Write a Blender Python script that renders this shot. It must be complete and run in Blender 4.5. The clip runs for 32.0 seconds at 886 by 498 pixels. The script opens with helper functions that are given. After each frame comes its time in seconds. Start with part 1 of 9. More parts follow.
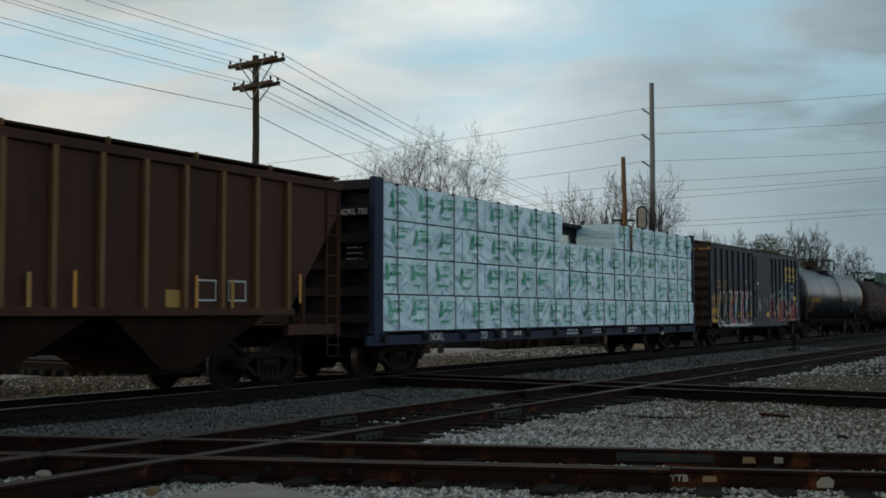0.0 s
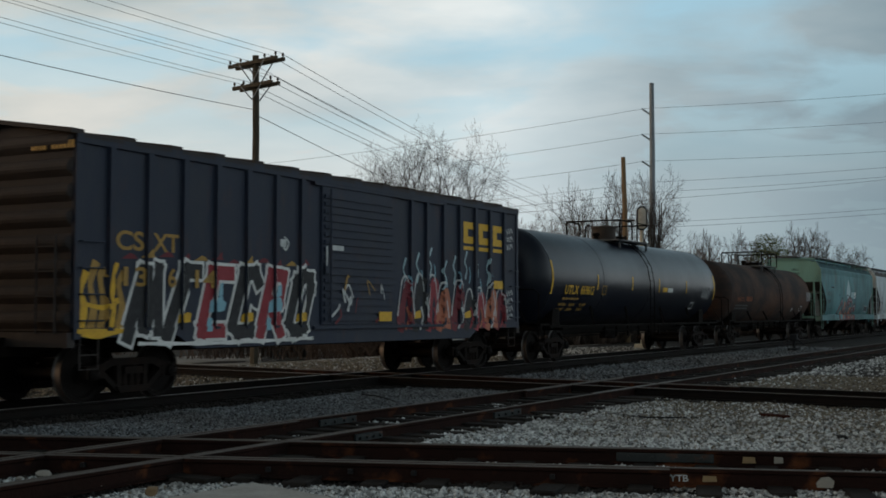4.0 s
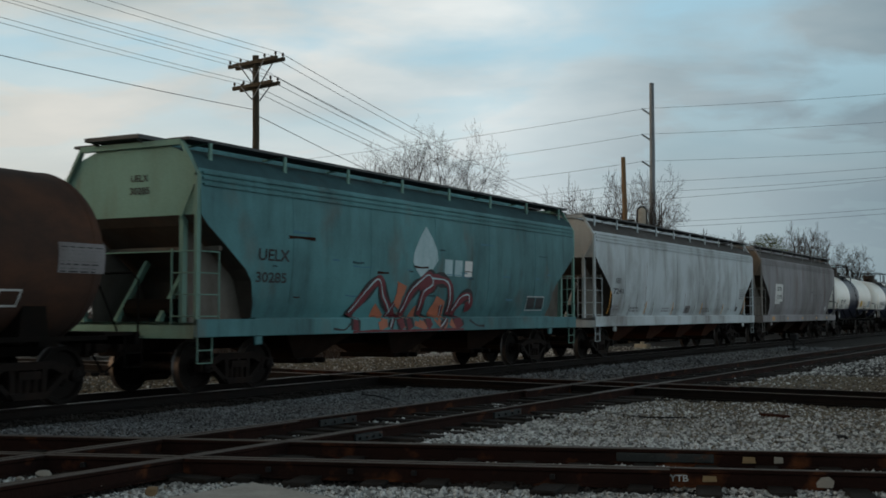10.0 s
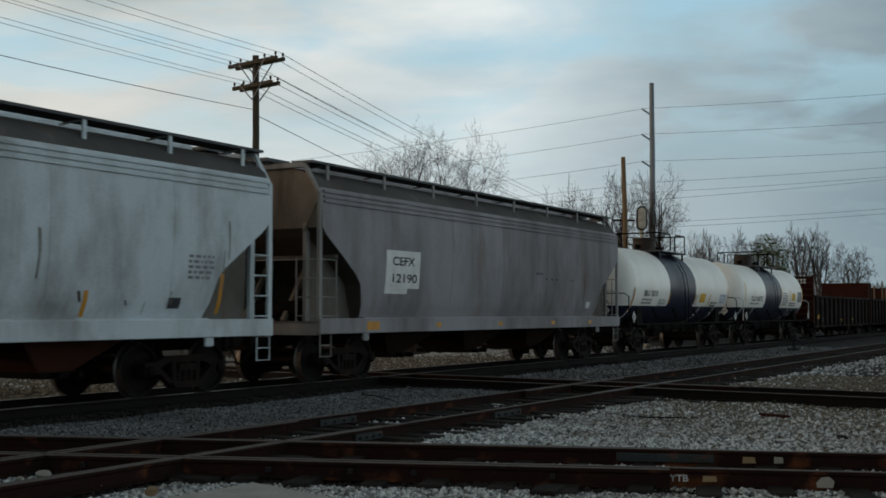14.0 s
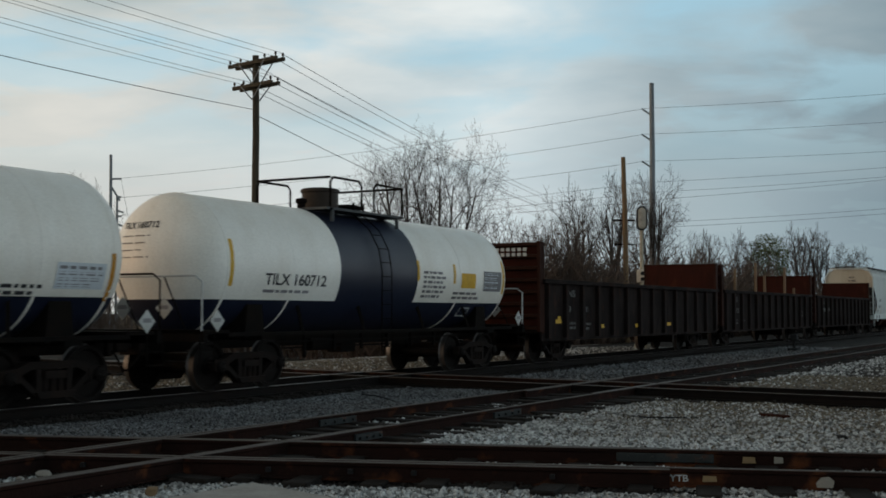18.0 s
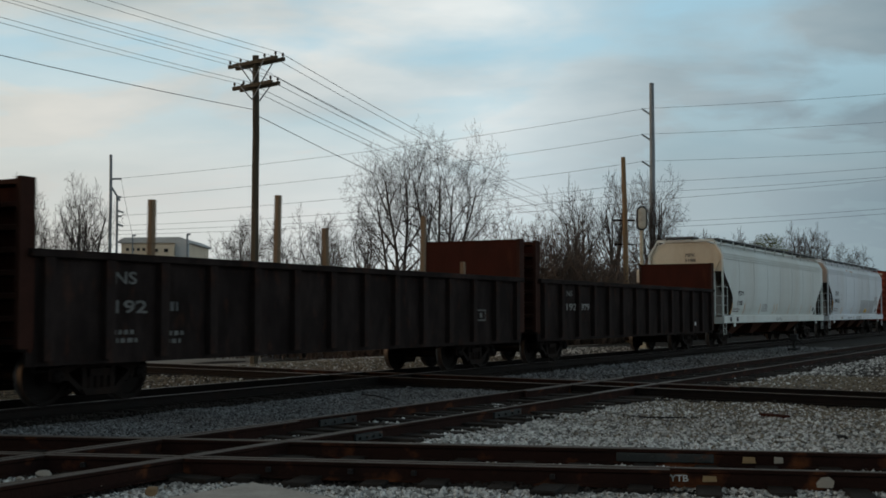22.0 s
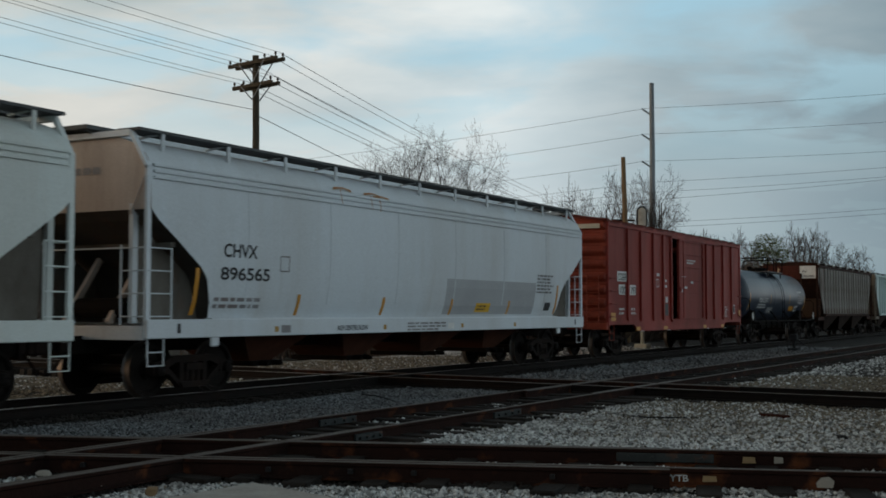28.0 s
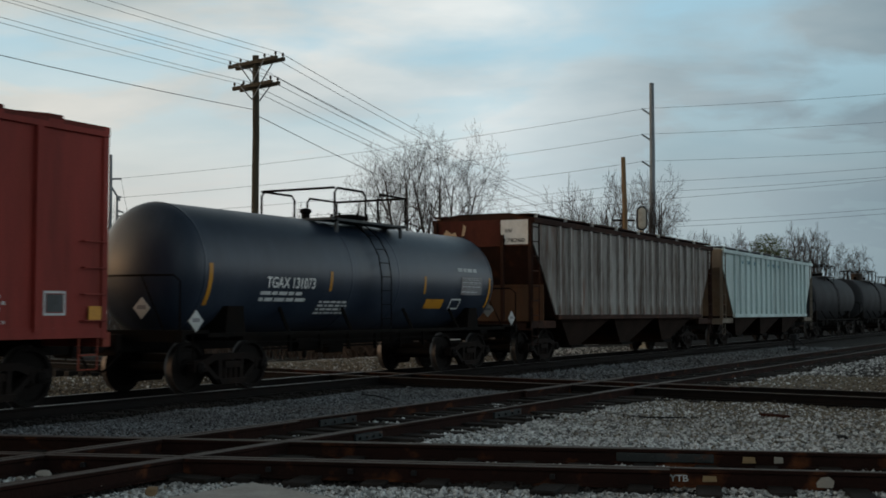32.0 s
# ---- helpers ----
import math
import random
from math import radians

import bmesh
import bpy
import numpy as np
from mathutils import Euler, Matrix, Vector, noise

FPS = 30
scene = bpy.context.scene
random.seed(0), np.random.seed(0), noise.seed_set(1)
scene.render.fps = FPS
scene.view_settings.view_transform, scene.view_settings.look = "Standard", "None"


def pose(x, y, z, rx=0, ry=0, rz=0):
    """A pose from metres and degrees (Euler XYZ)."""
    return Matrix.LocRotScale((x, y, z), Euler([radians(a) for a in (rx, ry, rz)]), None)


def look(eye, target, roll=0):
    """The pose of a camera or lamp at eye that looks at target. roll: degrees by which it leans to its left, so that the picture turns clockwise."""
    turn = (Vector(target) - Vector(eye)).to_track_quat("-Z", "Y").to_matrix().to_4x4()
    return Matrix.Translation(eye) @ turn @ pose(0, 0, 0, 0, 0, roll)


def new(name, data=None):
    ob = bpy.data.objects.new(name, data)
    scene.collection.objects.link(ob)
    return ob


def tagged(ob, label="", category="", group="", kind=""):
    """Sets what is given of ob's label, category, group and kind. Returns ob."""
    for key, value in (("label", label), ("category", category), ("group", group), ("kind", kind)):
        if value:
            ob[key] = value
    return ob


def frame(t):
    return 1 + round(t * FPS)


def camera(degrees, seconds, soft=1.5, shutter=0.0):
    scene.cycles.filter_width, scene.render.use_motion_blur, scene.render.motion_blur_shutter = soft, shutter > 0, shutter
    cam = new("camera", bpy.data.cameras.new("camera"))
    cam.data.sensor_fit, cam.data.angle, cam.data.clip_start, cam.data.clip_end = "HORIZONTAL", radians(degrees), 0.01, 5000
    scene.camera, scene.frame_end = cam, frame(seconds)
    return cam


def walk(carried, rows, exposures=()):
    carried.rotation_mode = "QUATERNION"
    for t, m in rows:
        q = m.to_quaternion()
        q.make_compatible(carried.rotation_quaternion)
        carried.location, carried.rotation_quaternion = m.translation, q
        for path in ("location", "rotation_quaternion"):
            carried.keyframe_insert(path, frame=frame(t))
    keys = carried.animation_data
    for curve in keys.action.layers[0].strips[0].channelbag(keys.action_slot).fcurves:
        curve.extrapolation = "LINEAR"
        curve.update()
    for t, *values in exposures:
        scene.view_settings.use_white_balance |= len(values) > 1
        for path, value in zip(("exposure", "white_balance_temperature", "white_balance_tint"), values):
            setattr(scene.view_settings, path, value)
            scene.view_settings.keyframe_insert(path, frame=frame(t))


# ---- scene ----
# ---------------- camera ----------------
DEG = 40.58
EYE = (0.0, 0.0, 1.42)
YAW, PITCH = 61.1, 3.046
cam = camera(DEG, 32.0, soft=1.7, shutter=0.2)
CAM_POSE = pose(EYE[0], EYE[1], EYE[2], 90 + PITCH, 0, -YAW)
walk(cam, [(0.0, CAM_POSE), (32.0, CAM_POSE)], exposures=[(0.0, 0.0), (32.0, 0.0)])


# ---------------- sky and sun ----------------
SUN_DIR = Vector((-0.47, 0.88, 0.09)).normalized()


def node(nt, kind, x=0, y=0, **inputs):
    n = nt.nodes.new(kind)
    n.location = (x, y)
    return n


def build_world():
    w = bpy.data.worlds.new("evening_sky")
    scene.world = w
    w.use_nodes = True
    nt = w.node_tree
    nt.nodes.clear()
    out = node(nt, "ShaderNodeOutputWorld")
    bg = node(nt, "ShaderNodeBackground")
    sky = node(nt, "ShaderNodeTexSky")
    sky.sky_type = "NISHITA"
    sky.sun_disc = False
    sky.sun_elevation = radians(5.5)
    sky.sun_rotation = math.atan2(SUN_DIR.x, SUN_DIR.y)
    sky.air_density, sky.dust_density, sky.ozone_density = 1.0, 0.6, 2.0
    tc = node(nt, "ShaderNodeTexCoord")
    sep = node(nt, "ShaderNodeSeparateXYZ")
    nt.links.new(tc.outputs["Generated"], sep.inputs[0])
    # height above the horizon, 0 to 1
    up = node(nt, "ShaderNodeMath")
    up.operation = "MAXIMUM"
    up.inputs[1].default_value = 0.0
    nt.links.new(sep.outputs["Z"], up.inputs[0])
    # clouds lie in sheets: divide the direction by its height
    den = node(nt, "ShaderNodeMath")
    den.operation = "ADD"
    den.inputs[1].default_value = 0.22
    nt.links.new(up.outputs[0], den.inputs[0])
    dx = node(nt, "ShaderNodeMath")
    dx.operation = "DIVIDE"
    dy = node(nt, "ShaderNodeMath")
    dy.operation = "DIVIDE"
    nt.links.new(sep.outputs["X"], dx.inputs[0])
    nt.links.new(sep.outputs["Y"], dy.inputs[0])
    nt.links.new(den.outputs[0], dx.inputs[1])
    nt.links.new(den.outputs[0], dy.inputs[1])
    comb = node(nt, "ShaderNodeCombineXYZ")
    nt.links.new(dx.outputs[0], comb.inputs[0])
    nt.links.new(dy.outputs[0], comb.inputs[1])
    # streaks lie across the line of sight: finer along (0.87, 0.48) than across it
    along = node(nt, "ShaderNodeVectorMath")
    along.operation = "DOT_PRODUCT"
    along.inputs[1].default_value = (0.87 * 1.5, 0.48 * 1.5, 0)
    acrossv = node(nt, "ShaderNodeVectorMath")
    acrossv.operation = "DOT_PRODUCT"
    acrossv.inputs[1].default_value = (0.60, -0.80, 0)
    mp = node(nt, "ShaderNodeCombineXYZ")
    nt.links.new(comb.outputs[0], along.inputs[0])
    nt.links.new(comb.outputs[0], acrossv.inputs[0])
    nt.links.new(along.outputs["Value"], mp.inputs[0])
    nt.links.new(acrossv.outputs["Value"], mp.inputs[1])
    n1 = node(nt, "ShaderNodeTexNoise")
    n1.inputs["Scale"].default_value = 2.3
    n1.inputs["Detail"].default_value = 7.0
    n1.inputs["Roughness"].default_value = 0.52
    n1.inputs["Distortion"].default_value = 0.35
    nt.links.new(mp.outputs[0], n1.inputs["Vector"])
    cover = node(nt, "ShaderNodeValToRGB")
    cover.color_ramp.elements[0].position, cover.color_ramp.elements[1].position = 0.27, 0.56
    nt.links.new(n1.outputs["Fac"], cover.inputs[0])
    # more cloud towards the horizon
    low = node(nt, "ShaderNodeMapRange")
    low.inputs["From Min"].default_value, low.inputs["From Max"].default_value = 0.11, 0.27
    low.inputs["To Min"].default_value, low.inputs["To Max"].default_value = 0.95, 0.0
    nt.links.new(up.outputs[0], low.inputs[0])
    mx = node(nt, "ShaderNodeMath")
    mx.operation = "MAXIMUM"
    nt.links.new(cover.outputs[0], mx.inputs[0])
    nt.links.new(low.outputs[0], mx.inputs[1])
    # cloud shade: a second, larger noise
    n2 = node(nt, "ShaderNodeTexNoise")
    n2.inputs["Scale"].default_value = 1.7
    n2.inputs["Detail"].default_value = 5.0
    nt.links.new(mp.outputs[0], n2.inputs["Vector"])
    shade = node(nt, "ShaderNodeValToRGB")
    shade.color_ramp.elements[0].position, shade.color_ramp.elements[1].position = 0.30, 0.66
    shade.color_ramp.elements[0].color = (0.46, 0.58, 0.635, 1)
    shade.color_ramp.elements[1].color = (0.92, 0.93, 0.91, 1)
    nt.links.new(n2.outputs["Fac"], shade.inputs[0])
    # the cloud sheet is even and paler low down
    even = node(nt, "ShaderNodeMapRange")
    even.inputs["From Min"].default_value, even.inputs["From Max"].default_value = 0.09, 0.21
    even.inputs["To Min"].default_value, even.inputs["To Max"].default_value = 0.85, 0.0
    nt.links.new(up.outputs[0], even.inputs[0])
    flat = node(nt, "ShaderNodeMix")
    flat.data_type = "RGBA"
    flat.inputs["B"].default_value = (0.775, 0.80, 0.80, 1)
    nt.links.new(even.outputs[0], flat.inputs["Factor"])
    nt.links.new(shade.outputs[0], flat.inputs["A"])
    # clouds glow towards the sunset and dim away from it
    dot = node(nt, "ShaderNodeVectorMath")
    dot.operation = "DOT_PRODUCT"
    dot.inputs[1].default_value = SUN_DIR
    nt.links.new(tc.outputs["Generated"], dot.inputs[0])
    turn = node(nt, "ShaderNodeMapRange")
    turn.inputs["From Min"].default_value, turn.inputs["From Max"].default_value = -1.0, 1.0
    nt.links.new(dot.outputs["Value"], turn.inputs[0])
    glow = node(nt, "ShaderNodeValToRGB")
    g = glow.color_ramp
    g.interpolation = "EASE"
    g.elements[0].position, g.elements[1].position = 0.0, 0.9
    g.elements[0].color, g.elements[1].color = (1.75, 1.75, 1.75, 1), (1.5, 1.5, 1.5, 1)
    for at, v in ((0.14, 1.15), (0.32, 0.40), (0.41, 0.57), (0.50, 0.90), (0.68, 0.80)):
        e = g.elements.new(at)
        e.color = (v, v, v, 1)
    nt.links.new(turn.outputs[0], glow.inputs[0])
    warm = node(nt, "ShaderNodeValToRGB")
    r = warm.color_ramp
    r.elements[0].position, r.elements[1].position = 0.2, 1.0
    r.elements[0].color = (0.93, 0.985, 1.015, 1)
    r.elements[1].color = (1.7, 1.15, 0.75, 1)
    for at, col in ((0.33, (0.76, 0.97, 1.10, 1)), (0.45, (0.90, 1.0, 1.05, 1)), (0.58, (1.0, 1.0, 0.98, 1)), (0.8, (1.1, 1.03, 0.92, 1))):
        e = r.elements.new(at)
        e.color = col
    nt.links.new(turn.outputs[0], warm.inputs[0])
    c1 = node(nt, "ShaderNodeVectorMath")
    c1.operation = "MULTIPLY"
    nt.links.new(flat.outputs["Result"], c1.inputs[0])
    nt.links.new(warm.outputs[0], c1.inputs[1])
    c2 = node(nt, "ShaderNodeVectorMath")
    c2.operation = "SCALE"
    nt.links.new(c1.outputs[0], c2.inputs[0])
    nt.links.new(glow.outputs[0], c2.inputs["Scale"])
    # clear blue between the clouds
    blue = node(nt, "ShaderNodeVectorMath")
    blue.operation = "SCALE"
    blue.inputs["Scale"].default_value = 0.12
    nt.links.new(sky.outputs[0], blue.inputs[0])
    add = node(nt, "ShaderNodeVectorMath")
    add.operation = "ADD"
    add.inputs[1].default_value = (0.27, 0.44, 0.52)
    nt.links.new(blue.outputs[0], add.inputs[0])
    mix = node(nt, "ShaderNodeMix")
    mix.data_type = "RGBA"
    nt.links.new(mx.outputs[0], mix.inputs["Factor"])
    nt.links.new(add.outputs[0], mix.inputs["A"])
    nt.links.new(c2.outputs[0], mix.inputs["B"])
    nt.links.new(mix.outputs["Result"], bg.inputs["Color"])
    # the sky is brightest low down and dims towards the zenith
    dim = node(nt, "ShaderNodeMapRange")
    dim.interpolation_type = "SMOOTHSTEP"
    dim.inputs["From Min"].default_value, dim.inputs["From Max"].default_value = 0.22, 0.85
    dim.inputs["To Min"].default_value, dim.inputs["To Max"].default_value = 1.0, 0.17
    nt.links.new(up.outputs[0], dim.inputs[0])
    nt.links.new(dim.outputs[0], bg.inputs["Strength"])
    nt.links.new(bg.outputs[0], out.inputs[0])
    w.cycles.sampling_method = "MANUAL"
    w.cycles.sample_map_resolution = 512


build_world()
sun = new("sun", bpy.data.lights.new("sun", "SUN"))
sun.data.energy, sun.data.angle, sun.data.color = 0.24, radians(1.5), (1.0, 0.55, 0.24)
sun.matrix_world = look(SUN_DIR * 50, (0, 0, 0))


# ---------------- materials ----------------
def mat(name, rgb, rough=0.6, metal=0.0, dirt=(0.05, 0.035, 0.025), amount=0.4, scale=1.2, streak=1.0,
        bump=0.15, fine=30.0, spec=0.25, vary=0.0, island=0.0, rust=0.0, runs=None, edge=(0.42, 0.74)):
    """A worn surface: base colour, large stains (drawn out along z by streak), fine grain, bump."""
    m = bpy.data.materials.new(name)
    m.use_nodes = True
    nt = m.node_tree
    b = nt.nodes["Principled BSDF"]
    tc = node(nt, "ShaderNodeTexCoord")
    mp = node(nt, "ShaderNodeMapping")
    mp.inputs["Scale"].default_value = (1, 1, 1 / streak)
    nt.links.new(tc.outputs["Object"], mp.inputs[0])
    n1 = node(nt, "ShaderNodeTexNoise")
    n1.inputs["Scale"].default_value = scale
    n1.inputs["Detail"].default_value = 8
    n1.inputs["Roughness"].default_value = 0.62
    nt.links.new(mp.outputs[0], n1.inputs["Vector"])
    r1 = node(nt, "ShaderNodeValToRGB")
    r1.color_ramp.elements[0].position, r1.color_ramp.elements[1].position = edge
    nt.links.new(n1.outputs["Fac"], r1.inputs[0])
    f1 = node(nt, "ShaderNodeMath")
    f1.operation = "MULTIPLY"
    f1.inputs[1].default_value = amount
    nt.links.new(r1.outputs[0], f1.inputs[0])
    n2 = node(nt, "ShaderNodeTexNoise")
    n2.inputs["Scale"].default_value = fine
    n2.inputs["Detail"].default_value = 6
    nt.links.new(tc.outputs["Object"], n2.inputs["Vector"])
    mx = node(nt, "ShaderNodeMix")
    mx.data_type = "RGBA"
    mx.inputs["A"].default_value = (*rgb, 1)
    mx.inputs["B"].default_value = (*dirt, 1)
    nt.links.new(f1.outputs[0], mx.inputs["Factor"])
    last = mx.outputs["Result"]
    runs = runs if runs is not None else (0.45 if streak > 1.5 else 0.0)
    if runs:
        # narrow dirt runs down the side
        mq = node(nt, "ShaderNodeMapping")
        mq.inputs["Scale"].default_value = (1, 1, 0.12)
        nt.links.new(tc.outputs["Object"], mq.inputs[0])
        n5 = node(nt, "ShaderNodeTexNoise")
        n5.inputs["Scale"].default_value = 2.6
        n5.inputs["Detail"].default_value = 7
        n5.inputs["Roughness"].default_value = 0.7
        nt.links.new(mq.outputs[0], n5.inputs["Vector"])
        r5 = node(nt, "ShaderNodeValToRGB")
        r5.color_ramp.elements[0].position, r5.color_ramp.elements[1].position = 0.50, 0.76
        nt.links.new(n5.outputs["Fac"], r5.inputs[0])
        # the runs gather where the large stains lie
        m6 = node(nt, "ShaderNodeMapRange")
        m6.inputs["To Min"].default_value, m6.inputs["To Max"].default_value = 0.25 * runs, 2.2 * runs
        nt.links.new(r1.outputs[0], m6.inputs[0])
        f5 = node(nt, "ShaderNodeMath")
        f5.operation = "MULTIPLY"
        f5.use_clamp = True
        nt.links.new(r5.outputs[0], f5.inputs[0])
        nt.links.new(m6.outputs[0], f5.inputs[1])
        m5 = node(nt, "ShaderNodeMix")
        m5.data_type = "RGBA"
        m5.inputs["B"].default_value = (*dirt, 1)
        nt.links.new(f5.outputs[0], m5.inputs["Factor"])
        nt.links.new(last, m5.inputs["A"])
        last = m5.outputs["Result"]
    if rust:
        n3 = node(nt, "ShaderNodeTexNoise")
        n3.inputs["Scale"].default_value = scale * 2.7
        n3.inputs["Detail"].default_value = 9
        nt.links.new(mp.outputs[0], n3.inputs["Vector"])
        r3 = node(nt, "ShaderNodeValToRGB")
        r3.color_ramp.elements[0].position, r3.color_ramp.elements[1].position = 0.58, 0.7
        nt.links.new(n3.outputs["Fac"], r3.inputs[0])
        f3 = node(nt, "ShaderNodeMath")
        f3.operation = "MULTIPLY"
        f3.inputs[1].default_value = rust
        nt.links.new(r3.outputs[0], f3.inputs[0])
        m3 = node(nt, "ShaderNodeMix")
        m3.data_type = "RGBA"
        m3.inputs["B"].default_value = (0.13, 0.045, 0.018, 1)
        nt.links.new(f3.outputs[0], m3.inputs["Factor"])
        nt.links.new(last, m3.inputs["A"])
        last = m3.outputs["Result"]
    # grain, and a shade of its own for each object or island
    hsv = node(nt, "ShaderNodeHueSaturation")
    mr = node(nt, "ShaderNodeMapRange")
    mr.inputs["To Min"].default_value, mr.inputs["To Max"].default_value = 0.82, 1.18
    nt.links.new(n2.outputs["Fac"], mr.inputs[0])
    val = mr.outputs[0]
    if vary or island:
        if island:
            rnd = node(nt, "ShaderNodeNewGeometry").outputs["Random Per Island"]
        else:
            rnd = node(nt, "ShaderNodeObjectInfo").outputs["Random"]
        amp = max(vary, island)
        m2 = node(nt, "ShaderNodeMapRange")
        m2.inputs["To Min"].default_value, m2.inputs["To Max"].default_value = 1 - amp, 1 + amp
        nt.links.new(rnd, m2.inputs[0])
        mu = node(nt, "ShaderNodeMath")
        mu.operation = "MULTIPLY"
        nt.links.new(val, mu.inputs[0])
        nt.links.new(m2.outputs[0], mu.inputs[1])
        val = mu.outputs[0]
    nt.links.new(val, hsv.inputs["Value"])
    nt.links.new(last, hsv.inputs["Color"])
    nt.links.new(hsv.outputs[0], b.inputs["Base Color"])
    rr = node(nt, "ShaderNodeMapRange")
    rr.inputs["To Min"].default_value, rr.inputs["To Max"].default_value = max(rough - 0.12, 0.05), min(rough + 0.18, 1)
    nt.links.new(n1.outputs["Fac"], rr.inputs[0])
    nt.links.new(rr.outputs[0], b.inputs["Roughness"])
    b.inputs["Metallic"].default_value = metal
    b.inputs["Specular IOR Level"].default_value = spec
    if bump:
        bp = node(nt, "ShaderNodeBump")
        bp.inputs["Strength"].default_value = bump
        bp.inputs["Distance"].default_value = 0.02
        nt.links.new(n2.outputs["Fac"], bp.inputs["Height"])
        nt.links.new(bp.outputs[0], b.inputs["Normal"])
    return m


M = {}
M["iron"] = mat("truck_iron", (0.011, 0.0085, 0.0075), 0.85, 0.0, (0.026, 0.016, 0.012), 0.5, 3, spec=0.08)
M["wheel"] = mat("wheel_steel", (0.006, 0.0048, 0.0042), 0.75, 0.0, (0.012, 0.008, 0.0065), 0.5, 4, spec=0.1)
M["tread"] = mat("worn_tread_steel", (0.13, 0.12, 0.115), 0.45, 0.8, (0.1, 0.08, 0.06), 0.4, 6)
M["under"] = mat("underframe_black", (0.005, 0.0045, 0.004), 0.88, 0.0, (0.018, 0.011, 0.008), 0.45, 2, spec=0.06)
M["rail"] = mat("rusty_rail_side", (0.021, 0.0095, 0.0072), 0.85, 0.0, (0.0075, 0.0062, 0.0058), 0.85, 0.9, bump=0.4, spec=0.06, rust=0.65)
M["mainrail"] = mat("dark_oily_rail_side", (0.008, 0.007, 0.0065), 0.8, 0.0, (0.020, 0.012, 0.009), 0.5, 0.9, bump=0.3, spec=0.08)
M["shinyhead"] = mat("polished_rail_head", (0.22, 0.215, 0.21), 0.38, 0.75, (0.12, 0.10, 0.085), 0.5, 2, spec=0.3)
M["railtop"] = mat("worn_rail_head", (0.098, 0.083, 0.073), 0.6, 0.1, (0.05, 0.038, 0.031), 0.6, 3, spec=0.2)
M["joint"] = mat("joint_bar_steel", (0.036, 0.042, 0.043), 0.75, 0.1, (0.030, 0.022, 0.018), 0.5, 4, spec=0.12, rust=0.4)
M["tie"] = mat("creosoted_tie_wood", (0.016, 0.0135, 0.012), 0.9, 0, (0.040, 0.035, 0.031), 0.6, 5, bump=0.6, vary=0.3, spec=0.1)
M["stone"] = mat("ballast_stone", (0.42, 0.435, 0.435), 0.88, 0, (0.17, 0.155, 0.135), 0.8, 0.33, bump=0.15, island=0.8, spec=0.15)
M["stonegrey"] = mat("blue_grey_ballast_stone", (0.135, 0.142, 0.148), 0.88, 0, (0.055, 0.050, 0.047), 0.75, 0.4, bump=0.1, island=0.8, spec=0.1)
M["stonetan"] = mat("earthy_ballast_stone", (0.155, 0.135, 0.105), 0.9, 0, (0.09, 0.075, 0.055), 0.7, 0.4, bump=0.1, island=0.6, spec=0.1)
M["stonebrown"] = mat("dirty_ballast_stone", (0.020, 0.0175, 0.016), 0.9, 0, (0.045, 0.039, 0.034), 0.6, 0.6, bump=0.1, island=0.6, spec=0.1)
M["ground"] = mat("gravel_ground", (0.026, 0.023, 0.021), 0.92, 0, (0.045, 0.04, 0.035), 0.7, 0.35, bump=0.9, fine=22, spec=0.1)
M["lot"] = mat("pale_gravel_lot", (0.26, 0.245, 0.225), 0.9, 0, (0.12, 0.11, 0.09), 0.5, 0.2, bump=0.4, fine=9)
M["concrete"] = mat("weathered_concrete", (0.38, 0.365, 0.34), 0.85, 0, (0.15, 0.14, 0.12), 0.5, 3, bump=0.3)
M["pole"] = mat("old_pole_wood", (0.060, 0.050, 0.036), 0.9, 0, (0.10, 0.085, 0.062), 0.5, 6, streak=12, bump=0.3, spec=0.1)
M["polelight"] = mat("raw_pole_wood", (0.195, 0.130, 0.070), 0.8, 0, (0.11, 0.06, 0.035), 0.6, 3, streak=8)
M["polegrey"] = mat("galvanised_pole", (0.20, 0.225, 0.245), 0.6, 0.2, (0.12, 0.13, 0.14), 0.4, 2)
M["wire"] = mat("wire_dark", (0.14, 0.145, 0.15), 0.6, 0.3, amount=0.1)
M["insulator"] = mat("insulator_glaze", (0.04, 0.035, 0.03), 0.25, 0, amount=0.1)
M["bark"] = mat("bare_tree_bark", (0.066, 0.056, 0.050), 0.9, 0, (0.035, 0.029, 0.025), 0.5, 4, island=0.2, spec=0.1)
M["brush"] = mat("winter_brush_twigs", (0.105, 0.078, 0.064), 0.9, 0, (0.05, 0.04, 0.035), 0.5, 4, island=0.35, spec=0.1)
M["needle"] = mat("evergreen_foliage", (0.055, 0.075, 0.028), 0.8, 0, (0.12, 0.09, 0.03), 0.3, 2, island=0.45)
M["cream"] = mat("cream_wall_panel", (0.55, 0.47, 0.36), 0.8, 0, (0.4, 0.34, 0.27), 0.4, 0.4)
M["tin"] = mat("grey_tin_roof", (0.40, 0.41, 0.41), 0.6, 0.1, (0.25, 0.25, 0.25), 0.5, 0.5)
M["dark"] = mat("dark_opening", (0.015, 0.015, 0.016), 0.9, 0, amount=0.1)
M["white"] = mat("white_paint", (0.62, 0.62, 0.60), 0.6, 0, (0.3, 0.28, 0.25), 0.4, 3)
M["stencil"] = mat("white_stencil_paint", (0.50, 0.51, 0.50), 0.7, 0, (0.2, 0.2, 0.2), 0.5, 8)
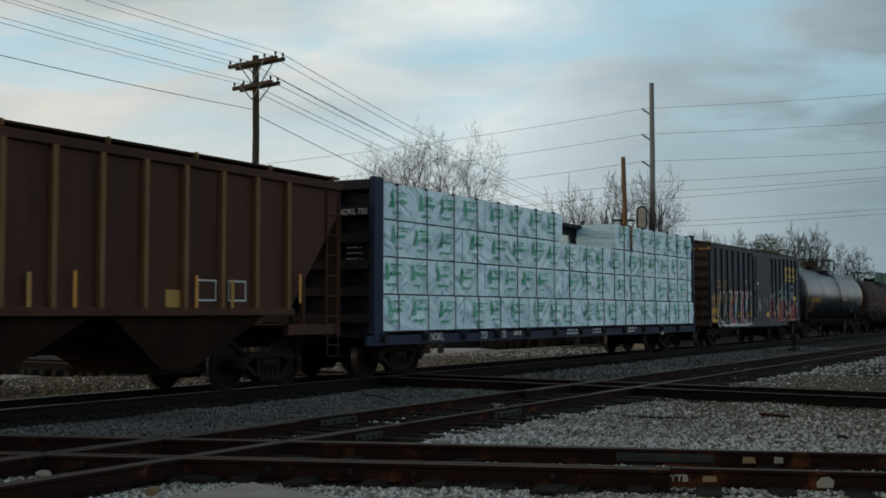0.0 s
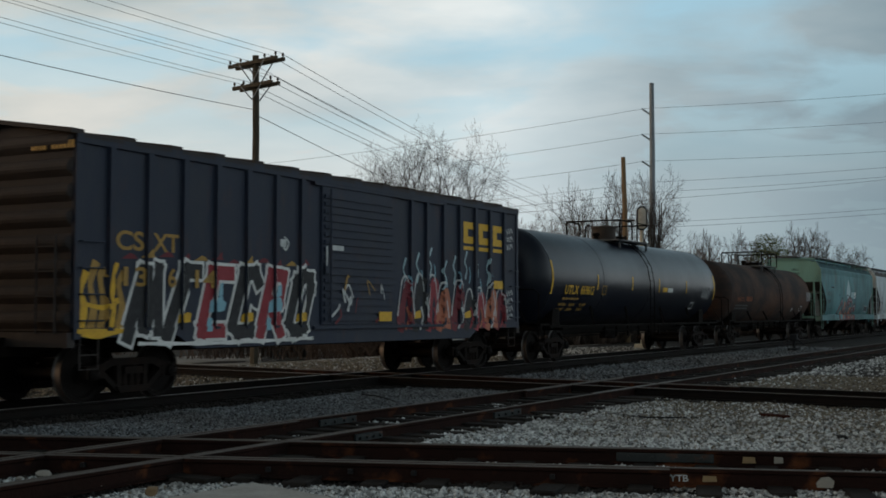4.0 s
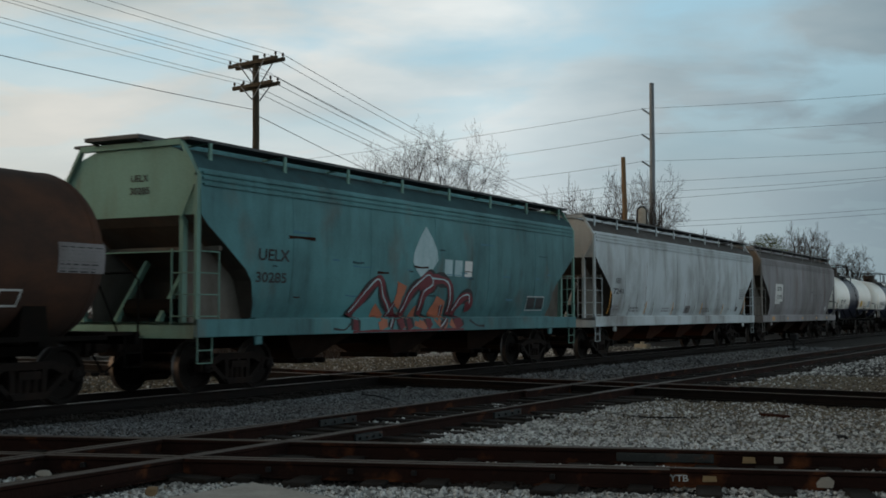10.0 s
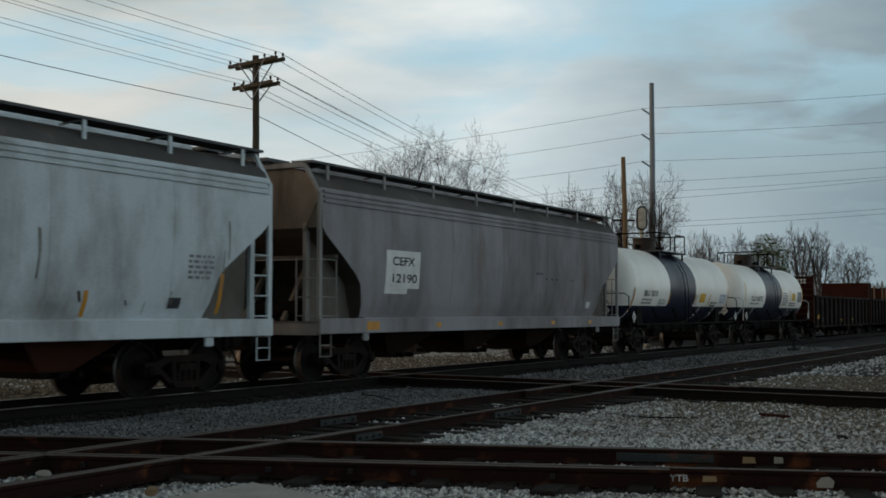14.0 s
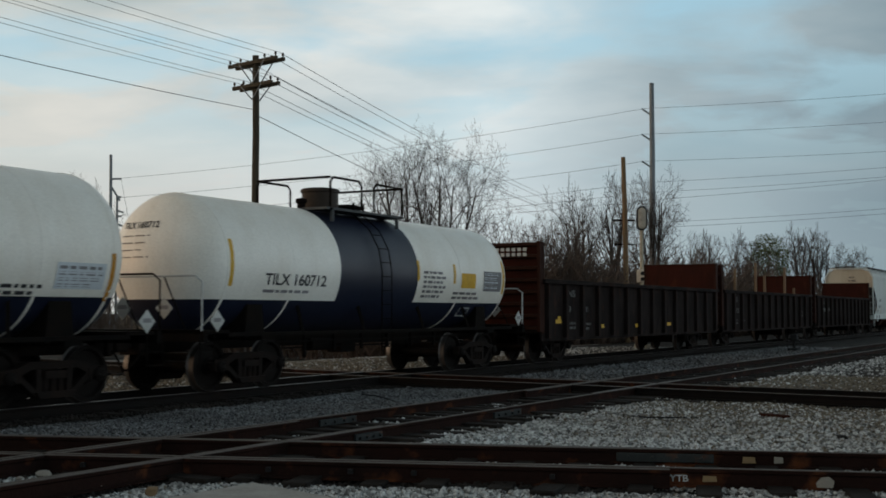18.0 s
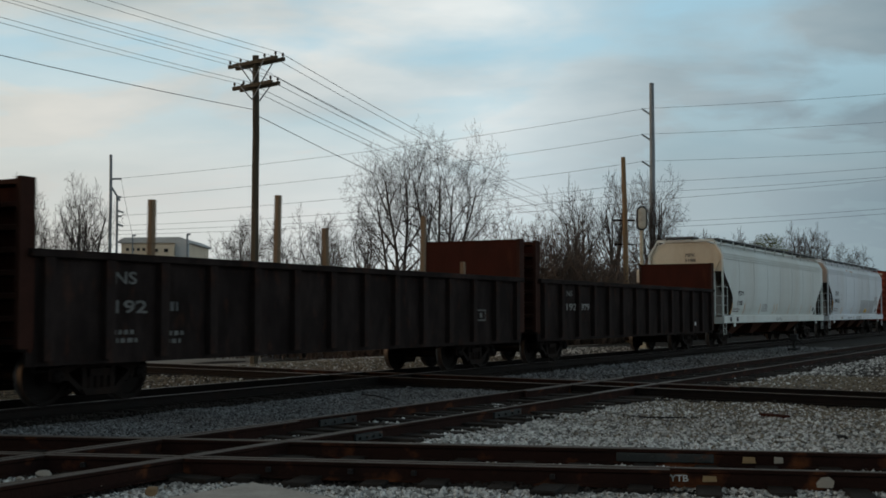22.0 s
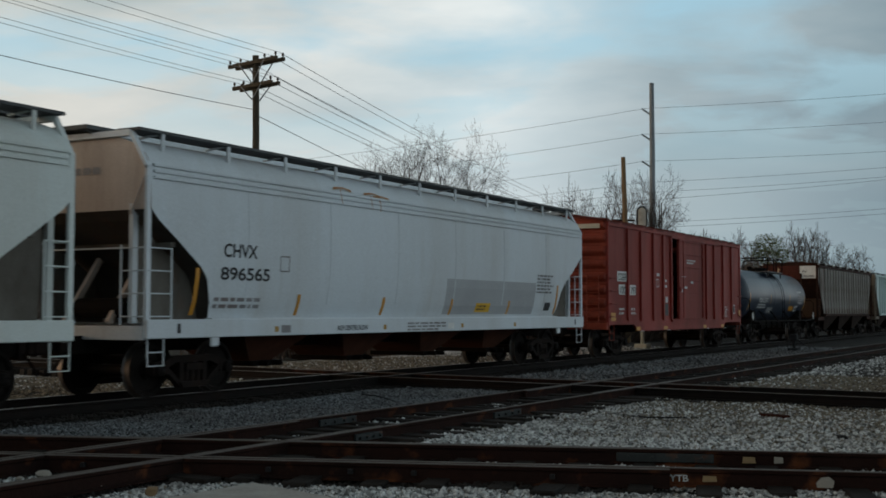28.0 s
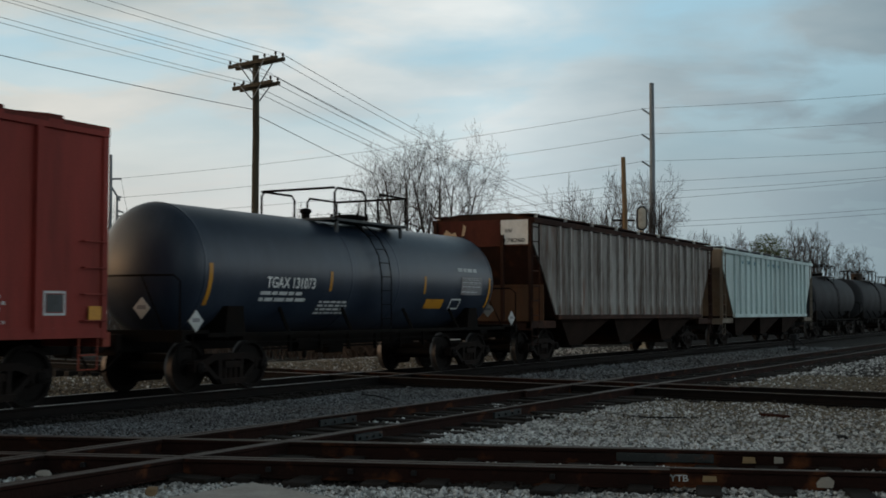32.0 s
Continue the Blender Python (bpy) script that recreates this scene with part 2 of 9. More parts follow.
M["blackstencil"] = mat("black_stencil_paint", (0.025, 0.025, 0.027), 0.7, 0, (0.1, 0.1, 0.1), 0.3, 8)
M["yellow"] = mat("yellow_stencil_paint", (0.62, 0.36, 0.03), 0.6, 0, (0.25, 0.15, 0.05), 0.4, 8)
M["fadedyellow"] = mat("faded_yellow_paint", (0.34, 0.20, 0.05), 0.6, 0, (0.12, 0.08, 0.04), 0.4, 8)
M["reflector"] = mat("amber_reflective_strip", (0.48, 0.215, 0.018), 0.4, 0, (0.22, 0.10, 0.03), 0.4, 6)
M["grate"] = mat("galvanised_grating", (0.085, 0.088, 0.09), 0.7, 0.2, (0.04, 0.04, 0.04), 0.5, 3, spec=0.15)
M["stakewood"] = mat("weathered_stake_wood", (0.15, 0.105, 0.066), 0.85, 0, (0.07, 0.05, 0.035), 0.6, 5, streak=8)
M["rust"] = mat("rusty_plate", (0.036, 0.0095, 0.0062), 0.85, 0.0, (0.016, 0.0075, 0.0055), 0.7, 0.8, streak=3, rust=0.15, spec=0.08)
M["glass"] = mat("dark_lens_glass", (0.02, 0.02, 0.022), 0.1, 0, amount=0.0, bump=0)


# ---------------- mesh tools ----------------
def link_mesh(name, bm, material, parent=None, label="", smooth=False):
    me = bpy.data.meshes.new(name)
    bmesh.ops.recalc_face_normals(bm, faces=bm.faces)
    bm.to_mesh(me)
    bm.free()
    mats = material if isinstance(material, (list, tuple)) else [material]
    for q in mats:
        me.materials.append(q)
    if smooth:
        for p in me.polygons:
            p.use_smooth = True
        me.set_sharp_from_angle(angle=radians(38))
    ob = new(name, me)
    if parent is not None:
        ob.parent = parent
    if label:
        ob["label"] = label
    return ob


def part(name, bm, material, parent, label="", smooth=False):
    return link_mesh(name, bm, material, parent, label, smooth)


def again(ob, parent, m=None):
    """Another part on the same mesh."""
    o = new(ob.name.split(".")[0], ob.data)
    o.parent = parent
    if "label" in ob:
        o["label"] = ob["label"]
    if m is not None:
        o.matrix_basis = m
    return o


def box(bm, x0, x1, y0, y1, z0, z1, bev=0.0, mi=0):
    vs = [bm.verts.new(p) for p in ((x0, y0, z0), (x1, y0, z0), (x1, y1, z0), (x0, y1, z0),
                                    (x0, y0, z1), (x1, y0, z1), (x1, y1, z1), (x0, y1, z1))]
    fs = [bm.faces.new([vs[i] for i in q]) for q in ((3, 2, 1, 0), (4, 5, 6, 7), (0, 1, 5, 4), (1, 2, 6, 5), (2, 3, 7, 6), (3, 0, 4, 7))]
    for f in fs:
        f.material_index = mi
    if bev:
        es = list({e for f in fs for e in f.edges})
        bmesh.ops.bevel(bm, geom=es, offset=bev, segments=1, affect="EDGES")
    return fs


def bar(bm, a, b, r, sides=6, r2=None, mi=0, cap=True):
    """A round bar from a to b."""
    a, b = Vector(a), Vector(b)
    d = b - a
    if d.length < 1e-6:
        return
    q = d.to_track_quat("Z", "Y").to_matrix()
    r2 = r if r2 is None else r2
    ra, rb = [], []
    for i in range(sides):
        t = 2 * math.pi * i / sides
        o = q @ Vector((math.cos(t), math.sin(t), 0))
        ra.append(bm.verts.new(a + o * r))
        rb.append(bm.verts.new(b + o * r2))
    for i in range(sides):
        f = bm.faces.new((ra[i], ra[(i + 1) % sides], rb[(i + 1) % sides], rb[i]))
        f.material_index = mi
    if cap:
        bm.faces.new(ra[::-1]).material_index = mi
        bm.faces.new(rb).material_index = mi


def pipe(bm, pts, r, sides=6, radii=None):
    """One bent tube through the points."""
    pts = [Vector(p) for p in pts]
    rings = []
    x = None
    for i, p in enumerate(pts):
        d = (pts[min(i + 1, len(pts) - 1)] - pts[max(i - 1, 0)]).normalized()
        if x is None:
            x = d.orthogonal().normalized()
        x = (x - d * x.dot(d)).normalized()
        y = d.cross(x)
        rr = radii[i] if radii else r
        rings.append([bm.verts.new(p + (x * math.cos(6.28319 * k / sides) + y * math.sin(6.28319 * k / sides)) * rr) for k in range(sides)])
    for a, b in zip(rings, rings[1:]):
        for k in range(sides):
            bm.faces.new((a[k], a[(k + 1) % sides], b[(k + 1) % sides], b[k]))
    bm.faces.new(rings[0][::-1])
    bm.faces.new(rings[-1])


def beam(bm, a, b, w, h, up=(0, 0, 1), mi=0):
    """A square bar from a to b, w wide and h high."""
    a, b = Vector(a), Vector(b)
    d = (b - a).normalized()
    if abs(d.dot(Vector(up))) > 0.999:
        up = (0, 1, 0)
    s = d.cross(Vector(up)).normalized()
    u = s.cross(d).normalized()
    vs = []
    for p in (a, b):
        for i, j in ((-1, -1), (1, -1), (1, 1), (-1, 1)):
            vs.append(bm.verts.new(p + s * (i * w / 2) + u * (j * h / 2)))
    for q in ((3, 2, 1, 0), (4, 5, 6, 7), (0, 1, 5, 4), (1, 2, 6, 5), (2, 3, 7, 6), (3, 0, 4, 7)):
        bm.faces.new([vs[i] for i in q]).material_index = mi


def prism(bm, poly, y0, y1, mi=0):
    """A polygon in x and z, drawn out from y0 to y1."""
    a = [bm.verts.new((x, y0, z)) for x, z in poly]
    b = [bm.verts.new((x, y1, z)) for x, z in poly]
    n = len(poly)
    bm.faces.new(a).material_index = mi
    bm.faces.new(b[::-1]).material_index = mi
    for i in range(n):
        bm.faces.new((a[i], b[i], b[(i + 1) % n], a[(i + 1) % n])).material_index = mi


def lathe(bm, prof, axis="y", seg=24, centre=(0, 0, 0), mi=None):
    """Profile of (along the axis, radius) turned round the axis."""
    c = Vector(centre)
    rings = []
    for s, r in prof:
        ring = []
        for i in range(seg):
            t = 2 * math.pi * i / seg
            if axis == "y":
                p = Vector((r * math.cos(t), s, r * math.sin(t)))
            elif axis == "x":
                p = Vector((s, r * math.cos(t), r * math.sin(t)))
            else:
                p = Vector((r * math.cos(t), r * math.sin(t), s))
            ring.append(bm.verts.new(c + p))
        rings.append(ring)
    for k in range(len(rings) - 1):
        for i in range(seg):
            f = bm.faces.new((rings[k][i], rings[k][(i + 1) % seg], rings[k + 1][(i + 1) % seg], rings[k + 1][i]))
            if mi:
                f.material_index = mi[k]
    for ring in (rings[0], rings[-1]):
        try:
            bm.faces.new(ring)
        except ValueError:
            pass


def skin(bend, y):
    """The near surface's y at a height: flat, round a tank (radius, centre height), or any function of the height."""
    if bend is None:
        return lambda z: y
    if callable(bend):
        return bend
    return lambda z: -math.sqrt(max(bend[0] ** 2 - (z - bend[1]) ** 2, 0.01)) - 0.008


def lettering(name, body, size, material, parent, place, bend=None, width=None):
    """Letters of the built-in font as a mesh that lies on the near side (x along the car, z up). bend: (radius, height) of a tank."""
    cu = bpy.data.curves.new(name, "FONT")
    cu.body = body
    cu.size = size
    cu.extrude = 0.0
    cu.offset = 0.020 * size
    tmp = new(name, cu)
    bpy.context.view_layer.update()
    me = bpy.data.meshes.new_from_object(tmp)
    bpy.data.objects.remove(tmp)
    bpy.data.curves.remove(cu)
    xs = [v.co.x for v in me.vertices]
    k = width / max(max(xs) - min(xs), 1e-4) if width else 1.0
    x0, y0, z0 = place
    for v in me.vertices:
        x, z = x0 + v.co.x * k, z0 + v.co.y
        v.co = (x, skin(bend, y0)(z), z)
    me.materials.append(material)
    me.name = name
    ob = new(name, me)
    ob.parent = parent
    return ob


def decal(name, x, z, w, h, y, material, parent, bend=None, frame_w=0.0, label=""):
    """A thin plate of paint or a placard on the near side, curved on a tank."""
    bm = bmesh.new()
    n = 8 if bend else 1
    yy = skin(bend, y)

    def sheet(xa, xb, za, zb):
        prev = None
        for i in range(n + 1):
            zz = za + (zb - za) * i / n
            cur = (bm.verts.new((xa, yy(zz), zz)), bm.verts.new((xb, yy(zz), zz)))
            if prev:
                bm.faces.new((prev[0], prev[1], cur[1], cur[0]))
            prev = cur
    if frame_w:
        for q in ((x, x + w, z, z + frame_w), (x, x + w, z + h - frame_w, z + h), (x, x + frame_w, z + frame_w, z + h - frame_w), (x + w - frame_w, x + w, z + frame_w, z + h - frame_w)):
            sheet(*q)
    else:
        sheet(x, x + w, z, z + h)
    return part(name, bm, material, parent, label)


def head_lettering(body, size, material, parent, y0, z0, R, zc, cyl, width):
    """Letters that lie on the rounded head at the low-x end of a tank, read from outside."""
    ob = lettering("lettering", body, size, material, parent, (0, 0, 0), None, width)
    for v in ob.data.vertices:
        y, z = y0 - v.co.x, z0 + v.co.z
        k = max(1 - (y / R) ** 2 - ((z - zc) / R) ** 2, 0.0)
        v.co = (-cyl - R * 0.5 * math.sqrt(k) - 0.012, y, z)
    return ob


def end_lettering(body, size, material, parent, x, y0, z0, width):
    """Letters on the flat end of a car at low x, read from outside."""
    ob = lettering("lettering", body, size, material, parent, (0, 0, 0), None, width)
    for v in ob.data.vertices:
        v.co = (x, y0 - v.co.x, z0 + v.co.z)
    return ob


def small_print(x, z, w, lines, pitch, y, material, parent, bend=None, seed=1):
    """Lines of writing too small to read, as plain bars."""
    rnd = random.Random(seed)
    bm = bmesh.new()
    for k in range(lines):
        zz = z - k * pitch
        a = x
        while a < x + w * rnd.uniform(0.75, 1.0):
            b = a + rnd.uniform(0.06, 0.22) * max(w, 0.3)
            b = min(b, x + w)
            z0, z1 = zz, zz + pitch * 0.55
            f = skin(bend, y)
            bm.faces.new([bm.verts.new(p) for p in ((a, f(z0), z0), (b, f(z0), z0), (b, f(z1), z1), (a, f(z1), z1))])
            a = b + 0.05
    return tagged(part("small_print", bm, material, parent), kind="stuff")
# ---------------- ground ----------------
def ground_z(x, y):
    """Height of the ground: ballast level near the rails, falling away behind the main track."""
    z = -0.20 + 0.018 * noise.noise((x * 0.7, y * 0.7, 0)) * 2
    if y > 19:
        t = min((y - 19) / 26, 1)
        z -= 1.25 * t * t * (3 - 2 * t)
    return z


def build_ground():
    xs = sorted({*np.round(np.arange(-6, 40, 0.5), 2).tolist(), *range(40, 130, 5), *range(130, 400, 30), -30, -80, -300, -1500, 500, 900, 1600, 2600})
    ys = sorted({*np.round(np.arange(-4, 22, 0.5), 2).tolist(), *range(22, 70, 4), *range(70, 200, 20), -10, -40, -300, -1500, 300, 600, 1200, 2600})
    verts = [(x, y, ground_z(x, y)) for y in ys for x in xs]
    n = len(xs)
    faces = [(j * n + i, j * n + i + 1, (j + 1) * n + i + 1, (j + 1) * n + i) for j in range(len(ys) - 1) for i in range(n - 1)]
    me = bpy.data.meshes.new("ground")
    me.from_pydata(verts, [], faces)
    me.materials.append(M["ground"])
    ob = new("ground", me)
    tagged(ob, "grey-brown gravel and dirt of a rail yard", "ground", kind="structure")


build_ground()


def gravel(name, label, material, count, area, size, seed, keep):
    """Loose stones lying on the ground, joined into one sheet."""
    rng = np.random.RandomState(seed)
    x0, x1, y0, y1 = area
    px = rng.uniform(x0, x1, count * 4)
    py = rng.uniform(y0, y1, count * 4)
    ok = keep(px, py)
    px, py = px[ok][:count], py[ok][:count]
    n = len(px)
    pz = np.array([ground_z(a, b) for a, b in zip(px, py)])
    base = np.array([(1, 0, 0), (-1, 0, 0), (0, 1, 0), (0, -1, 0), (0, 0, 1), (0, 0, -1.0)])
    tri = np.array([(0, 2, 4), (2, 1, 4), (1, 3, 4), (3, 0, 4), (2, 0, 5), (1, 2, 5), (3, 1, 5), (0, 3, 5)])
    s = size * rng.uniform(0.35, 1.0, (n, 1, 1)) ** 1.3 * 1.5 * rng.uniform(0.55, 1.3, (n, 6, 1))
    v = base[None] * s
    v[:, :, 2] *= 0.75
    v += rng.uniform(-0.3, 0.3, (n, 6, 3)) * size
    ang = rng.uniform(0, 6.28, n)
    tilt = rng.uniform(-0.7, 0.7, n)
    c, si = np.cos(tilt)[:, None], np.sin(tilt)[:, None]
    y2, z2 = v[:, :, 1] * c - v[:, :, 2] * si, v[:, :, 1] * si + v[:, :, 2] * c
    c, si = np.cos(ang)[:, None], np.sin(ang)[:, None]
    x3, y3 = v[:, :, 0] * c - y2 * si, v[:, :, 0] * si + y2 * c
    out = np.stack([x3 + px[:, None], y3 + py[:, None], z2 + pz[:, None] + rng.uniform(0.0, size * 0.7, n)[:, None]], -1).reshape(-1, 3)
    f = (tri[None] + 6 * np.arange(n)[:, None, None]).reshape(-1)
    me = bpy.data.meshes.new(name)
    me.vertices.add(len(out))
    me.vertices.foreach_set("co", out.ravel())
    me.loops.add(len(f))
    me.loops.foreach_set("vertex_index", f.astype(np.int32))
    me.polygons.add(len(f) // 3)
    me.polygons.foreach_set("loop_start", np.arange(0, len(f), 3, dtype=np.int32))
    me.polygons.foreach_set("loop_total", np.full(len(f) // 3, 3, dtype=np.int32))
    me.update(calc_edges=True)
    me.materials.append(material)
    return tagged(new(name, me), label, "gravel", kind="stuff")


# ---------------- tracks ----------------
def rail_bm(length, joints=()):
    """A rail of I section along x from 0 to length, its head at z = 0."""
    bm = bmesh.new()
    prof = [(-0.07, -0.175), (0.07, -0.175), (0.07, -0.160), (0.012, -0.145), (0.010, -0.05), (0.036, -0.036), (0.037, -0.006), (0.028, 0.0), (-0.028, 0.0), (-0.037, -0.006), (-0.036, -0.036), (-0.010, -0.05), (-0.012, -0.145), (-0.07, -0.160)]
    n = max(1, int(length / 6))
    rows = [[bm.verts.new((length * k / n, y, z)) for y, z in prof] for k in range(n + 1)]
    m = len(prof)
    for a, b in zip(rows, rows[1:]):
        for i in range(m):
            f = bm.faces.new((a[i], a[(i + 1) % m], b[(i + 1) % m], b[i]))
            f.material_index = 1 if i in (6, 7, 8) else 0
    bm.faces.new(rows[0])
    bm.faces.new(rows[-1][::-1])
    return bm


def track(name, label, origin, angle, length, gauge_half=0.752, ties=(0, 0), tie_step=0.55, guards=(), bars=(), tie_z=-0.18, bolts=(), steel=None):
    """A track from origin along angle (degrees). guards: (from, to) of guard rails; bars: (side, place, length) of joint bars."""
    tr = new(name)
    tagged(tr, label, "railway track", kind="structure")
    steel = steel or [M["rail"], M["railtop"]]
    tr.matrix_basis = pose(origin[0], origin[1], 0, 0, 0, angle)
    for s in (-1, 1):
        r = part("rail", rail_bm(length), steel, tr)
        r.matrix_basis = pose(0, s * gauge_half, 0)
    for a, b, off in guards:
        for s in (-1, 1):
            r = part("guard_rail", rail_bm(b - a), [M["rail"], M["railtop"]], tr)
            r.matrix_basis = pose(a, s * (gauge_half - off), -0.004)
    for s, x, ln in bars:
        bm = bmesh.new()
        for q in (-1, 1):
            box(bm, 0, ln, *sorted((q * 0.014, q * 0.05)), -0.135, -0.045, 0.006)
            for k in range(4):
                bar(bm, (ln * (k + 0.5) / 4, q * 0.05, -0.09), (ln * (k + 0.5) / 4, q * 0.085, -0.09), 0.02, 6)
        j = part("joint_bar", bm, M["joint"], tr)
        j.matrix_basis = pose(x, s * gauge_half, 0)
    bolt = None
    for s, x in bolts:
        if bolt is None:
            bm = bmesh.new()
            for q in (-1, 1):
                box(bm, -0.024, 0.024, *sorted((q * 0.012, q * 0.062)), -0.118, -0.07, 0.006)
            bolt = part("rail_bolt", bm, M["dark"], tr)
            o = bolt
        else:
            o = again(bolt, tr)
        o.matrix_basis = pose(x, s, 0)
    first = None
    rnd = random.Random(int(length * 7))
    x = ties[0]
    while x < ties[1]:
        if first is None:
            bm = bmesh.new()
            box(bm, -0.115, 0.115, -1.3, 1.3, -0.18, 0.0, 0.012)
            first = part("tie", bm, M["tie"], tr)
            o = first
        else:
            o = again(first, tr)
        o.matrix_basis = pose(x + rnd.uniform(-0.04, 0.04), rnd.uniform(-0.12, 0.12), tie_z + rnd.uniform(-0.012, 0.012), 0, 0, rnd.uniform(-1.5, 1.5))
        x += tie_step
    return tr


track("main_track", "main railway track of worn steel rails under the train", (-60, 15.0), 0, 460, ties=(66, 150), steel=[M["mainrail"], M["shinyhead"]])
track("second_track", "rusty parallel track with crossing frogs and joint bars", (-20, 8.92), -0.35, 300, ties=(29, 110), guards=((27, 33, 0.1), (40, 45, 0.1)), bars=((1, 33.6, 0.9), (-1, 35.9, 0.9), (-1, 32.2, 0.6)), tie_z=-0.135)
crossing = track("crossing_track", "rusty heavy-railed track crossing the others at an angle", (4.72, 24.2), -71.7, 30, ties=(2, 30), guards=((12.2, 21.5, -0.11),), bars=((1, 20.95, 1.0), (-1, 19.45, 0.86), (-1, 20.8, 0.62)), tie_z=-0.15, tie_step=0.62,
      bolts=[(s * 0.862, 13.0 + 0.55 * k + 0.07 * (k * k % 5)) for s in (-1, 1) for k in range(15) if (k * 7 + (3 if s > 0 else 0)) % 5 < 3])
track("far_crossing_track", "narrow-looking crossing track running off behind the train", (19.85, -11.0), 81.5, 75, ties=(0, 40), guards=((17.5, 29.5, 0.11),), steel=[M["mainrail"], M["railtop"]])


# ---------------- poles and wires ----------------
def wood_pole(name, label, base, top, r0=0.16, r1=0.11, material=None):
    p = new(name)
    tagged(p, label, "utility pole")
    p.matrix_basis = pose(*base)
    bm = bmesh.new()
    d = Vector(top) - Vector(base)
    n = 8
    pipe(bm, [d * (k / n) + Vector((0.02 * math.sin(k * 2.1), 0.02 * math.cos(k * 1.7), 0)) for k in range(n + 1)], r0, 12, [r0 + (r1 - r0) * k / n for k in range(n + 1)])
    part("shaft", bm, material or M["pole"], p, smooth=True)
    return p


def sagging(bm, a, b, sag, r, n=14):
    a, b = Vector(a), Vector(b)
    pts = []
    for i in range(n + 1):
        t = i / n
        q = a.lerp(b, t)
        q.z -= sag * 4 * t * (1 - t)
        pts.append(q)
    pipe(bm, pts, r, 4)


def cable(name, a, b, sag, r, label="thin dark overhead wire between poles"):
    bm = bmesh.new()
    sagging(bm, a, b, sag, r)
    ob = link_mesh(name, bm, M["wire"])
    return tagged(ob, label, "wire", "overhead wires")


def build_line_pole():
    base, top = (34.0, 26.4, -1.0), (33.72, 26.2, 10.55)
    p = wood_pole("utility_pole", "tall weathered wooden utility pole with two double crossarms", base, top, 0.145, 0.115)
    b = Vector(base)
    arm = Vector((-0.21, -0.978, 0)).normalized()    # the way the arms run
    across = Vector((0.978, -0.21, 0))
    for z, L, tag in ((10.28, 1.30, 0), (9.46, 1.05, 1)):
        c = Vector((33.73, 26.21, z)) - b
        for s in (-1, 1):
            bm = bmesh.new()
            o = across * (s * 0.17)
            beam(bm, c + o - arm * L, c + o + arm * L, 0.10, 0.13)
            part("crossarm", bm, M["pole"], p)
            for k in (-0.95, -0.5, 0.5, 0.95) if tag == 0 else (-0.93, -0.45, 0.93):
                bm = bmesh.new()
                q = c + o + arm * (L * k)
                bar(bm, q + Vector((0, 0, 0.06)), q + Vector((0, 0, 0.13)), 0.02, 6)
                bar(bm, q + Vector((0, 0, 0.12)), q + Vector((0, 0, 0.22)), 0.05, 8, 0.035)
                part("insulator", bm, M["insulator"], p)
        for s in (-1, 1):
            bm = bmesh.new()
            for o in (across * 0.22, across * -0.22):
                beam(bm, c + o + arm * (s * L * 0.52), c + o * 0.8 + Vector((0, 0, -0.75 if tag == 0 else -0.5)), 0.03, 0.035)
            part("arm_brace", bm, M["polegrey"], p)
    bm = bmesh.new()
    beam(bm, Vector((33.6, 26.1, -1)) - b, Vector((33.6, 26.1, 4.9)) - b, 0.10, 0.10)
    part("conduit", bm, M["pole"], p)
    # line wires: towards the camera's side and away to the far poles
    near_dir = Vector((-0.86, -0.45, 0)).normalized()
    for z, L, ks in ((10.50, 1.30, (-0.95, -0.5, 0.5, 0.95)), (9.68, 1.05, (-0.93, -0.45, 0.93))):
        for k in ks:
            a = Vector((33.73, 26.21, z)) + arm * (L * k)
            cable("overhead_wire", a, a + Vector((-34.0, -1.0, 0.6)), 0.4, 0.008)
            cable("overhead_wire", a, a + Vector((88.0, 17.0, -0.5)), 1.0, 0.011)
    a = Vector((33.6, 26.2, 8.6))
    cable("overhead_wire", a, a + Vector((-34.0, -1.0, 0.3)), 0.4, 0.013)
    cable("overhead_wire", a - Vector((0, 0, 0.15)), a + Vector((88.0, 17.0, -0.8)), 1.6, 0.014)


build_line_pole()


def build_power_line():
    base, top = (91.3, 31.4, -1.4), (90.4, 31.0, 19.6)
    p = wood_pole("transmission_pole", "slender grey steel transmission pole with short arms", base, top, 0.30, 0.18, M["polegrey"])
    b = Vector(base)
    line = Vector((12.0, -21.0, 0)).normalized()
    heights = (17.6, 15.55, 13.4)
    for z in heights:
        bm = bmesh.new()
        c = Vector((90.6, 31.1, z - 0.55)) - b
        beam(bm, c, c - line * 0.15 + Vector((-0.35, -0.5, 0.5)) * 0 - Vector((0.25, -0.6, -0.55)), 0.12, 0.12)
        part("insulator_arm", bm, M["polegrey"], p)
    # spans either side
    for z, dz_l, dz_r in ((17.6, -5.4, 2.0), (15.55, -4.9, 1.7), (13.4, -4.2, 1.4), (11.7, -3.3, 2.1), (10.9, -2.9, 2.2), (10.3, -2.6, 2.8), (8.5, -2.0, 2.0), (8.1, -1.8, 2.0)):
        c = Vector((90.3, 31.6, z))
        cable("overhead_wire", c, c + Vector((12.4, -23.0, dz_r * 0.85)), 0.15, 0.015)
        if z > 8.9:
            cable("overhead_wire", c, c + Vector((-18.95, 37.9, dz_l)), 0.5, 0.015)


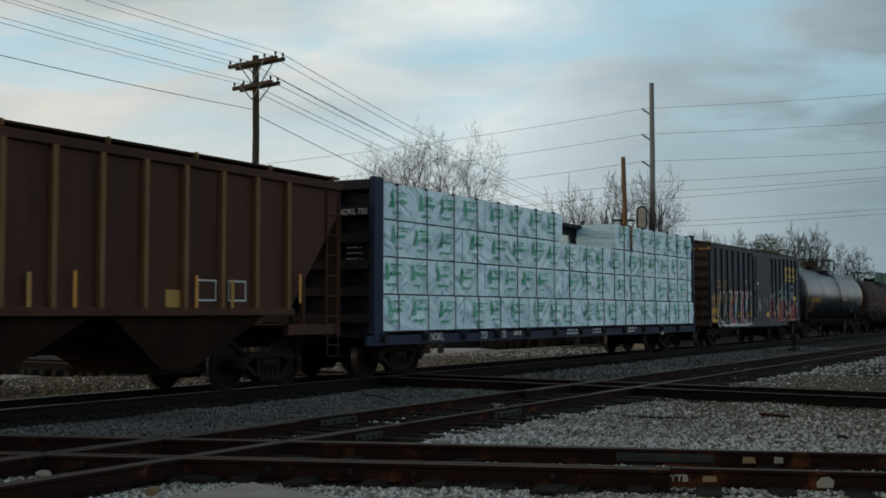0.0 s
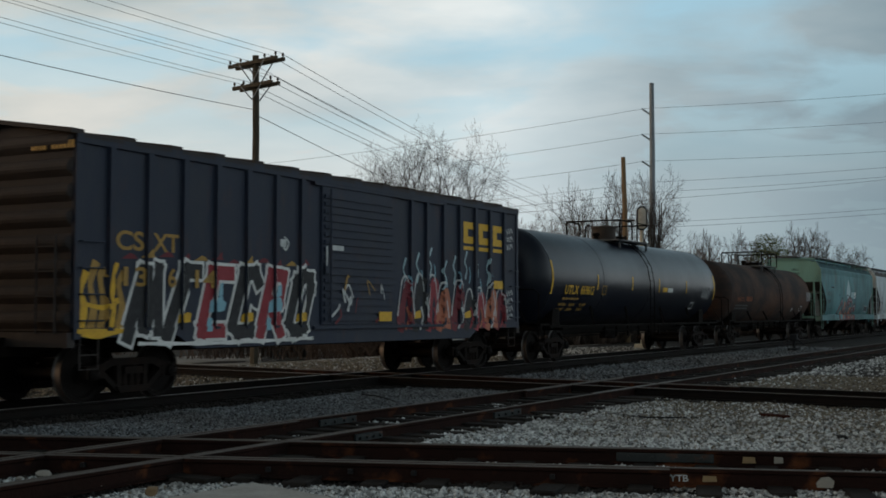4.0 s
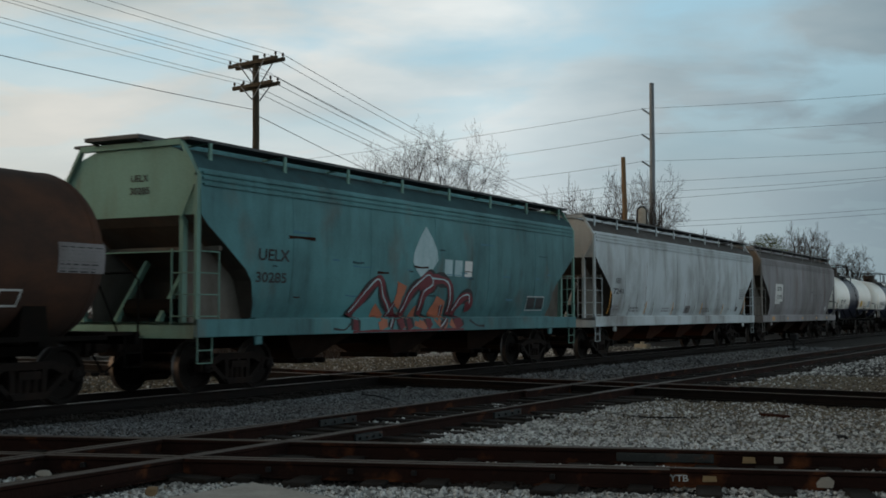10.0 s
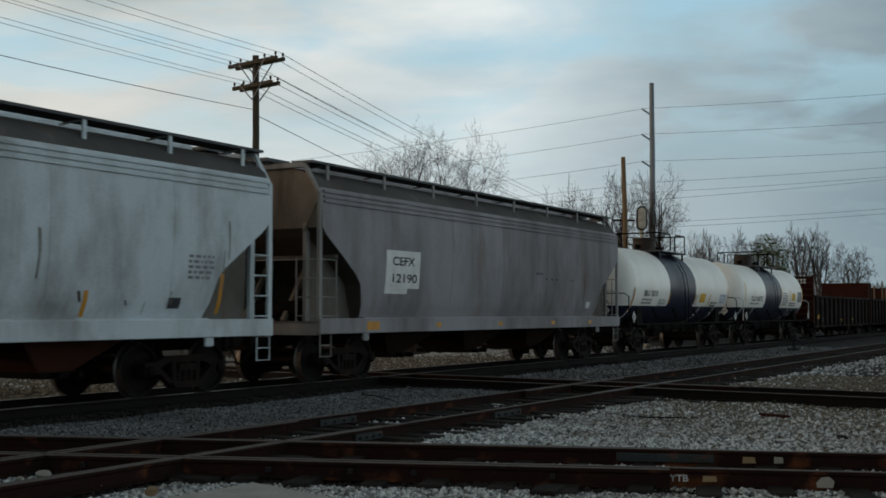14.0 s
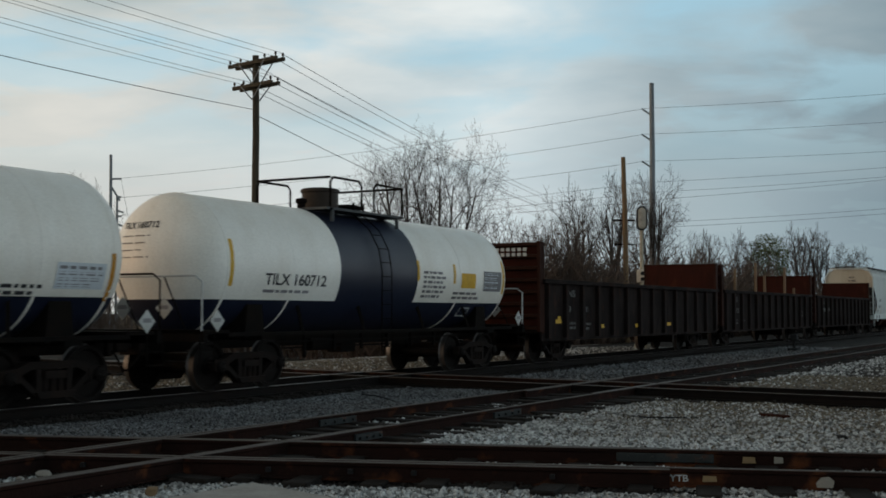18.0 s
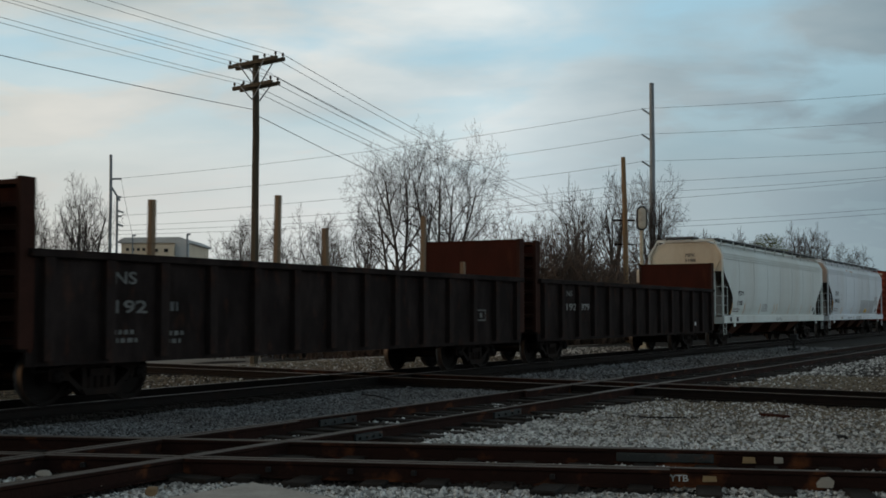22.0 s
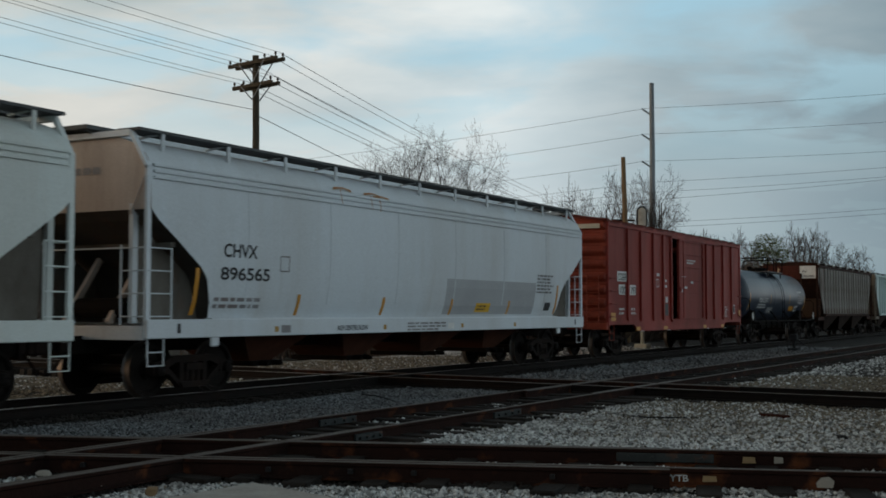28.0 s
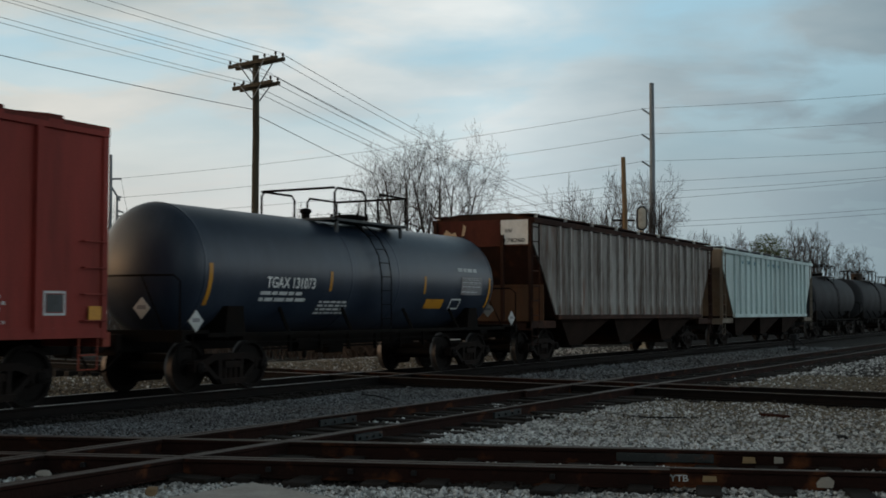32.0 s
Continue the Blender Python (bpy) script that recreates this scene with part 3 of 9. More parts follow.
build_power_line()
p = wood_pole("bare_wood_pole", "leaning raw wooden pole with a small bracket", (66.8, 24.5, -1.2), (66.0, 24.4, 10.5), 0.17, 0.13, M["polelight"])
bm = bmesh.new()
beam(bm, (-0.3, -0.55, 8.0), (-0.6, 0.75, 8.05), 0.08, 0.1)
part("bracket", bm, M["iron"], p)
bm = bmesh.new()
beam(bm, (-0.25, -0.5, 6.6), (-0.5, 0.62, 6.62), 0.07, 0.09)
part("bracket", bm, M["iron"], p)
for h_, r_ in ((7.2, 0.18), (9.1, 0.165), (5.8, 0.185)):
    bm = bmesh.new()
    lathe(bm, [(h_, r_ - 0.01), (h_ + 0.02, r_), (h_ + 0.10, r_), (h_ + 0.12, r_ - 0.01)], "z", 12, (-0.8 * h_ / 11.7, -0.1 * h_ / 11.7, 0))
    part("pole_band", bm, M["polelight"], p)


def build_signal():
    s = new("railway_signal")
    tagged(s, "railway signal with a rounded black-backed head on a mast", "signal")
    s.matrix_basis = pose(52.6, 18.6, -0.4)
    bm = bmesh.new()
    bar(bm, (0, 0, 0), (0, 0, 5.6), 0.09, 10, 0.075)
    box(bm, -0.3, 0.3, -0.3, 0.3, 0, 0.4, 0.03)
    part("mast", bm, M["signalpost"], s, "tan painted mast", smooth=True)
    # the backing plate faces up the line, its edge rounded
    w = Vector((0.45, -0.89, 0))
    d = Vector((-0.89, -0.45, 0))
    for nm, scale, t0, t1, m in (("backing_plate", 1.0, 0.0, 0.22, M["dark"]), ("signal_face", 0.74, 0.22, 0.26, M["signalface"])):
        bm = bmesh.new()
        ring0, ring1 = [], []
        for i in range(24):
            a = 2 * math.pi * i / 24
            ca, sa = math.cos(a), math.sin(a)
            o = w * (0.24 * scale * ca) + Vector((0, 0, 6.15 + 0.30 * (1 if sa > 0 else -1) * (1 if abs(sa) > 1e-6 else 0) + 0.25 * scale * sa))
            ring0.append(bm.verts.new(o + d * t0))
            ring1.append(bm.verts.new(o + d * t1))
        bm.faces.new(ring0)
        bm.faces.new(ring1[::-1])
        for i in range(24):
            bm.faces.new((ring0[i], ring0[(i + 1) % 24], ring1[(i + 1) % 24], ring1[i]))
        part(nm, bm, m, s)
    for k in range(3):
        bm = bmesh.new()
        c = Vector((0, 0, 5.85 + 0.3 * k)) + d * 0.26
        bar(bm, c, c + d * 0.16, 0.11, 14)
        part("lamp_hood", bm, M["signalface"], s)
    bm = bmesh.new()
    beam(bm, (0, 0, 5.55), (0, 0, 6.0), 0.1, 0.1, up=(1, 0, 0))
    part("head_bracket", bm, M["iron"], s)
    bm = bmesh.new()
    box(bm, -0.17, 0.17, -0.2, 0.2, 3.2, 3.8, 0.04)
    part("lower_lamp_head", bm, M["signalface"], s)
    bm = bmesh.new()
    for z in (3.36, 3.62):
        c = Vector((0, 0, z)) + d * 0.18
        bar(bm, c, c + d * 0.14, 0.09, 12)
    part("lower_lamp_hood", bm, M["dark"], s)


M["signalpost"] = mat("tan_mast_paint", (0.38, 0.34, 0.26), 0.7, 0, (0.2, 0.15, 0.1), 0.5, 3)
M["signalface"] = mat("grey_signal_face", (0.42, 0.39, 0.33), 0.6, 0, (0.25, 0.2, 0.15), 0.4, 4)
build_signal()
def far_pole(label, top, r, arms):
    q = wood_pole("utility_pole", label, (top[0], top[1], -1.4), top, r, r * 0.75, M["polegrey"])
    for h, reach, tilt in arms:
        bm = bmesh.new()
        beam(bm, (0.0, 0.0, top[2] + 1.4 - h), (0.48 * reach, -0.88 * reach, top[2] + 1.4 - h + tilt), 0.12, 0.14)
        part("insulator_arm", bm, M["polegrey"], q)


far_pole("tall grey distant power pole with one side arm", (70.73, 69.41, 14.07), 0.15, ((1.95, 0.85, 0.0), (2.5, 0.75, -1.2)))
far_pole("grey distant power pole with several short arms", (71.12, 69.06, 10.73), 0.11, ((0.05, 0.3, 0.0), (1.15, 0.5, -0.15), (1.6, 0.35, 0.0), (2.2, 0.5, -0.2)))
far_pole("thin short distant pole beside a warehouse", (73.98, 64.22, 7.74), 0.10, ((0.05, 0.25, 0.0),))
far_pole("thin short distant pole beside a warehouse", (71.86, 68.06, 7.65), 0.08, ((0.05, 0.25, 0.0),))
wood_pole("utility_pole", "plain dark wooden pole among bare trees", (52.6, 59.6, -1.4), (52.4, 59.5, 9.4), 0.12, 0.09)
cable("overhead_wire", (70.73 + 0.4, 69.41 - 0.75, 14.07 - 2.0), (71.86, 68.06, 7.65), 0.3, 0.012)


# ---------------- trees ----------------
def limbs_mesh(name, segs, material, parent, label=""):
    """Tapered round limbs as one mesh. segs: rows of start, end, radius at the start, radius at the end."""
    a, b, ra, rb = segs[:, 0:3], segs[:, 3:6], segs[:, 6], segs[:, 7]
    d = b - a
    d /= np.maximum(np.linalg.norm(d, axis=1, keepdims=True), 1e-6)
    ref = np.where(np.abs(d[:, 2:3]) < 0.8, np.array([[0.0, 0, 1]]), np.array([[1.0, 0, 0]]))
    u = np.cross(d, ref)
    u /= np.linalg.norm(u, axis=1, keepdims=True)
    v = np.cross(d, u)
    verts, faces, base = [], [], 0
    for sides, pick in ((6, ra > 0.045), (3, ra <= 0.045)):
        n = int(pick.sum())
        if not n:
            continue
        t = 2 * np.pi * np.arange(sides) / sides
        o = u[pick][:, None] * np.cos(t)[None, :, None] + v[pick][:, None] * np.sin(t)[None, :, None]
        p = np.concatenate([a[pick][:, None] + o * ra[pick][:, None, None], b[pick][:, None] + o * rb[pick][:, None, None]], 1)
        verts.append(p.reshape(-1, 3))
        k = np.arange(sides)
        f = np.stack([k, (k + 1) % sides, sides + (k + 1) % sides, sides + k], 1)
        faces.append((f[None] + (base + 2 * sides * np.arange(n))[:, None, None]).reshape(-1, 4))
        base += 2 * sides * n
    me = bpy.data.meshes.new(name)
    me.from_pydata(np.concatenate(verts), [], np.concatenate(faces).tolist())
    me.materials.append(material)
    for q in me.polygons:
        q.use_smooth = True
    ob = new(name, me)
    ob.parent = parent
    if label:
        ob["label"] = label
    return ob


def bare_tree(label, base, height, width, seed, first=0.2, limbs=4, fork=(7, 6, 5, 3), twig=0.009, material=None):
    """A leafless tree: a bole that parts into rising limbs, each with branches, boughs and twigs along it."""
    rnd = random.Random(seed)
    t = new("bare_tree")
    tagged(t, label, "tree")
    t.matrix_basis = pose(*base)
    segs = []

    def aside(d, angle, turn):
        o = d.orthogonal().normalized()
        o = o * math.cos(turn) + d.cross(o) * math.sin(turn)
        return (d * math.cos(angle) + o * math.sin(angle)).normalized()

    def grow(p, d, length, r, level):
        n = (9, 6, 4, 3, 2)[level]
        r_end = max(r * 0.28, twig * 0.6)
        path = [(p, d, r)]
        for k in range(n):
            w = (0.05, 0.07, 0.09, 0.12, 0.16)[level]
            d = (d + Vector((rnd.gauss(0, w), rnd.gauss(0, w), rnd.gauss(0, w) + (0.02 if level < 2 else 0.0)))).normalized()
            q = p + d * (length / n)
            ra, rb = path[-1][2], r + (r_end - r) * (k + 1) / n
            segs.append((*p, *q, ra, rb))
            p = q
            path.append((p, d, rb))
        if level >= len(fork):
            return
        m = fork[level]
        turn = rnd.uniform(0, 6.28)
        for k in range(m):
            f = (0.22 + 0.78 * (k + rnd.uniform(0.2, 0.8)) / m) if level else (0.25 + 0.75 * (k + rnd.uniform(0.2, 0.8)) / m)
            u = min(f * n, n - 1e-3)
            a, b = path[int(u)], path[int(u) + 1]
            c = a[0].lerp(b[0], u - int(u))
            turn += 2.4 + rnd.uniform(-0.5, 0.5)
            e = aside(a[1], radians(rnd.uniform(34, 60)), turn)
            e = (e + Vector((0, 0, 0.04))).normalized()
            grow(c, e, length * (0.62 - 0.20 * f) * rnd.uniform(0.7, 1.1), max(a[2] * 0.55, twig * 0.7), level + 1)
    r0 = height * 0.0135
    bole = [Vector((0, 0, -0.15)), Vector((rnd.uniform(-0.08, 0.08), rnd.uniform(-0.08, 0.08), height * first * 0.5)), Vector((rnd.uniform(-0.12, 0.12), rnd.uniform(-0.12, 0.12), height * first))]
    segs += [(*bole[0], *bole[1], r0 * 1.35, r0 * 1.1), (*bole[1], *bole[2], r0 * 1.1, r0 * 0.95)]
    lean = math.atan2(width * 0.44, height * (1 - first) * 0.8)
    for k in range(limbs):
        a = 6.283 * (k + rnd.uniform(-0.2, 0.2)) / limbs + seed
        g = lean * (rnd.uniform(0.75, 1.25) if k else 0.25)
        d = Vector((math.sin(g) * math.cos(a), math.sin(g) * math.sin(a), math.cos(g)))
        grow(bole[1].lerp(bole[2], rnd.uniform(0.45, 1.0)), d, height * (1 - first) * rnd.uniform(0.62, 0.76), r0 * rnd.uniform(0.66, 0.85), 0)
    segs = np.array(segs)
    # bring the crown to its height and width
    top = np.percentile(segs[:, 5], 99.7)
    out = np.percentile(np.hypot(segs[:, 3], segs[:, 4]), 97)
    kz, kw = height / top, min(max(width / 2 / out, 0.6), 1.5)
    segs[:, [2, 5]] *= kz
    segs[:, [0, 1, 3, 4]] *= kw
    thick = segs[:, 6] > r0 * 0.5
    limbs_mesh("trunk", segs[thick], material or M["bark"], t)
    limbs_mesh("crown", segs[~thick], material or M["bark"], t, "leafless branches and fine twigs")
    return t


BIG, SMALL, BRUSHY, FINE, FAR = ("large leafless tree with many rising limbs", "small leafless tree behind the train", "leafless tree in brown brush", "leafless tree with fine spreading branches", "leafless tree far behind the train")
TREES = ((BIG, (52.9, 31.9, -1.2), 11.6, 6.4, 4, 0.26, 3, (9, 7, 6, 3), 0.009), (BIG, (54.4, 30.2, -1.2), 12.2, 7.2, 26, 0.2, 4, (9, 7, 6, 3), 0.009),
         (SMALL, (53.3, 58.6, -1.2), 10.9, 4.4, 5, 0.2, 5, (8, 7, 5), 0.012), (SMALL, (55.4, 56.9, -1.2), 11.4, 5.0, 21, 0.18, 6, (8, 7, 5), 0.012), (SMALL, (52.4, 60.3, -1.2), 10.4, 4.0, 31, 0.22, 5, (8, 7, 5), 0.012),
         (SMALL, (58.8, 46.6, -1.2), 8.7, 4.2, 8, 0.22, 6, (8, 7, 5), 0.012), (SMALL, (61.6, 45.7, -1.2), 8.4, 3.4, 41, 0.25, 4, (7, 6, 5), 0.012), (SMALL, (62.0, 42.8, -1.2), 9.1, 4.6, 9, 0.22, 6, (8, 7, 5), 0.012), (SMALL, (62.5, 39.9, -1.2), 9.3, 3.6, 43, 0.25, 4, (7, 6, 5), 0.012),
         (BRUSHY, (63.2, 30.3, -1.2), 8.8, 4.0, 13, 0.15, 6, (8, 7, 5), 0.011), (BRUSHY, (65.0, 29.1, -1.2), 8.6, 3.6, 33, 0.15, 6, (8, 7, 5), 0.011), (BRUSHY, (66.4, 28.3, -1.2), 8.2, 3.4, 35, 0.15, 5, (8, 7, 5), 0.011),
         (FINE, (83.8, 34.5, -1.3), 12.6, 5.6, 14, 0.22, 5, (8, 7, 5), 0.014), (FINE, (86.8, 33.1, -1.3), 13.4, 4.6, 15, 0.22, 4, (8, 7, 5), 0.014), (FINE, (89.9, 31.0, -1.3), 14.2, 6.8, 17, 0.2, 5, (8, 6, 5), 0.014),
         (FAR, (122.7, 36.4, -1.4), 11.4, 4.4, 18, 0.3, 5, (7, 6, 5), 0.018), (FAR, (124.6, 32.9, -1.4), 11.6, 4.0, 28, 0.3, 4, (7, 6, 5), 0.018), (FAR, (134.0, 29.3, -1.4), 12.6, 5.0, 19, 0.3, 5, (7, 6, 5), 0.018), (FAR, (135.8, 27.6, -1.4), 11.8, 4.4, 29, 0.3, 5, (7, 6, 5), 0.018), (FAR, (138.3, 24.6, -1.4), 10.5, 5.2, 20, 0.3, 5, (7, 6, 5), 0.018))
for lab, base, h, wide, seed, first, limbs, fork, twig in TREES:
    bare_tree(lab, base, h, wide, seed, first, limbs, fork, twig * (0.75 if lab == BIG else 1.0), M["brush"] if lab == BRUSHY else M["bark"])


def evergreen(base, height, width, seed):
    rnd = random.Random(seed)
    t = new("evergreen_tree")
    tagged(t, "rounded dark green evergreen tree far behind the train", "tree")
    t.matrix_basis = pose(*base)
    bm = bmesh.new()
    bar(bm, (0, 0, 0), (0, 0, height * 0.8), 0.25, 8, 0.08)
    for k in range(14):
        a, z = rnd.uniform(0, 6.28), height * rnd.uniform(0.35, 0.8)
        bar(bm, (0, 0, z - 0.6), (math.cos(a) * width * 0.4, math.sin(a) * width * 0.4, z + 0.3), 0.07, 5, 0.02)
    part("trunk", bm, M["bark"], t)
    bm = bmesh.new()
    for k in range(9000):
        while True:
            p = Vector((rnd.uniform(-1, 1), rnd.uniform(-1, 1), rnd.uniform(-1, 1)))
            if 0.35 < p.length < 1.0 + 0.12 * math.sin(p.x * 9 + p.z * 7):
                break
        c = Vector((p.x * width / 2, p.y * width / 2, height * 0.68 + p.z * height * 0.34))
        s = rnd.uniform(0.05, 0.13)
        u = Vector((rnd.uniform(-1, 1), rnd.uniform(-1, 1), rnd.uniform(-1, 1))).normalized()
        v = u.orthogonal().normalized()
        bm.faces.new([bm.verts.new(c + q) for q in (u * s, v * s * 0.6, -u * s, -v * s * 0.6)])
    part("crown", bm, M["needle"], t, "clumped dark green foliage")


evergreen((126.0, 30.7, -1.4), 10.9, 4.4, 3)


def thicket(label, pts, height, count, seed, wide=3.0, rmin=0.012):
    """Leafless brush: many thin forked stems from the ground."""
    rnd = random.Random(seed)
    bm = bmesh.new()
    for k in range(count):
        i = rnd.randrange(len(pts) - 1)
        a, b = Vector(pts[i]), Vector(pts[i + 1])
        p = a.lerp(b, rnd.random()) + Vector((rnd.uniform(-wide, wide), rnd.uniform(-wide, wide), 0))
        h = height * rnd.uniform(0.35, 1.05) * (0.8 + 0.3 * math.sin(k * 0.013))
        d = Vector((rnd.uniform(-0.55, 0.55), rnd.uniform(-0.55, 0.55), 1)).normalized()
        q = p + d * h * 0.45
        bar(bm, p, q, rmin * 1.8, 3, rmin * 1.3, cap=False)
        for j in range(5):
            e = (d + Vector((rnd.uniform(-1.1, 1.1), rnd.uniform(-1.1, 1.1), rnd.uniform(-0.3, 0.2)))).normalized()
            r = q + e * h * rnd.uniform(0.25, 0.6)
            bar(bm, q.lerp(p, rnd.uniform(0, 0.6)), r, rmin, 3, rmin * 0.7, cap=False)
            for m in range(3):
                g = (e + Vector((rnd.uniform(-1.0, 1.0), rnd.uniform(-1.0, 1.0), rnd.uniform(-0.3, 0.7)))).normalized()
                bar(bm, r, r + g * h * 0.18, rmin * 0.8, 3, rmin * 0.6, cap=False)
    ob = link_mesh("thicket", bm, M["brush"])
    return tagged(ob, label, "brush", kind="stuff")


thicket("dense brown leafless brush behind the train", [(61.5, 33.8, -1.2), (65.5, 27.5, -1.2), (74, 27.0, -1.2)], 6.2, 1500, 1, 2.5, 0.022)
thicket("dense dark leafless brush beyond the signal", [(84, 33.5, -1.4), (90, 27.5, -1.4), (100, 28, -1.4)], 7.0, 1400, 2, 3.0, 0.028)
thicket("low leafless brush far behind the train", [(54, 46.0, -1.2), (58.0, 42.0, -1.2), (56.0, 35.5, -1.2)], 4.6, 500, 3, 2.0, 0.014)
thicket("far line of leafless brush", [(112, 38, -1.4), (124, 31, -1.4), (140, 24, -1.4), (160, 22, -1.4)], 6.5, 1100, 4, 4.0, 0.03)
thicket("low dark tangled brush at the foot of the large tree", [(48.0, 30.9, -1.2), (49.1, 28.9, -1.2)], 4.4, 700, 9, 0.6, 0.03)
thicket("leafless brush beside distant poles", [(50, 62, -1.2), (57, 54, -1.2)], 5.0, 400, 6, 2.5, 0.014)


# ---------------- far buildings, lot, parked car ----------------
def build_warehouse():
    h = new("warehouse")
    tagged(h, "cream warehouse with a grey tin roof far off", "building")
    a = math.degrees(math.atan2(-5.3, 2.93))
    h.matrix_basis = pose(81.85, 78.9, -1.4, 0, 0, a)
    bm = bmesh.new()
    box(bm, 0, 6.05, 0, 10, 0, 9.3)
    part("wall", bm, M["cream"], h)
    bm = bmesh.new()
    prism(bm, [(-0.25, 9.2), (6.3, 9.2), (6.3, 9.35), (5.4, 9.75), (0.3, 9.7), (-0.25, 9.35)], -0.3, 10.2)
    part("roof", bm, M["tin"], h)
    bm = bmesh.new()
    box(bm, 5.2, 6.25, -1.2, -0.02, 0, 9.15)
    part("stair_tower", bm, M["tin"], h)
    bm = bmesh.new()
    box(bm, 2.9, 5.15, -1.6, -0.02, 0, 8.95)
    part("lean_to", bm, M["cream"], h)
    for k in range(5):
        bm = bmesh.new()
        box(bm, 0.45 + k * 0.5, 0.7 + k * 0.5, -0.05, 0.0, 8.5, 8.75)
        part("window", bm, M["dark"], h)
    for k in range(2):
        bm = bmesh.new()
        box(bm, 3.4 + k * 0.9, 3.75 + k * 0.9, -1.65, -1.6, 8.3, 8.6)
        part("window", bm, M["dark"], h)


build_warehouse()


def build_shed():
    h = new("long_shed")
    tagged(h, "long low pale metal shed seen beneath the cars", "building")
    h.matrix_basis = pose(58.0, 44.5, -1.45, 0, 0, -61)
    bm = bmesh.new()
    box(bm, 0, 8.0, 0, 6, 0, 2.6)
    part("wall", bm, M["shedwall"], h)
    bm = bmesh.new()
    prism(bm, [(-0.2, 2.6), (8.2, 2.6), (8.2, 2.75), (-0.2, 2.75)], -0.3, 6.2)
    part("roof", bm, M["tin"], h)
    for k in range(9):
        bm = bmesh.new()
        box(bm, 0.4 + k * 0.85, 0.46 + k * 0.85, -0.03, 0.0, 0.1, 2.5)
        part("wall_rib", bm, M["shedwall"], h)
    bm = bmesh.new()
    box(bm, 3.2, 5.2, -0.04, 0.0, 0.0, 2.1)
    part("door", bm, M["tin"], h)


M["shedwall"] = mat("pale_blue_metal_wall", (0.42, 0.46, 0.48), 0.6, 0, (0.3, 0.3, 0.29), 0.4, 0.6)
build_shed()


def build_lot():
    bm = bmesh.new()
    nx, ny = 30, 12
    g = [[bm.verts.new((24 + 2.4 * i, 24 + 2.6 * j, ground_z(24 + 2.4 * i, 24 + 2.6 * j) + 0.02)) for i in range(nx)] for j in range(ny)]
    for j in range(ny - 1):
        for i in range(nx - 1):
            bm.faces.new((g[j][i], g[j][i + 1], g[j + 1][i + 1], g[j + 1][i]))
    ob = link_mesh("gravel_lot", bm, M["lot"])
    tagged(ob, "pale gravel lot behind the tracks", "ground", kind="structure")


build_lot()


def build_sedan(x, y, z, turn):
    c = new("parked_car")
    tagged(c, "white parked sedan glimpsed beneath the train", "car")
    c.matrix_basis = pose(x, y, z, 0, 0, turn)
    bm = bmesh.new()
    prism(bm, [(-2.25, 0.35), (-2.3, 0.75), (-1.7, 0.92), (1.0, 0.95), (2.1, 0.8), (2.3, 0.55), (2.2, 0.3)], -0.85, 0.85)
    bmesh.ops.bevel(bm, geom=bm.edges[:], offset=0.06, segments=2, affect="EDGES")
    part("body", bm, M["carwhite"], c, smooth=True)
    bm = bmesh.new()
    prism(bm, [(-1.55, 0.9), (-0.95, 1.38), (0.25, 1.42), (1.05, 0.93)], -0.72, 0.72)
    bmesh.ops.bevel(bm, geom=bm.edges[:], offset=0.05, segments=2, affect="EDGES")
    part("cabin", bm, M["glass"], c, smooth=True)
    bm = bmesh.new()
    prism(bm, [(-0.98, 1.36), (0.28, 1.40), (0.2, 1.46), (-0.9, 1.44)], -0.7, 0.7)
    part("roof", bm, M["carwhite"], c)
    for px in (-1.4, 1.4):
        for py in (-0.8, 0.8):
            bm = bmesh.new()
            lathe(bm, [(py - 0.1, 0.2), (py - 0.1, 0.32), (py + 0.1, 0.32), (py + 0.1, 0.2)], "y", 18, (px, 0, 0.32))
            part("wheel", bm, M["dark"], c)
    return c


M["carwhite"] = mat("white_car_paint", (0.72, 0.73, 0.73), 0.3, 0, (0.6, 0.6, 0.6), 0.2, 2, spec=0.6)
build_sedan(59.0, 31.6, -1.47, -70)


def build_switch_stand():
    s = new("switch_stand")
    tagged(s, "small black switch stand beside the track", "switch stand")
    s.matrix_basis = pose(51.4, 11.5, -0.2)
    bm = bmesh.new()
    box(bm, -0.3, 0.3, -0.2, 0.2, 0.0, 0.14, 0.02)
    part("base", bm, M["dark"], s)
    bm = bmesh.new()
    bar(bm, (0, 0, 0.1), (0, 0, 0.75), 0.06, 8)
    part("post", bm, M["dark"], s)
    bm = bmesh.new()
    box(bm, -0.16, 0.16, -0.14, 0.14, 0.45, 0.72, 0.03)
    part("lever_box", bm, M["dark"], s)
    bm = bmesh.new()
    bar(bm, (0.05, -0.15, 0.5), (0.3, -0.35, 0.25), 0.025, 6)
    part("lever", bm, M["dark"], s)


build_switch_stand()


# ---------------- ballast ----------------
def off_tracks(px, py):
    """Distances to the four tracks' middle lines."""
    a = np.abs(py - 15.0)
    b = np.abs(py - (8.92 - 0.0061 * (px + 20)))
    c = np.abs(px * 0.949 + py * 0.314 - 12.05)
    d = np.abs((px - 21.5 - 0.15 * py) * 0.989)
    return a, b, c, d


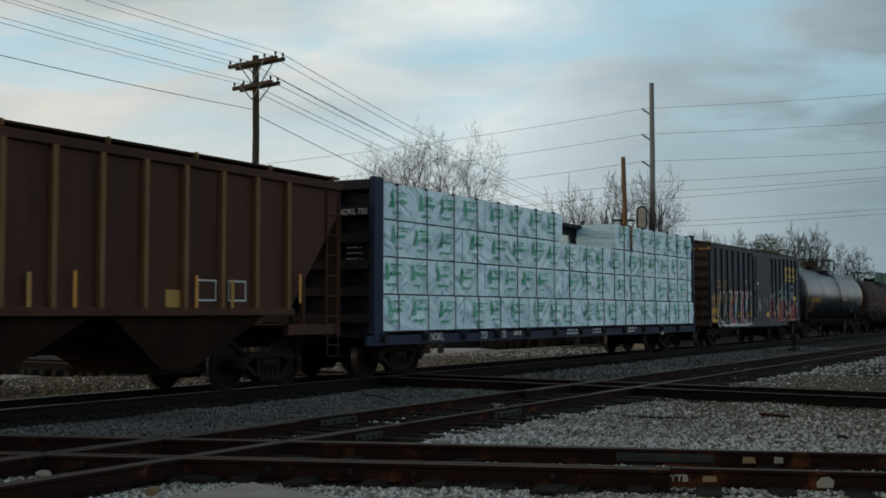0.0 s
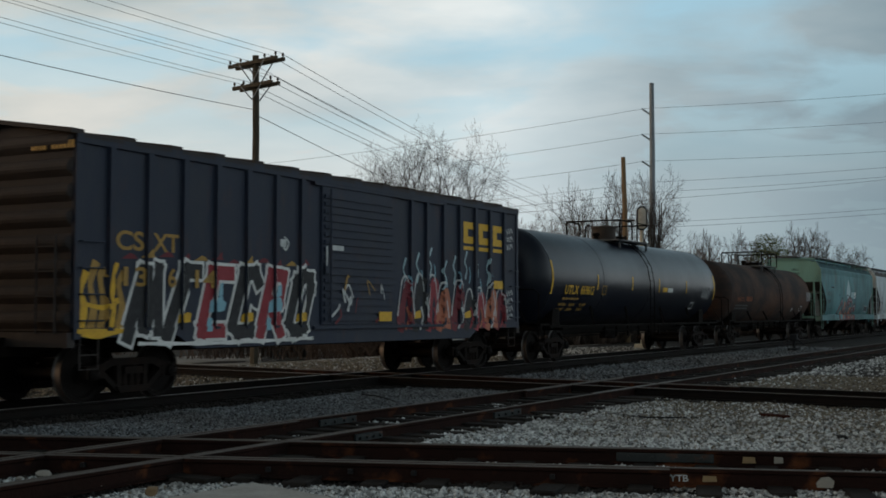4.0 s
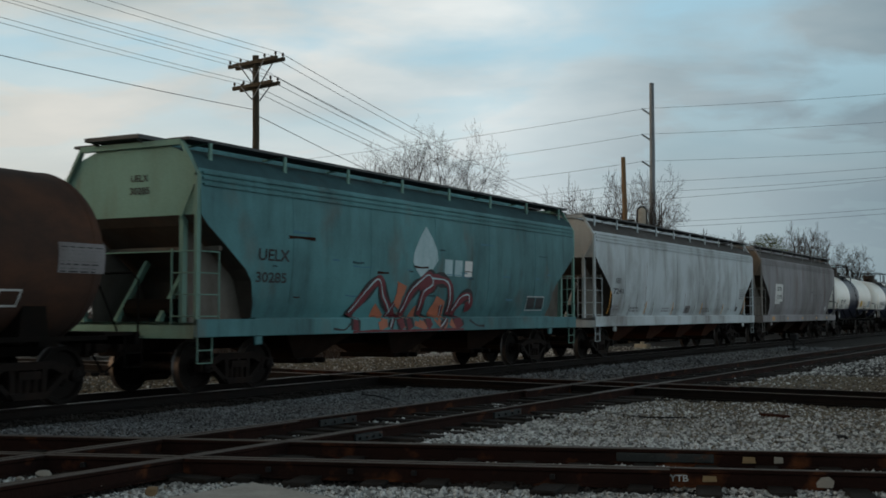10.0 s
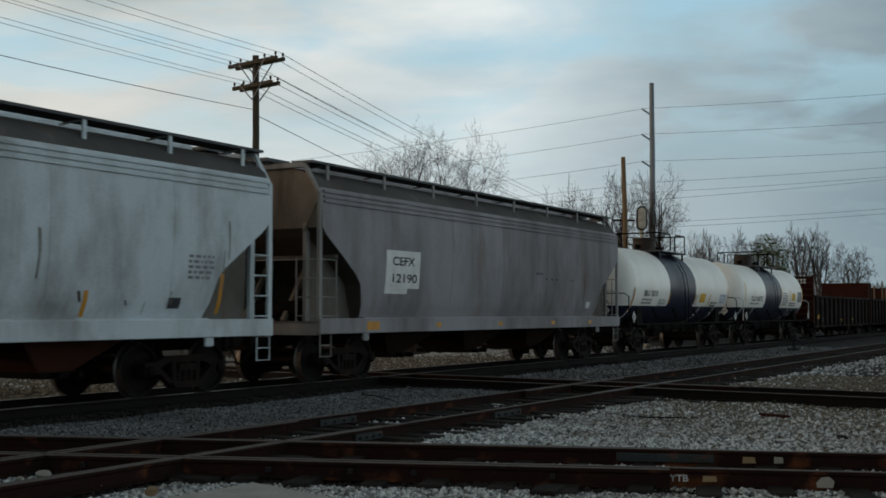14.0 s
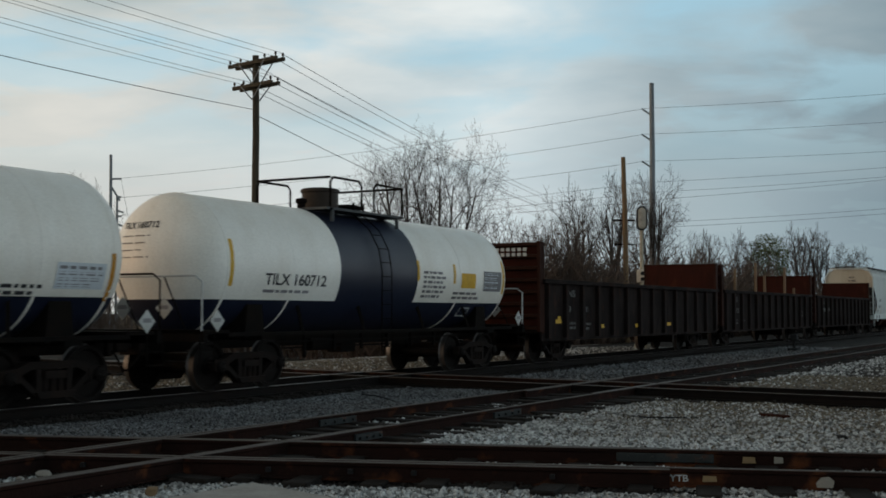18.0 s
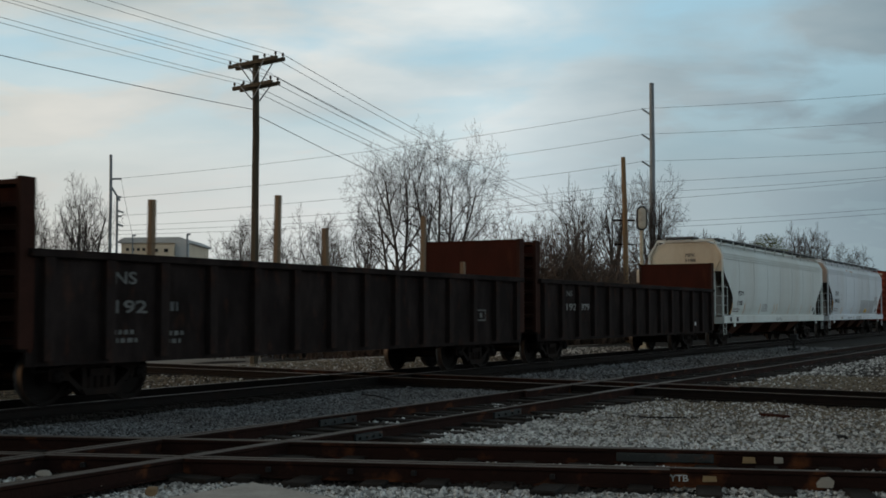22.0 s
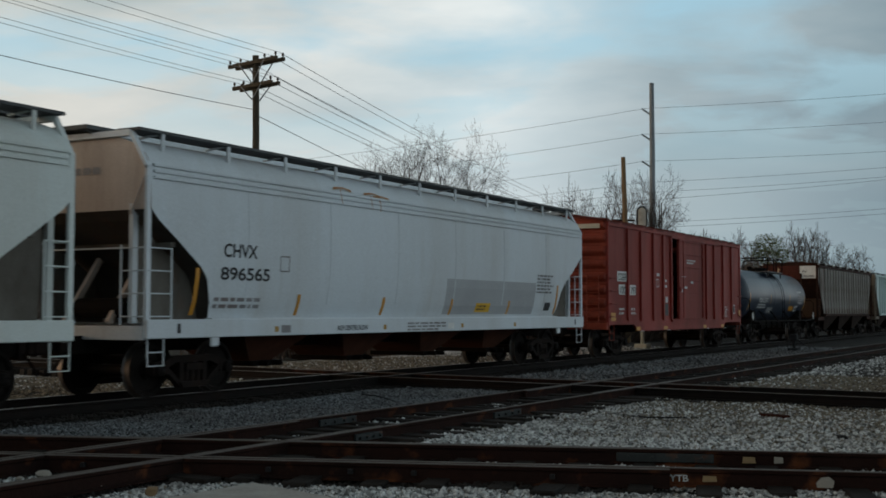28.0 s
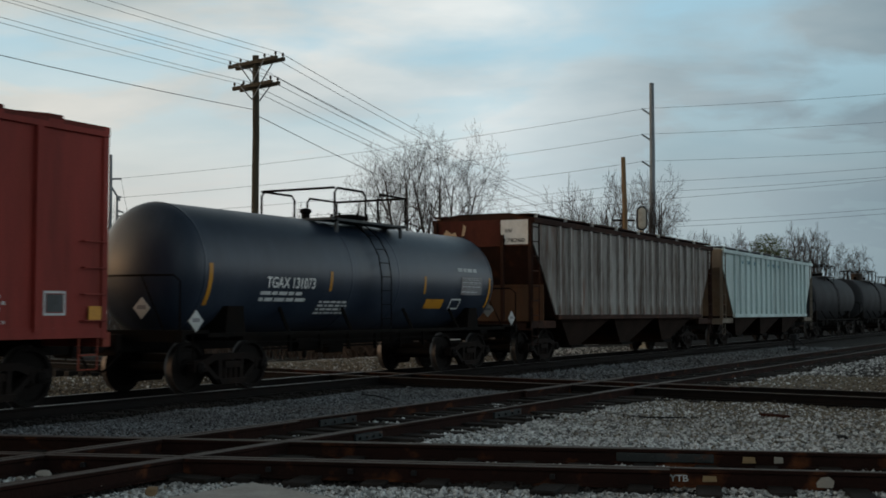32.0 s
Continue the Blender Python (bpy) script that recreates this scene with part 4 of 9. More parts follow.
def ring(r0, r1, zone):
    """Which ballast lies where: grimy by the rails, blue-grey before the main track, earthy and pale on this side."""
    def keep(px, py):
        r = np.hypot(px, py)
        ang = np.degrees(np.arctan2(px, py))
        ok = (r > r0) & (r < r1) & (ang > 37) & (ang < 85)
        a, b, c, d = off_tracks(px, py)
        h = np.abs(np.sin(px * 127.1 + py * 311.7) * 43758.5) % 1.0
        grimy = (a < 1.75) | ((b > 0.7) & (b < 0.95) & (px < 22)) | ((b < 0.7) & (h > 0.45)) | ((c < 1.15) & (py > 6.0)) | ((c < 1.2) & (px < 10.6)) | ((d < 1.0) & (py > 4))
        beyond = (py > 9.5) & (py < 17)
        earthy = h < np.clip((px - 12.5) / 9.0, 0.12, 0.85) * np.clip((9.0 - py) / 3.0, 0.15, 1.0)
        earthy |= (py > 17) & (h < 0.8)
        return ok & (grimy, ~grimy & beyond, ~grimy & ~beyond & earthy, ~grimy & ~beyond & ~earthy)[zone]
    return keep


PALE, EARTHY, BLUE, GRIMY = ("loose pale grey ballast stones between the tracks", "earthy brown ballast stones among the pale ones", "blue-grey ballast stones before the main track", "dark grimy ballast between the rails")
gravel("ballast", PALE, M["stone"], 60000, (5, 14, 0.5, 12), 0.023, 1, ring(7, 13.5, 3))
gravel("ballast", PALE, M["stone"], 60000, (8, 28, 1, 14), 0.029, 2, ring(13.5, 26, 3))
gravel("ballast", PALE, M["stone"], 60000, (18, 60, 2, 45), 0.036, 3, ring(26, 58, 3))
gravel("ballast", EARTHY, M["stonetan"], 12000, (5, 14, 0.5, 12), 0.023, 11, ring(7, 13.5, 2))
gravel("ballast", EARTHY, M["stonetan"], 40000, (8, 32, 1, 12), 0.027, 12, ring(13.5, 32, 2))
gravel("ballast", EARTHY, M["stonetan"], 36000, (8, 40, 17, 34), 0.036, 13, ring(19, 48, 2))
gravel("ballast", BLUE, M["stonegrey"], 46000, (5, 26, 9, 17), 0.026, 21, ring(9, 26, 1))
gravel("ballast", BLUE, M["stonegrey"], 20000, (20, 60, 9, 17), 0.045, 22, ring(26, 58, 1))
gravel("dirty_ballast", GRIMY, M["stonebrown"], 22000, (4, 15, 0.5, 16), 0.024, 4, ring(6.5, 15, 0))
gravel("dirty_ballast", GRIMY, M["stonebrown"], 40000, (8, 40, 1, 26), 0.032, 5, ring(15, 40, 0))


def rock(x, y, z, s, seed, label, material):
    rnd = random.Random(seed)
    bm = bmesh.new()
    bmesh.ops.create_icosphere(bm, subdivisions=2, radius=s)
    for v in bm.verts:
        k = 1 + 0.35 * noise.noise(v.co / s * 1.3 + Vector((seed, 0, 0)))
        v.co = Vector((v.co.x * k * 1.3, v.co.y * k, v.co.z * k * 0.7))
    ob = link_mesh("loose_rock", bm, material)
    ob.matrix_basis = pose(x, y, z, 0, 0, rnd.uniform(0, 360))
    tagged(ob, label, "rock", "loose rocks by the rails")


M["palerock"] = mat("pale_rock", (0.27, 0.25, 0.22), 0.9, 0, (0.25, 0.22, 0.18), 0.5, 9, bump=0.4)
for i, (x, y, z, s) in enumerate(((8.3, 8.95, -0.13, 0.065), (11.62, 6.66, -0.10, 0.035), (12.82, 3.1, -0.12, 0.05), (11.28, 2.34, -0.12, 0.06), (12.5, 8.05, -0.12, 0.05), (10.9, 5.3, -0.13, 0.045), (8.05, 9.0, -0.14, 0.03), (7.9, 8.35, -0.12, 0.06), (8.1, 8.05, -0.14, 0.05))):
    rock(x, y, z, s, i, "pale chalky rock lying against a rail", M["palerock"])


def rail_marks():
    for name, lab, m, (x, y, h), along, w in (("paint_mark", "cream paint mark on a rail's side", "markcream", (10.83, 3.20, -0.095), 0.13, 0.05), ("paint_mark", "faded orange paint mark on a rail's side", "markcream", (12.40, 3.25, -0.096), 0.13, 0.06), ("paint_mark", "pale stain on a rail's side", "palerock", (12.49, 2.97, -0.090), 0.09, 0.06)):
        bm = bmesh.new()
        c = Vector((x, y, 0))
        d = Vector((0.314, -0.949, 0))
        n = Vector((-0.949, -0.314, 0))
        for sgn, off in ((1, 0.0),):
            vs = [c + d * (along * i) + Vector((0, 0, z)) for i, z in ((-0.5, h - w / 2), (0.5, h - w / 2 + 0.006), (0.45, h + w / 2), (-0.45, h + w / 2 + 0.004))]
            fr = [bm.verts.new(v + n * 0.03) for v in vs]
            bk = [bm.verts.new(v - n * 0.004) for v in vs]
            bm.faces.new(fr)
            bm.faces.new(bk[::-1])
            for i in range(4):
                bm.faces.new((fr[i], bk[i], bk[(i + 1) % 4], fr[(i + 1) % 4]))
        tagged(link_mesh(name, bm, M[m]), lab, "paint mark", kind="structure")


M["markcream"] = mat("cream_mark_paint", (0.24, 0.17, 0.09), 0.8, 0, (0.2, 0.13, 0.07), 0.5, 20)


def ground_cable(label, pts, r=0.014):
    bm = bmesh.new()
    pipe(bm, [(x, y, ground_z(x, y) + 0.03 + 0.02 * math.sin(3 * x)) for x, y in pts], r, 5)
    tagged(link_mesh("loose_cable", bm, M["dark"]), label, "cable")


ground_cable("dark loose cable lying across the gravel", [(18.65, 7.45), (18.2, 6.95), (17.8, 6.46), (17.55, 6.1), (17.57, 5.84), (17.9, 5.5), (18.3, 5.25)])
ground_cable("dark loose cable lying across the gravel", [(19.69, 12.67), (19.42, 12.18), (18.92, 11.56), (17.98, 10.73)])


def scrap(x, y, l, w, h, turn, m, label):
    bm = bmesh.new()
    box(bm, -l / 2, l / 2, -w / 2, w / 2, 0, h, 0.012)
    for v in bm.verts:
        v.co += Vector((0.02 * noise.noise(v.co * 9), 0.02 * noise.noise(v.co * 7 + Vector((3, 0, 0))), 0))
    ob = link_mesh("scrap_block", bm, m)
    ob.matrix_basis = pose(x, y, ground_z(x, y) + 0.005, 0, 0, turn)
    tagged(ob, label, "debris", "scraps on the gravel")


scrap(18.66, 4.49, 0.5, 0.14, 0.06, 60, M["rust"], "rusty iron scrap lying on the gravel")
scrap(15.92, 2.98, 0.24, 0.12, 0.05, 20, M["tie"], "dark wood scrap lying on the gravel")
scrap(8.13, 7.43, 0.16, 0.10, 0.08, 35, M["polelight"], "small brown wood block beside the slab")
scrap(10.75, 5.6, 0.6, 0.2, 0.06, 70, M["tie"], "dark broken tie end beside the slab")
scrap(9.9, 4.4, 0.45, 0.22, 0.06, 10, M["tie"], "dark broken tie end beside the slab")
rail_marks()
lettering("chalk_lettering", "YTB", 0.085, M["stencil"], crossing, (21.50, -0.772, -0.125), width=0.17)
for x_, w_, h_, m_ in ((22.80, 0.15, 0.10, "palerock"), (18.35, 0.10, 0.05, "palerock"), (14.9, 0.16, 0.08, "joint"), (16.6, 0.12, 0.08, "joint")):
    bm = bmesh.new()
    prism(bm, [(x_, -0.15), (x_ + w_ * 0.9, -0.15), (x_ + w_, -0.15 + h_ * 0.6), (x_ + w_ * 0.7, -0.15 + h_), (x_ + w_ * 0.25, -0.15 + h_ * 0.9), (x_ - w_ * 0.05, -0.15 + h_ * 0.4)], -0.785, -0.76)
    part("paint_splash", bm, M[m_], crossing)


def slab():
    bm = bmesh.new()
    pts = [(8.84, 6.84), (8.40, 5.6), (7.9, 4.6), (6.2, 5.0), (6.6, 6.7), (7.6, 6.95)]
    a = [bm.verts.new((x, y, -0.28)) for x, y in pts]
    b = [bm.verts.new((x + 0.02 * math.sin(9 * x), y, -0.13 + 0.008 * math.sin(5 * y))) for x, y in pts]
    bm.faces.new(a)
    bm.faces.new(b[::-1])
    for i in range(len(pts)):
        j = (i + 1) % len(pts)
        bm.faces.new((a[i], b[i], b[j], a[j]))
    ob = link_mesh("concrete_slab", bm, M["concrete"])
    tagged(ob, "broken pale concrete slab beside the crossing track", "slab")


slab()
# ---------------- running gear ----------------
WHEEL_R = 0.457
YC = 15.0
LOADS = []      # things that ride on cars: (thing, place)
CARS = []       # (car, place at the start, wheelsets)


def wheel_mesh():
    bm = bmesh.new()
    for s in (-1, 1):
        y = s * 0.752
        prof = [(y + s * 0.07, 0.06), (y + s * 0.075, 0.15), (y + s * 0.03, 0.17), (y + s * 0.015, 0.36), (y + s * 0.075, 0.39), (y + s * 0.07, WHEEL_R - 0.004),
                (y - s * 0.04, WHEEL_R + 0.003), (y - s * 0.062, WHEEL_R + 0.026), (y - s * 0.078, WHEEL_R + 0.012), (y - s * 0.078, 0.38), (y - s * 0.02, 0.36), (y - s * 0.05, 0.14), (y - s * 0.07, 0.08)]
        lathe(bm, prof, "y", 28, mi=[0, 0, 0, 0, 0, 1, 1, 0, 0, 0, 0, 0])
        lathe(bm, [(s * 0.90, 0.09), (s * 1.12, 0.105), (s * 1.14, 0.08), (s * 1.145, 0.0101)], "y", 12)
        for k in range(3):
            t = k * 2.094
            bar(bm, (0.055 * math.cos(t), s * 1.14, 0.055 * math.sin(t)), (0.055 * math.cos(t), s * 1.165, 0.055 * math.sin(t)), 0.016, 6)
    bar(bm, (0, -0.9, 0), (0, 0.9, 0), 0.085, 10)
    me = link_mesh("wheelset", bm, [M["wheel"], M["tread"]], smooth=True)
    d = me.data
    bpy.data.objects.remove(me)
    return d


def bogie_mesh():
    bm = bmesh.new()
    for s in (-1, 1):
        y0, y1 = s * 1.0 - 0.07, s * 1.0 + 0.07
        yy = (min(y0, y1), max(y0, y1))
        # cast side frame: top chord, tension members, columns, pedestals
        prism(bm, [(-0.98, 0.56), (-0.74, 0.60), (-0.5, 0.69), (0.5, 0.69), (0.74, 0.60), (0.98, 0.56), (0.98, 0.47), (0.72, 0.46), (0.45, 0.575), (-0.45, 0.575), (-0.72, 0.46), (-0.98, 0.47)], *yy)
        for q in (-1, 1):
            prism(bm, [(q * 0.80, 0.50), (q * 0.66, 0.50), (q * 0.22, 0.16), (q * 0.36, 0.16)][::q], *yy)
            prism(bm, [(q * 0.36, 0.60), (q * 0.26, 0.60), (q * 0.24, 0.18), (q * 0.34, 0.18)][::q], yy[0] + 0.01, yy[1] - 0.01)
            box(bm, q * 0.98 - 0.06, q * 0.98 + 0.06, yy[0] - 0.01, yy[1] + 0.01, 0.38, 0.58)
            box(bm, q * 0.72 - 0.04, q * 0.72 + 0.04, yy[0] - 0.01, yy[1] + 0.01, 0.38, 0.56)
        prism(bm, [(-0.40, 0.24), (0.40, 0.24), (0.32, 0.14), (-0.32, 0.14)], yy[0] - 0.04, yy[1] + 0.04)
        for k in (-0.15, 0.0, 0.15):
            bar(bm, (k, s * 1.0, 0.24), (k, s * 1.0, 0.45), 0.06, 8)
        box(bm, -0.21, 0.21, s * 1.0 - 0.09, s * 1.0 + 0.09, 0.43, 0.55)
    box(bm, -0.19, 0.19, -0.92, 0.92, 0.45, 0.66, 0.02)
    for q in (-1, 1):
        beam(bm, (q * 0.42, -0.85, 0.36), (q * 0.42, 0.85, 0.36), 0.09, 0.12)
        box(bm, q * 0.46 - 0.05, q * 0.46 + 0.05, -0.84, -0.66, 0.3, 0.5)
        box(bm, q * 0.46 - 0.05, q * 0.46 + 0.05, 0.66, 0.84, 0.3, 0.5)
    bar(bm, (0, 0, 0.62), (0, 0, 0.80), 0.2, 12)
    ob = link_mesh("bogie", bm, M["iron"])
    d = ob.data
    bpy.data.objects.remove(ob)
    return d


WHEEL_ME, BOGIE_ME = wheel_mesh(), bogie_mesh()


def coupler_mesh():
    bm = bmesh.new()
    box(bm, -0.55, 0.05, -0.07, 0.07, 0.80, 0.95, 0.015)
    box(bm, 0.0, 0.22, -0.13, 0.15, 0.74, 1.0, 0.03)
    box(bm, 0.16, 0.30, 0.02, 0.16, 0.75, 0.99, 0.03)
    box(bm, -0.3, -0.16, -0.24, 0.24, 0.68, 1.06, 0.02)
    ob = link_mesh("coupler", bm, M["iron"])
    d = ob.data
    bpy.data.objects.remove(ob)
    return d


COUPLER_ME = coupler_mesh()


def start_car(name, label, x0, half, truck, category, reach, sill_w=0.36):
    """An Empty with trucks, couplers, centre sill, brake gear. half: half the body, reach: half the length over the couplers."""
    car = new(name)
    tagged(car, label, category, "cars of the freight train")
    car.matrix_basis = pose(x0, YC, 0)
    wheels = []
    for q in (-1, 1):
        b = new("bogie", BOGIE_ME)
        b.parent = car
        b.matrix_basis = pose(q * truck, 0, 0)
        for k in (-0.89, 0.89):
            w = new("wheelset", WHEEL_ME)
            w.parent = b
            w.matrix_basis = pose(k, 0, WHEEL_R)
            wheels.append((w, k))
        c = new("coupler", COUPLER_ME)
        c.parent = car
        c.matrix_basis = pose(q * (reach - 0.12), 0, 0, 0, 0, 0 if q > 0 else 180)
        bm = bmesh.new()
        pipe(bm, [(q * (reach - 0.35), -0.28, 0.78), (q * (reach - 0.15), -0.26, 0.55), (q * (reach - 0.02), -0.2, 0.42), (q * (reach + 0.03), -0.1, 0.46)], 0.022, 5)
        part("air_hose", bm, M["under"], car)
    bm = bmesh.new()
    box(bm, -reach + 0.45, reach - 0.45, -sill_w / 2, sill_w / 2, 0.74, 1.04)
    part("centre_sill", bm, M["under"], car)
    CARS.append((car, x0, wheels, half))
    return car


def ladder(bm, x, y, z0, z1, w, along="x", n=6, r=0.016):
    """Two stiles and rungs."""
    d = Vector((w, 0, 0)) if along == "x" else Vector((0, w, 0))
    p = Vector((x, y, 0))
    for q in (0, 1):
        a = p + d * q
        bar(bm, (a.x, a.y, z0), (a.x, a.y, z1), r * 1.3, 5)
    for i in range(n):
        z = z0 + (z1 - z0) * (i + 0.5) / n
        bar(bm, (p.x, p.y, z), (p.x + d.x, p.y + d.y, z), r, 5)


def stirrup(bm, x, y, w=0.38):
    pipe(bm, [(x, y, 1.05), (x, y, 0.56), (x + w, y, 0.56), (x + w, y, 1.05)], 0.015, 5)
    bar(bm, (x, y, 0.78), (x + w, y, 0.78), 0.012, 5)


# ---------------- rounded covered hopper ----------------
def round_hopper(name, label, x0, half, body, sill, end_tint, bays, reach=None, boards=8, top=4.02, post=None, hop=None, roof=None, web=None):
    reach = reach or half + 0.72
    car = start_car(name, label, x0, half, half - 1.75, "freight car", reach)
    post = post or body
    W = 1.58
    # cross-section, half: (y, z)
    prof = [(1.36, 1.32), (1.47, 1.6), (1.54, 2.0), (W, 2.6), (W, 3.1), (1.565, 3.5), (1.54, 3.75), (1.50, 3.9), (1.43, top), (1.22, top + 0.16), (0.85, top + 0.29), (0.4, top + 0.36), (0, top + 0.38)]

    def xe(z):
        if z >= 3.05:
            return half - 0.08
        if z >= 2.1:
            return half - 0.08 - 1.40 * (3.05 - z) / 0.95
        return half - 1.48 - 0.26 * (2.1 - z) / 0.78
    bm = bmesh.new()
    nx = 14
    # finer steps below the shoulder
    fine = []
    for (ya, za), (yb, zb) in zip(prof, prof[1:]):
        k = 3 if zb <= 3.3 else 1
        for i in range(k):
            fine.append((ya + (yb - ya) * i / k, za + (zb - za) * i / k))
    fine.append(prof[-1])
    for s in (-1, 1):
        rows = []
        for y, z in fine:
            e = xe(z)
            rows.append([bm.verts.new((-e + 2 * e * i / nx, s * y, z)) for i in range(nx + 1)])
        for a, b in zip(rows, rows[1:]):
            for i in range(nx):
                bm.faces.new((a[i], a[i + 1], b[i + 1], b[i]))
    bmesh.ops.remove_doubles(bm, verts=bm.verts, dist=0.0005)
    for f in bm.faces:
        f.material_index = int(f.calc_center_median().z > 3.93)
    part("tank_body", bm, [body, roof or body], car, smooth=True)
    # ends: upper panel, slope sheet and the plates that carry it
    for q in (-1, 1):
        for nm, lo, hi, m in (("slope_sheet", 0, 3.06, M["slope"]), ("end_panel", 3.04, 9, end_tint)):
            bm = bmesh.new()
            prev = None
            for y, z in fine:
                if not lo <= z <= hi + 0.12:
                    continue
                e = xe(z) * q
                cur = (bm.verts.new((e, -y, z)), bm.verts.new((e, y, z)) if y > 0.001 else None)
                if prev:
                    if cur[1] is None:
                        bm.faces.new((prev[0], prev[1], cur[0]))
                    else:
                        bm.faces.new((prev[0], prev[1], cur[1], cur[0]))
                prev = cur
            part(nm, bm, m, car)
        for y in (-1.12, 1.12):
            bm = bmesh.new()
            prism(bm, [(q * (half - 0.30), 1.25), (q * (half - 1.76), 1.25), (q * (half - 1.55), 2.02), (q * (half - 0.22), 2.92), (q * (half - 0.22), 2.2)], y - 0.012, y + 0.012)
            part("shear_plate", bm, web or M["web"], car)
        bm = bmesh.new()
        beam(bm, (q * (half - 0.72), -1.48, 2.55), (q * (half - 0.72), 1.48, 2.55), 0.10, 0.08)
        part("slope_stiffener", bm, web or M["web"], car)
    # pressed ribs under the roof
    for z in (3.60, 3.70, 3.80):
        y = 1.575 - max(0, z - 3.5) * 0.13 + 0.028
        for s in (-1, 1):
            bm = bmesh.new()
            prism_pts = [(-half + 0.15, z), (half - 0.15, z), (half - 0.15, z + 0.045), (-half + 0.15, z + 0.045)]
            prism(bm, prism_pts, s * y, s * (y - 0.05))
            part("rib", bm, body, car)
    # vertical weld seams
    n = max(4, int(half * 2 / 2.4))
    for i in range(1, n):
        x = -half + 2 * half * i / n
        bm = bmesh.new()
        run_up = [(y, z) for y, z in prof[1:7] if abs(x) < xe(z) - 0.1]
        rows = [[bm.verts.new((x + dx, -y - dy, z)) for dx, dy in ((-0.03, -0.01), (-0.02, 0.006), (0.02, 0.006), (0.03, -0.01))] for y, z in run_up]
        for a, b in zip(rows, rows[1:]):
            for k in range(3):
                bm.faces.new((a[k], a[k + 1], b[k + 1], b[k]))
        part("weld_seam", bm, body, car)
    # side sills and bolster webs
    for s in (-1, 1):
        bm = bmesh.new()
        box(bm, -half, half, *sorted((s * 1.50, s * 1.60)), 1.0, 1.31, 0.012)
        box(bm, -half + 1.7, half - 1.7, *sorted((s * 1.34, s * 1.5)), 1.27, 1.33)
        part("side_sill", bm, sill, car)
    for q in (-1, 1):
        bm = bmesh.new()
        box(bm, *sorted((q * (half - 0.10), q * half)), -1.5, 1.5, 0.98, 1.25)
        box(bm, *sorted((q * (half - 1.2), q * half)), -1.5, 1.5, 1.21, 1.25)
        part("end_sill", bm, post, car)
        # corner posts and roof rim, of flat bar bent over the shoulder
        xr = q * (half - 0.05)
        for s in (-1, 1):
            bm = bmesh.new()
            beam(bm, (xr, s * 1.53, 1.2), (xr, s * 1.53, 3.80), 0.10, 0.06, up=(0, 1, 0))
            beam(bm, (xr, s * 1.535, 3.76), (xr, s * 1.16, top + 0.36), 0.10, 0.06, up=(0, 1, 0))
            part("corner_post", bm, post, car)
            # rungs wrap the corner: along the side and across the end, to a short stile each
            bm = bmesh.new()
            xs = q * (half - 0.58)
            bar(bm, (xs, s * 1.57, 1.28), (xs, s * 1.57, 2.48), 0.016, 6)
            for k in range(4):
                z = 1.36 + 0.37 * k
                bar(bm, (xr, s * 1.57, z), (xs, s * 1.57, z), 0.012, 6)
            part("side_ladder", bm, post, car)
            bm = bmesh.new()
            xo = q * (half + 0.01)
            bar(bm, (xo, s * 1.02, 1.22), (xo, s * 1.02, 2.52), 0.017, 6)
            for k in range(4):
                z = 1.36 + 0.37 * k
                bar(bm, (xo, s * 1.52, z), (xo, s * 1.02, z), 0.012, 6)
            part("end_ladder", bm, post, car)
            bm = bmesh.new()
            stirrup(bm, q * (half - 0.24) - 0.19, s * 1.55)
            part("stirrup_step", bm, post, car)
            # struts under the slope sheet, and the brace across the end panel
            bm = bmesh.new()
            beam(bm, (q * (half - 0.12), s * 1.16, 1.25), (q * (half - 0.12), s * 1.16, 3.2), 0.12, 0.08)
            part("end_strut", bm, post, car)
            bm = bmesh.new()
            beam(bm, (q * (half - 0.25), s * 0.5, 1.25), (q * (half - 1.05), s * 0.5, 2.35), 0.08, 0.10)
            part("slope_strut", bm, end_tint, car)
            bm = bmesh.new()
            bar(bm, (q * (half - 0.04), s * 1.46, 3.62), (q * (half - 0.04), s * 1.16, 3.02), 0.022, 6)
            part("panel_brace", bm, end_tint, car)
            # jacking pad under the sill
            bm = bmesh.new()
            box(bm, *sorted((q * (half - 1.62), q * (half - 1.84))), *sorted((s * 1.5, s * 1.56)), 0.84, 1.02, 0.02)
            part("jacking_pad", bm, sill, car)
        bm = bmesh.new()
        beam(bm, (xr, -1.17, top + 0.34), (xr, 1.17, top + 0.34), 0.12, 0.10)
        part("end_rim", bm, post, car)
        bm = bmesh.new()
        pipe(bm, [(q * (half + 0.01), -1.02, 2.47), (q * (half + 0.01), 0.9, 2.47)], 0.014, 6)
        part("grab_rail", bm, post, car)
        if q < 0:
            bm = bmesh.new()
            bar(bm, (-half + 0.5, -0.75, 1.5), (-half + 0.5, 0.4, 1.5), 0.17, 12)
            part("air_cylinder", bm, M["under"], car)
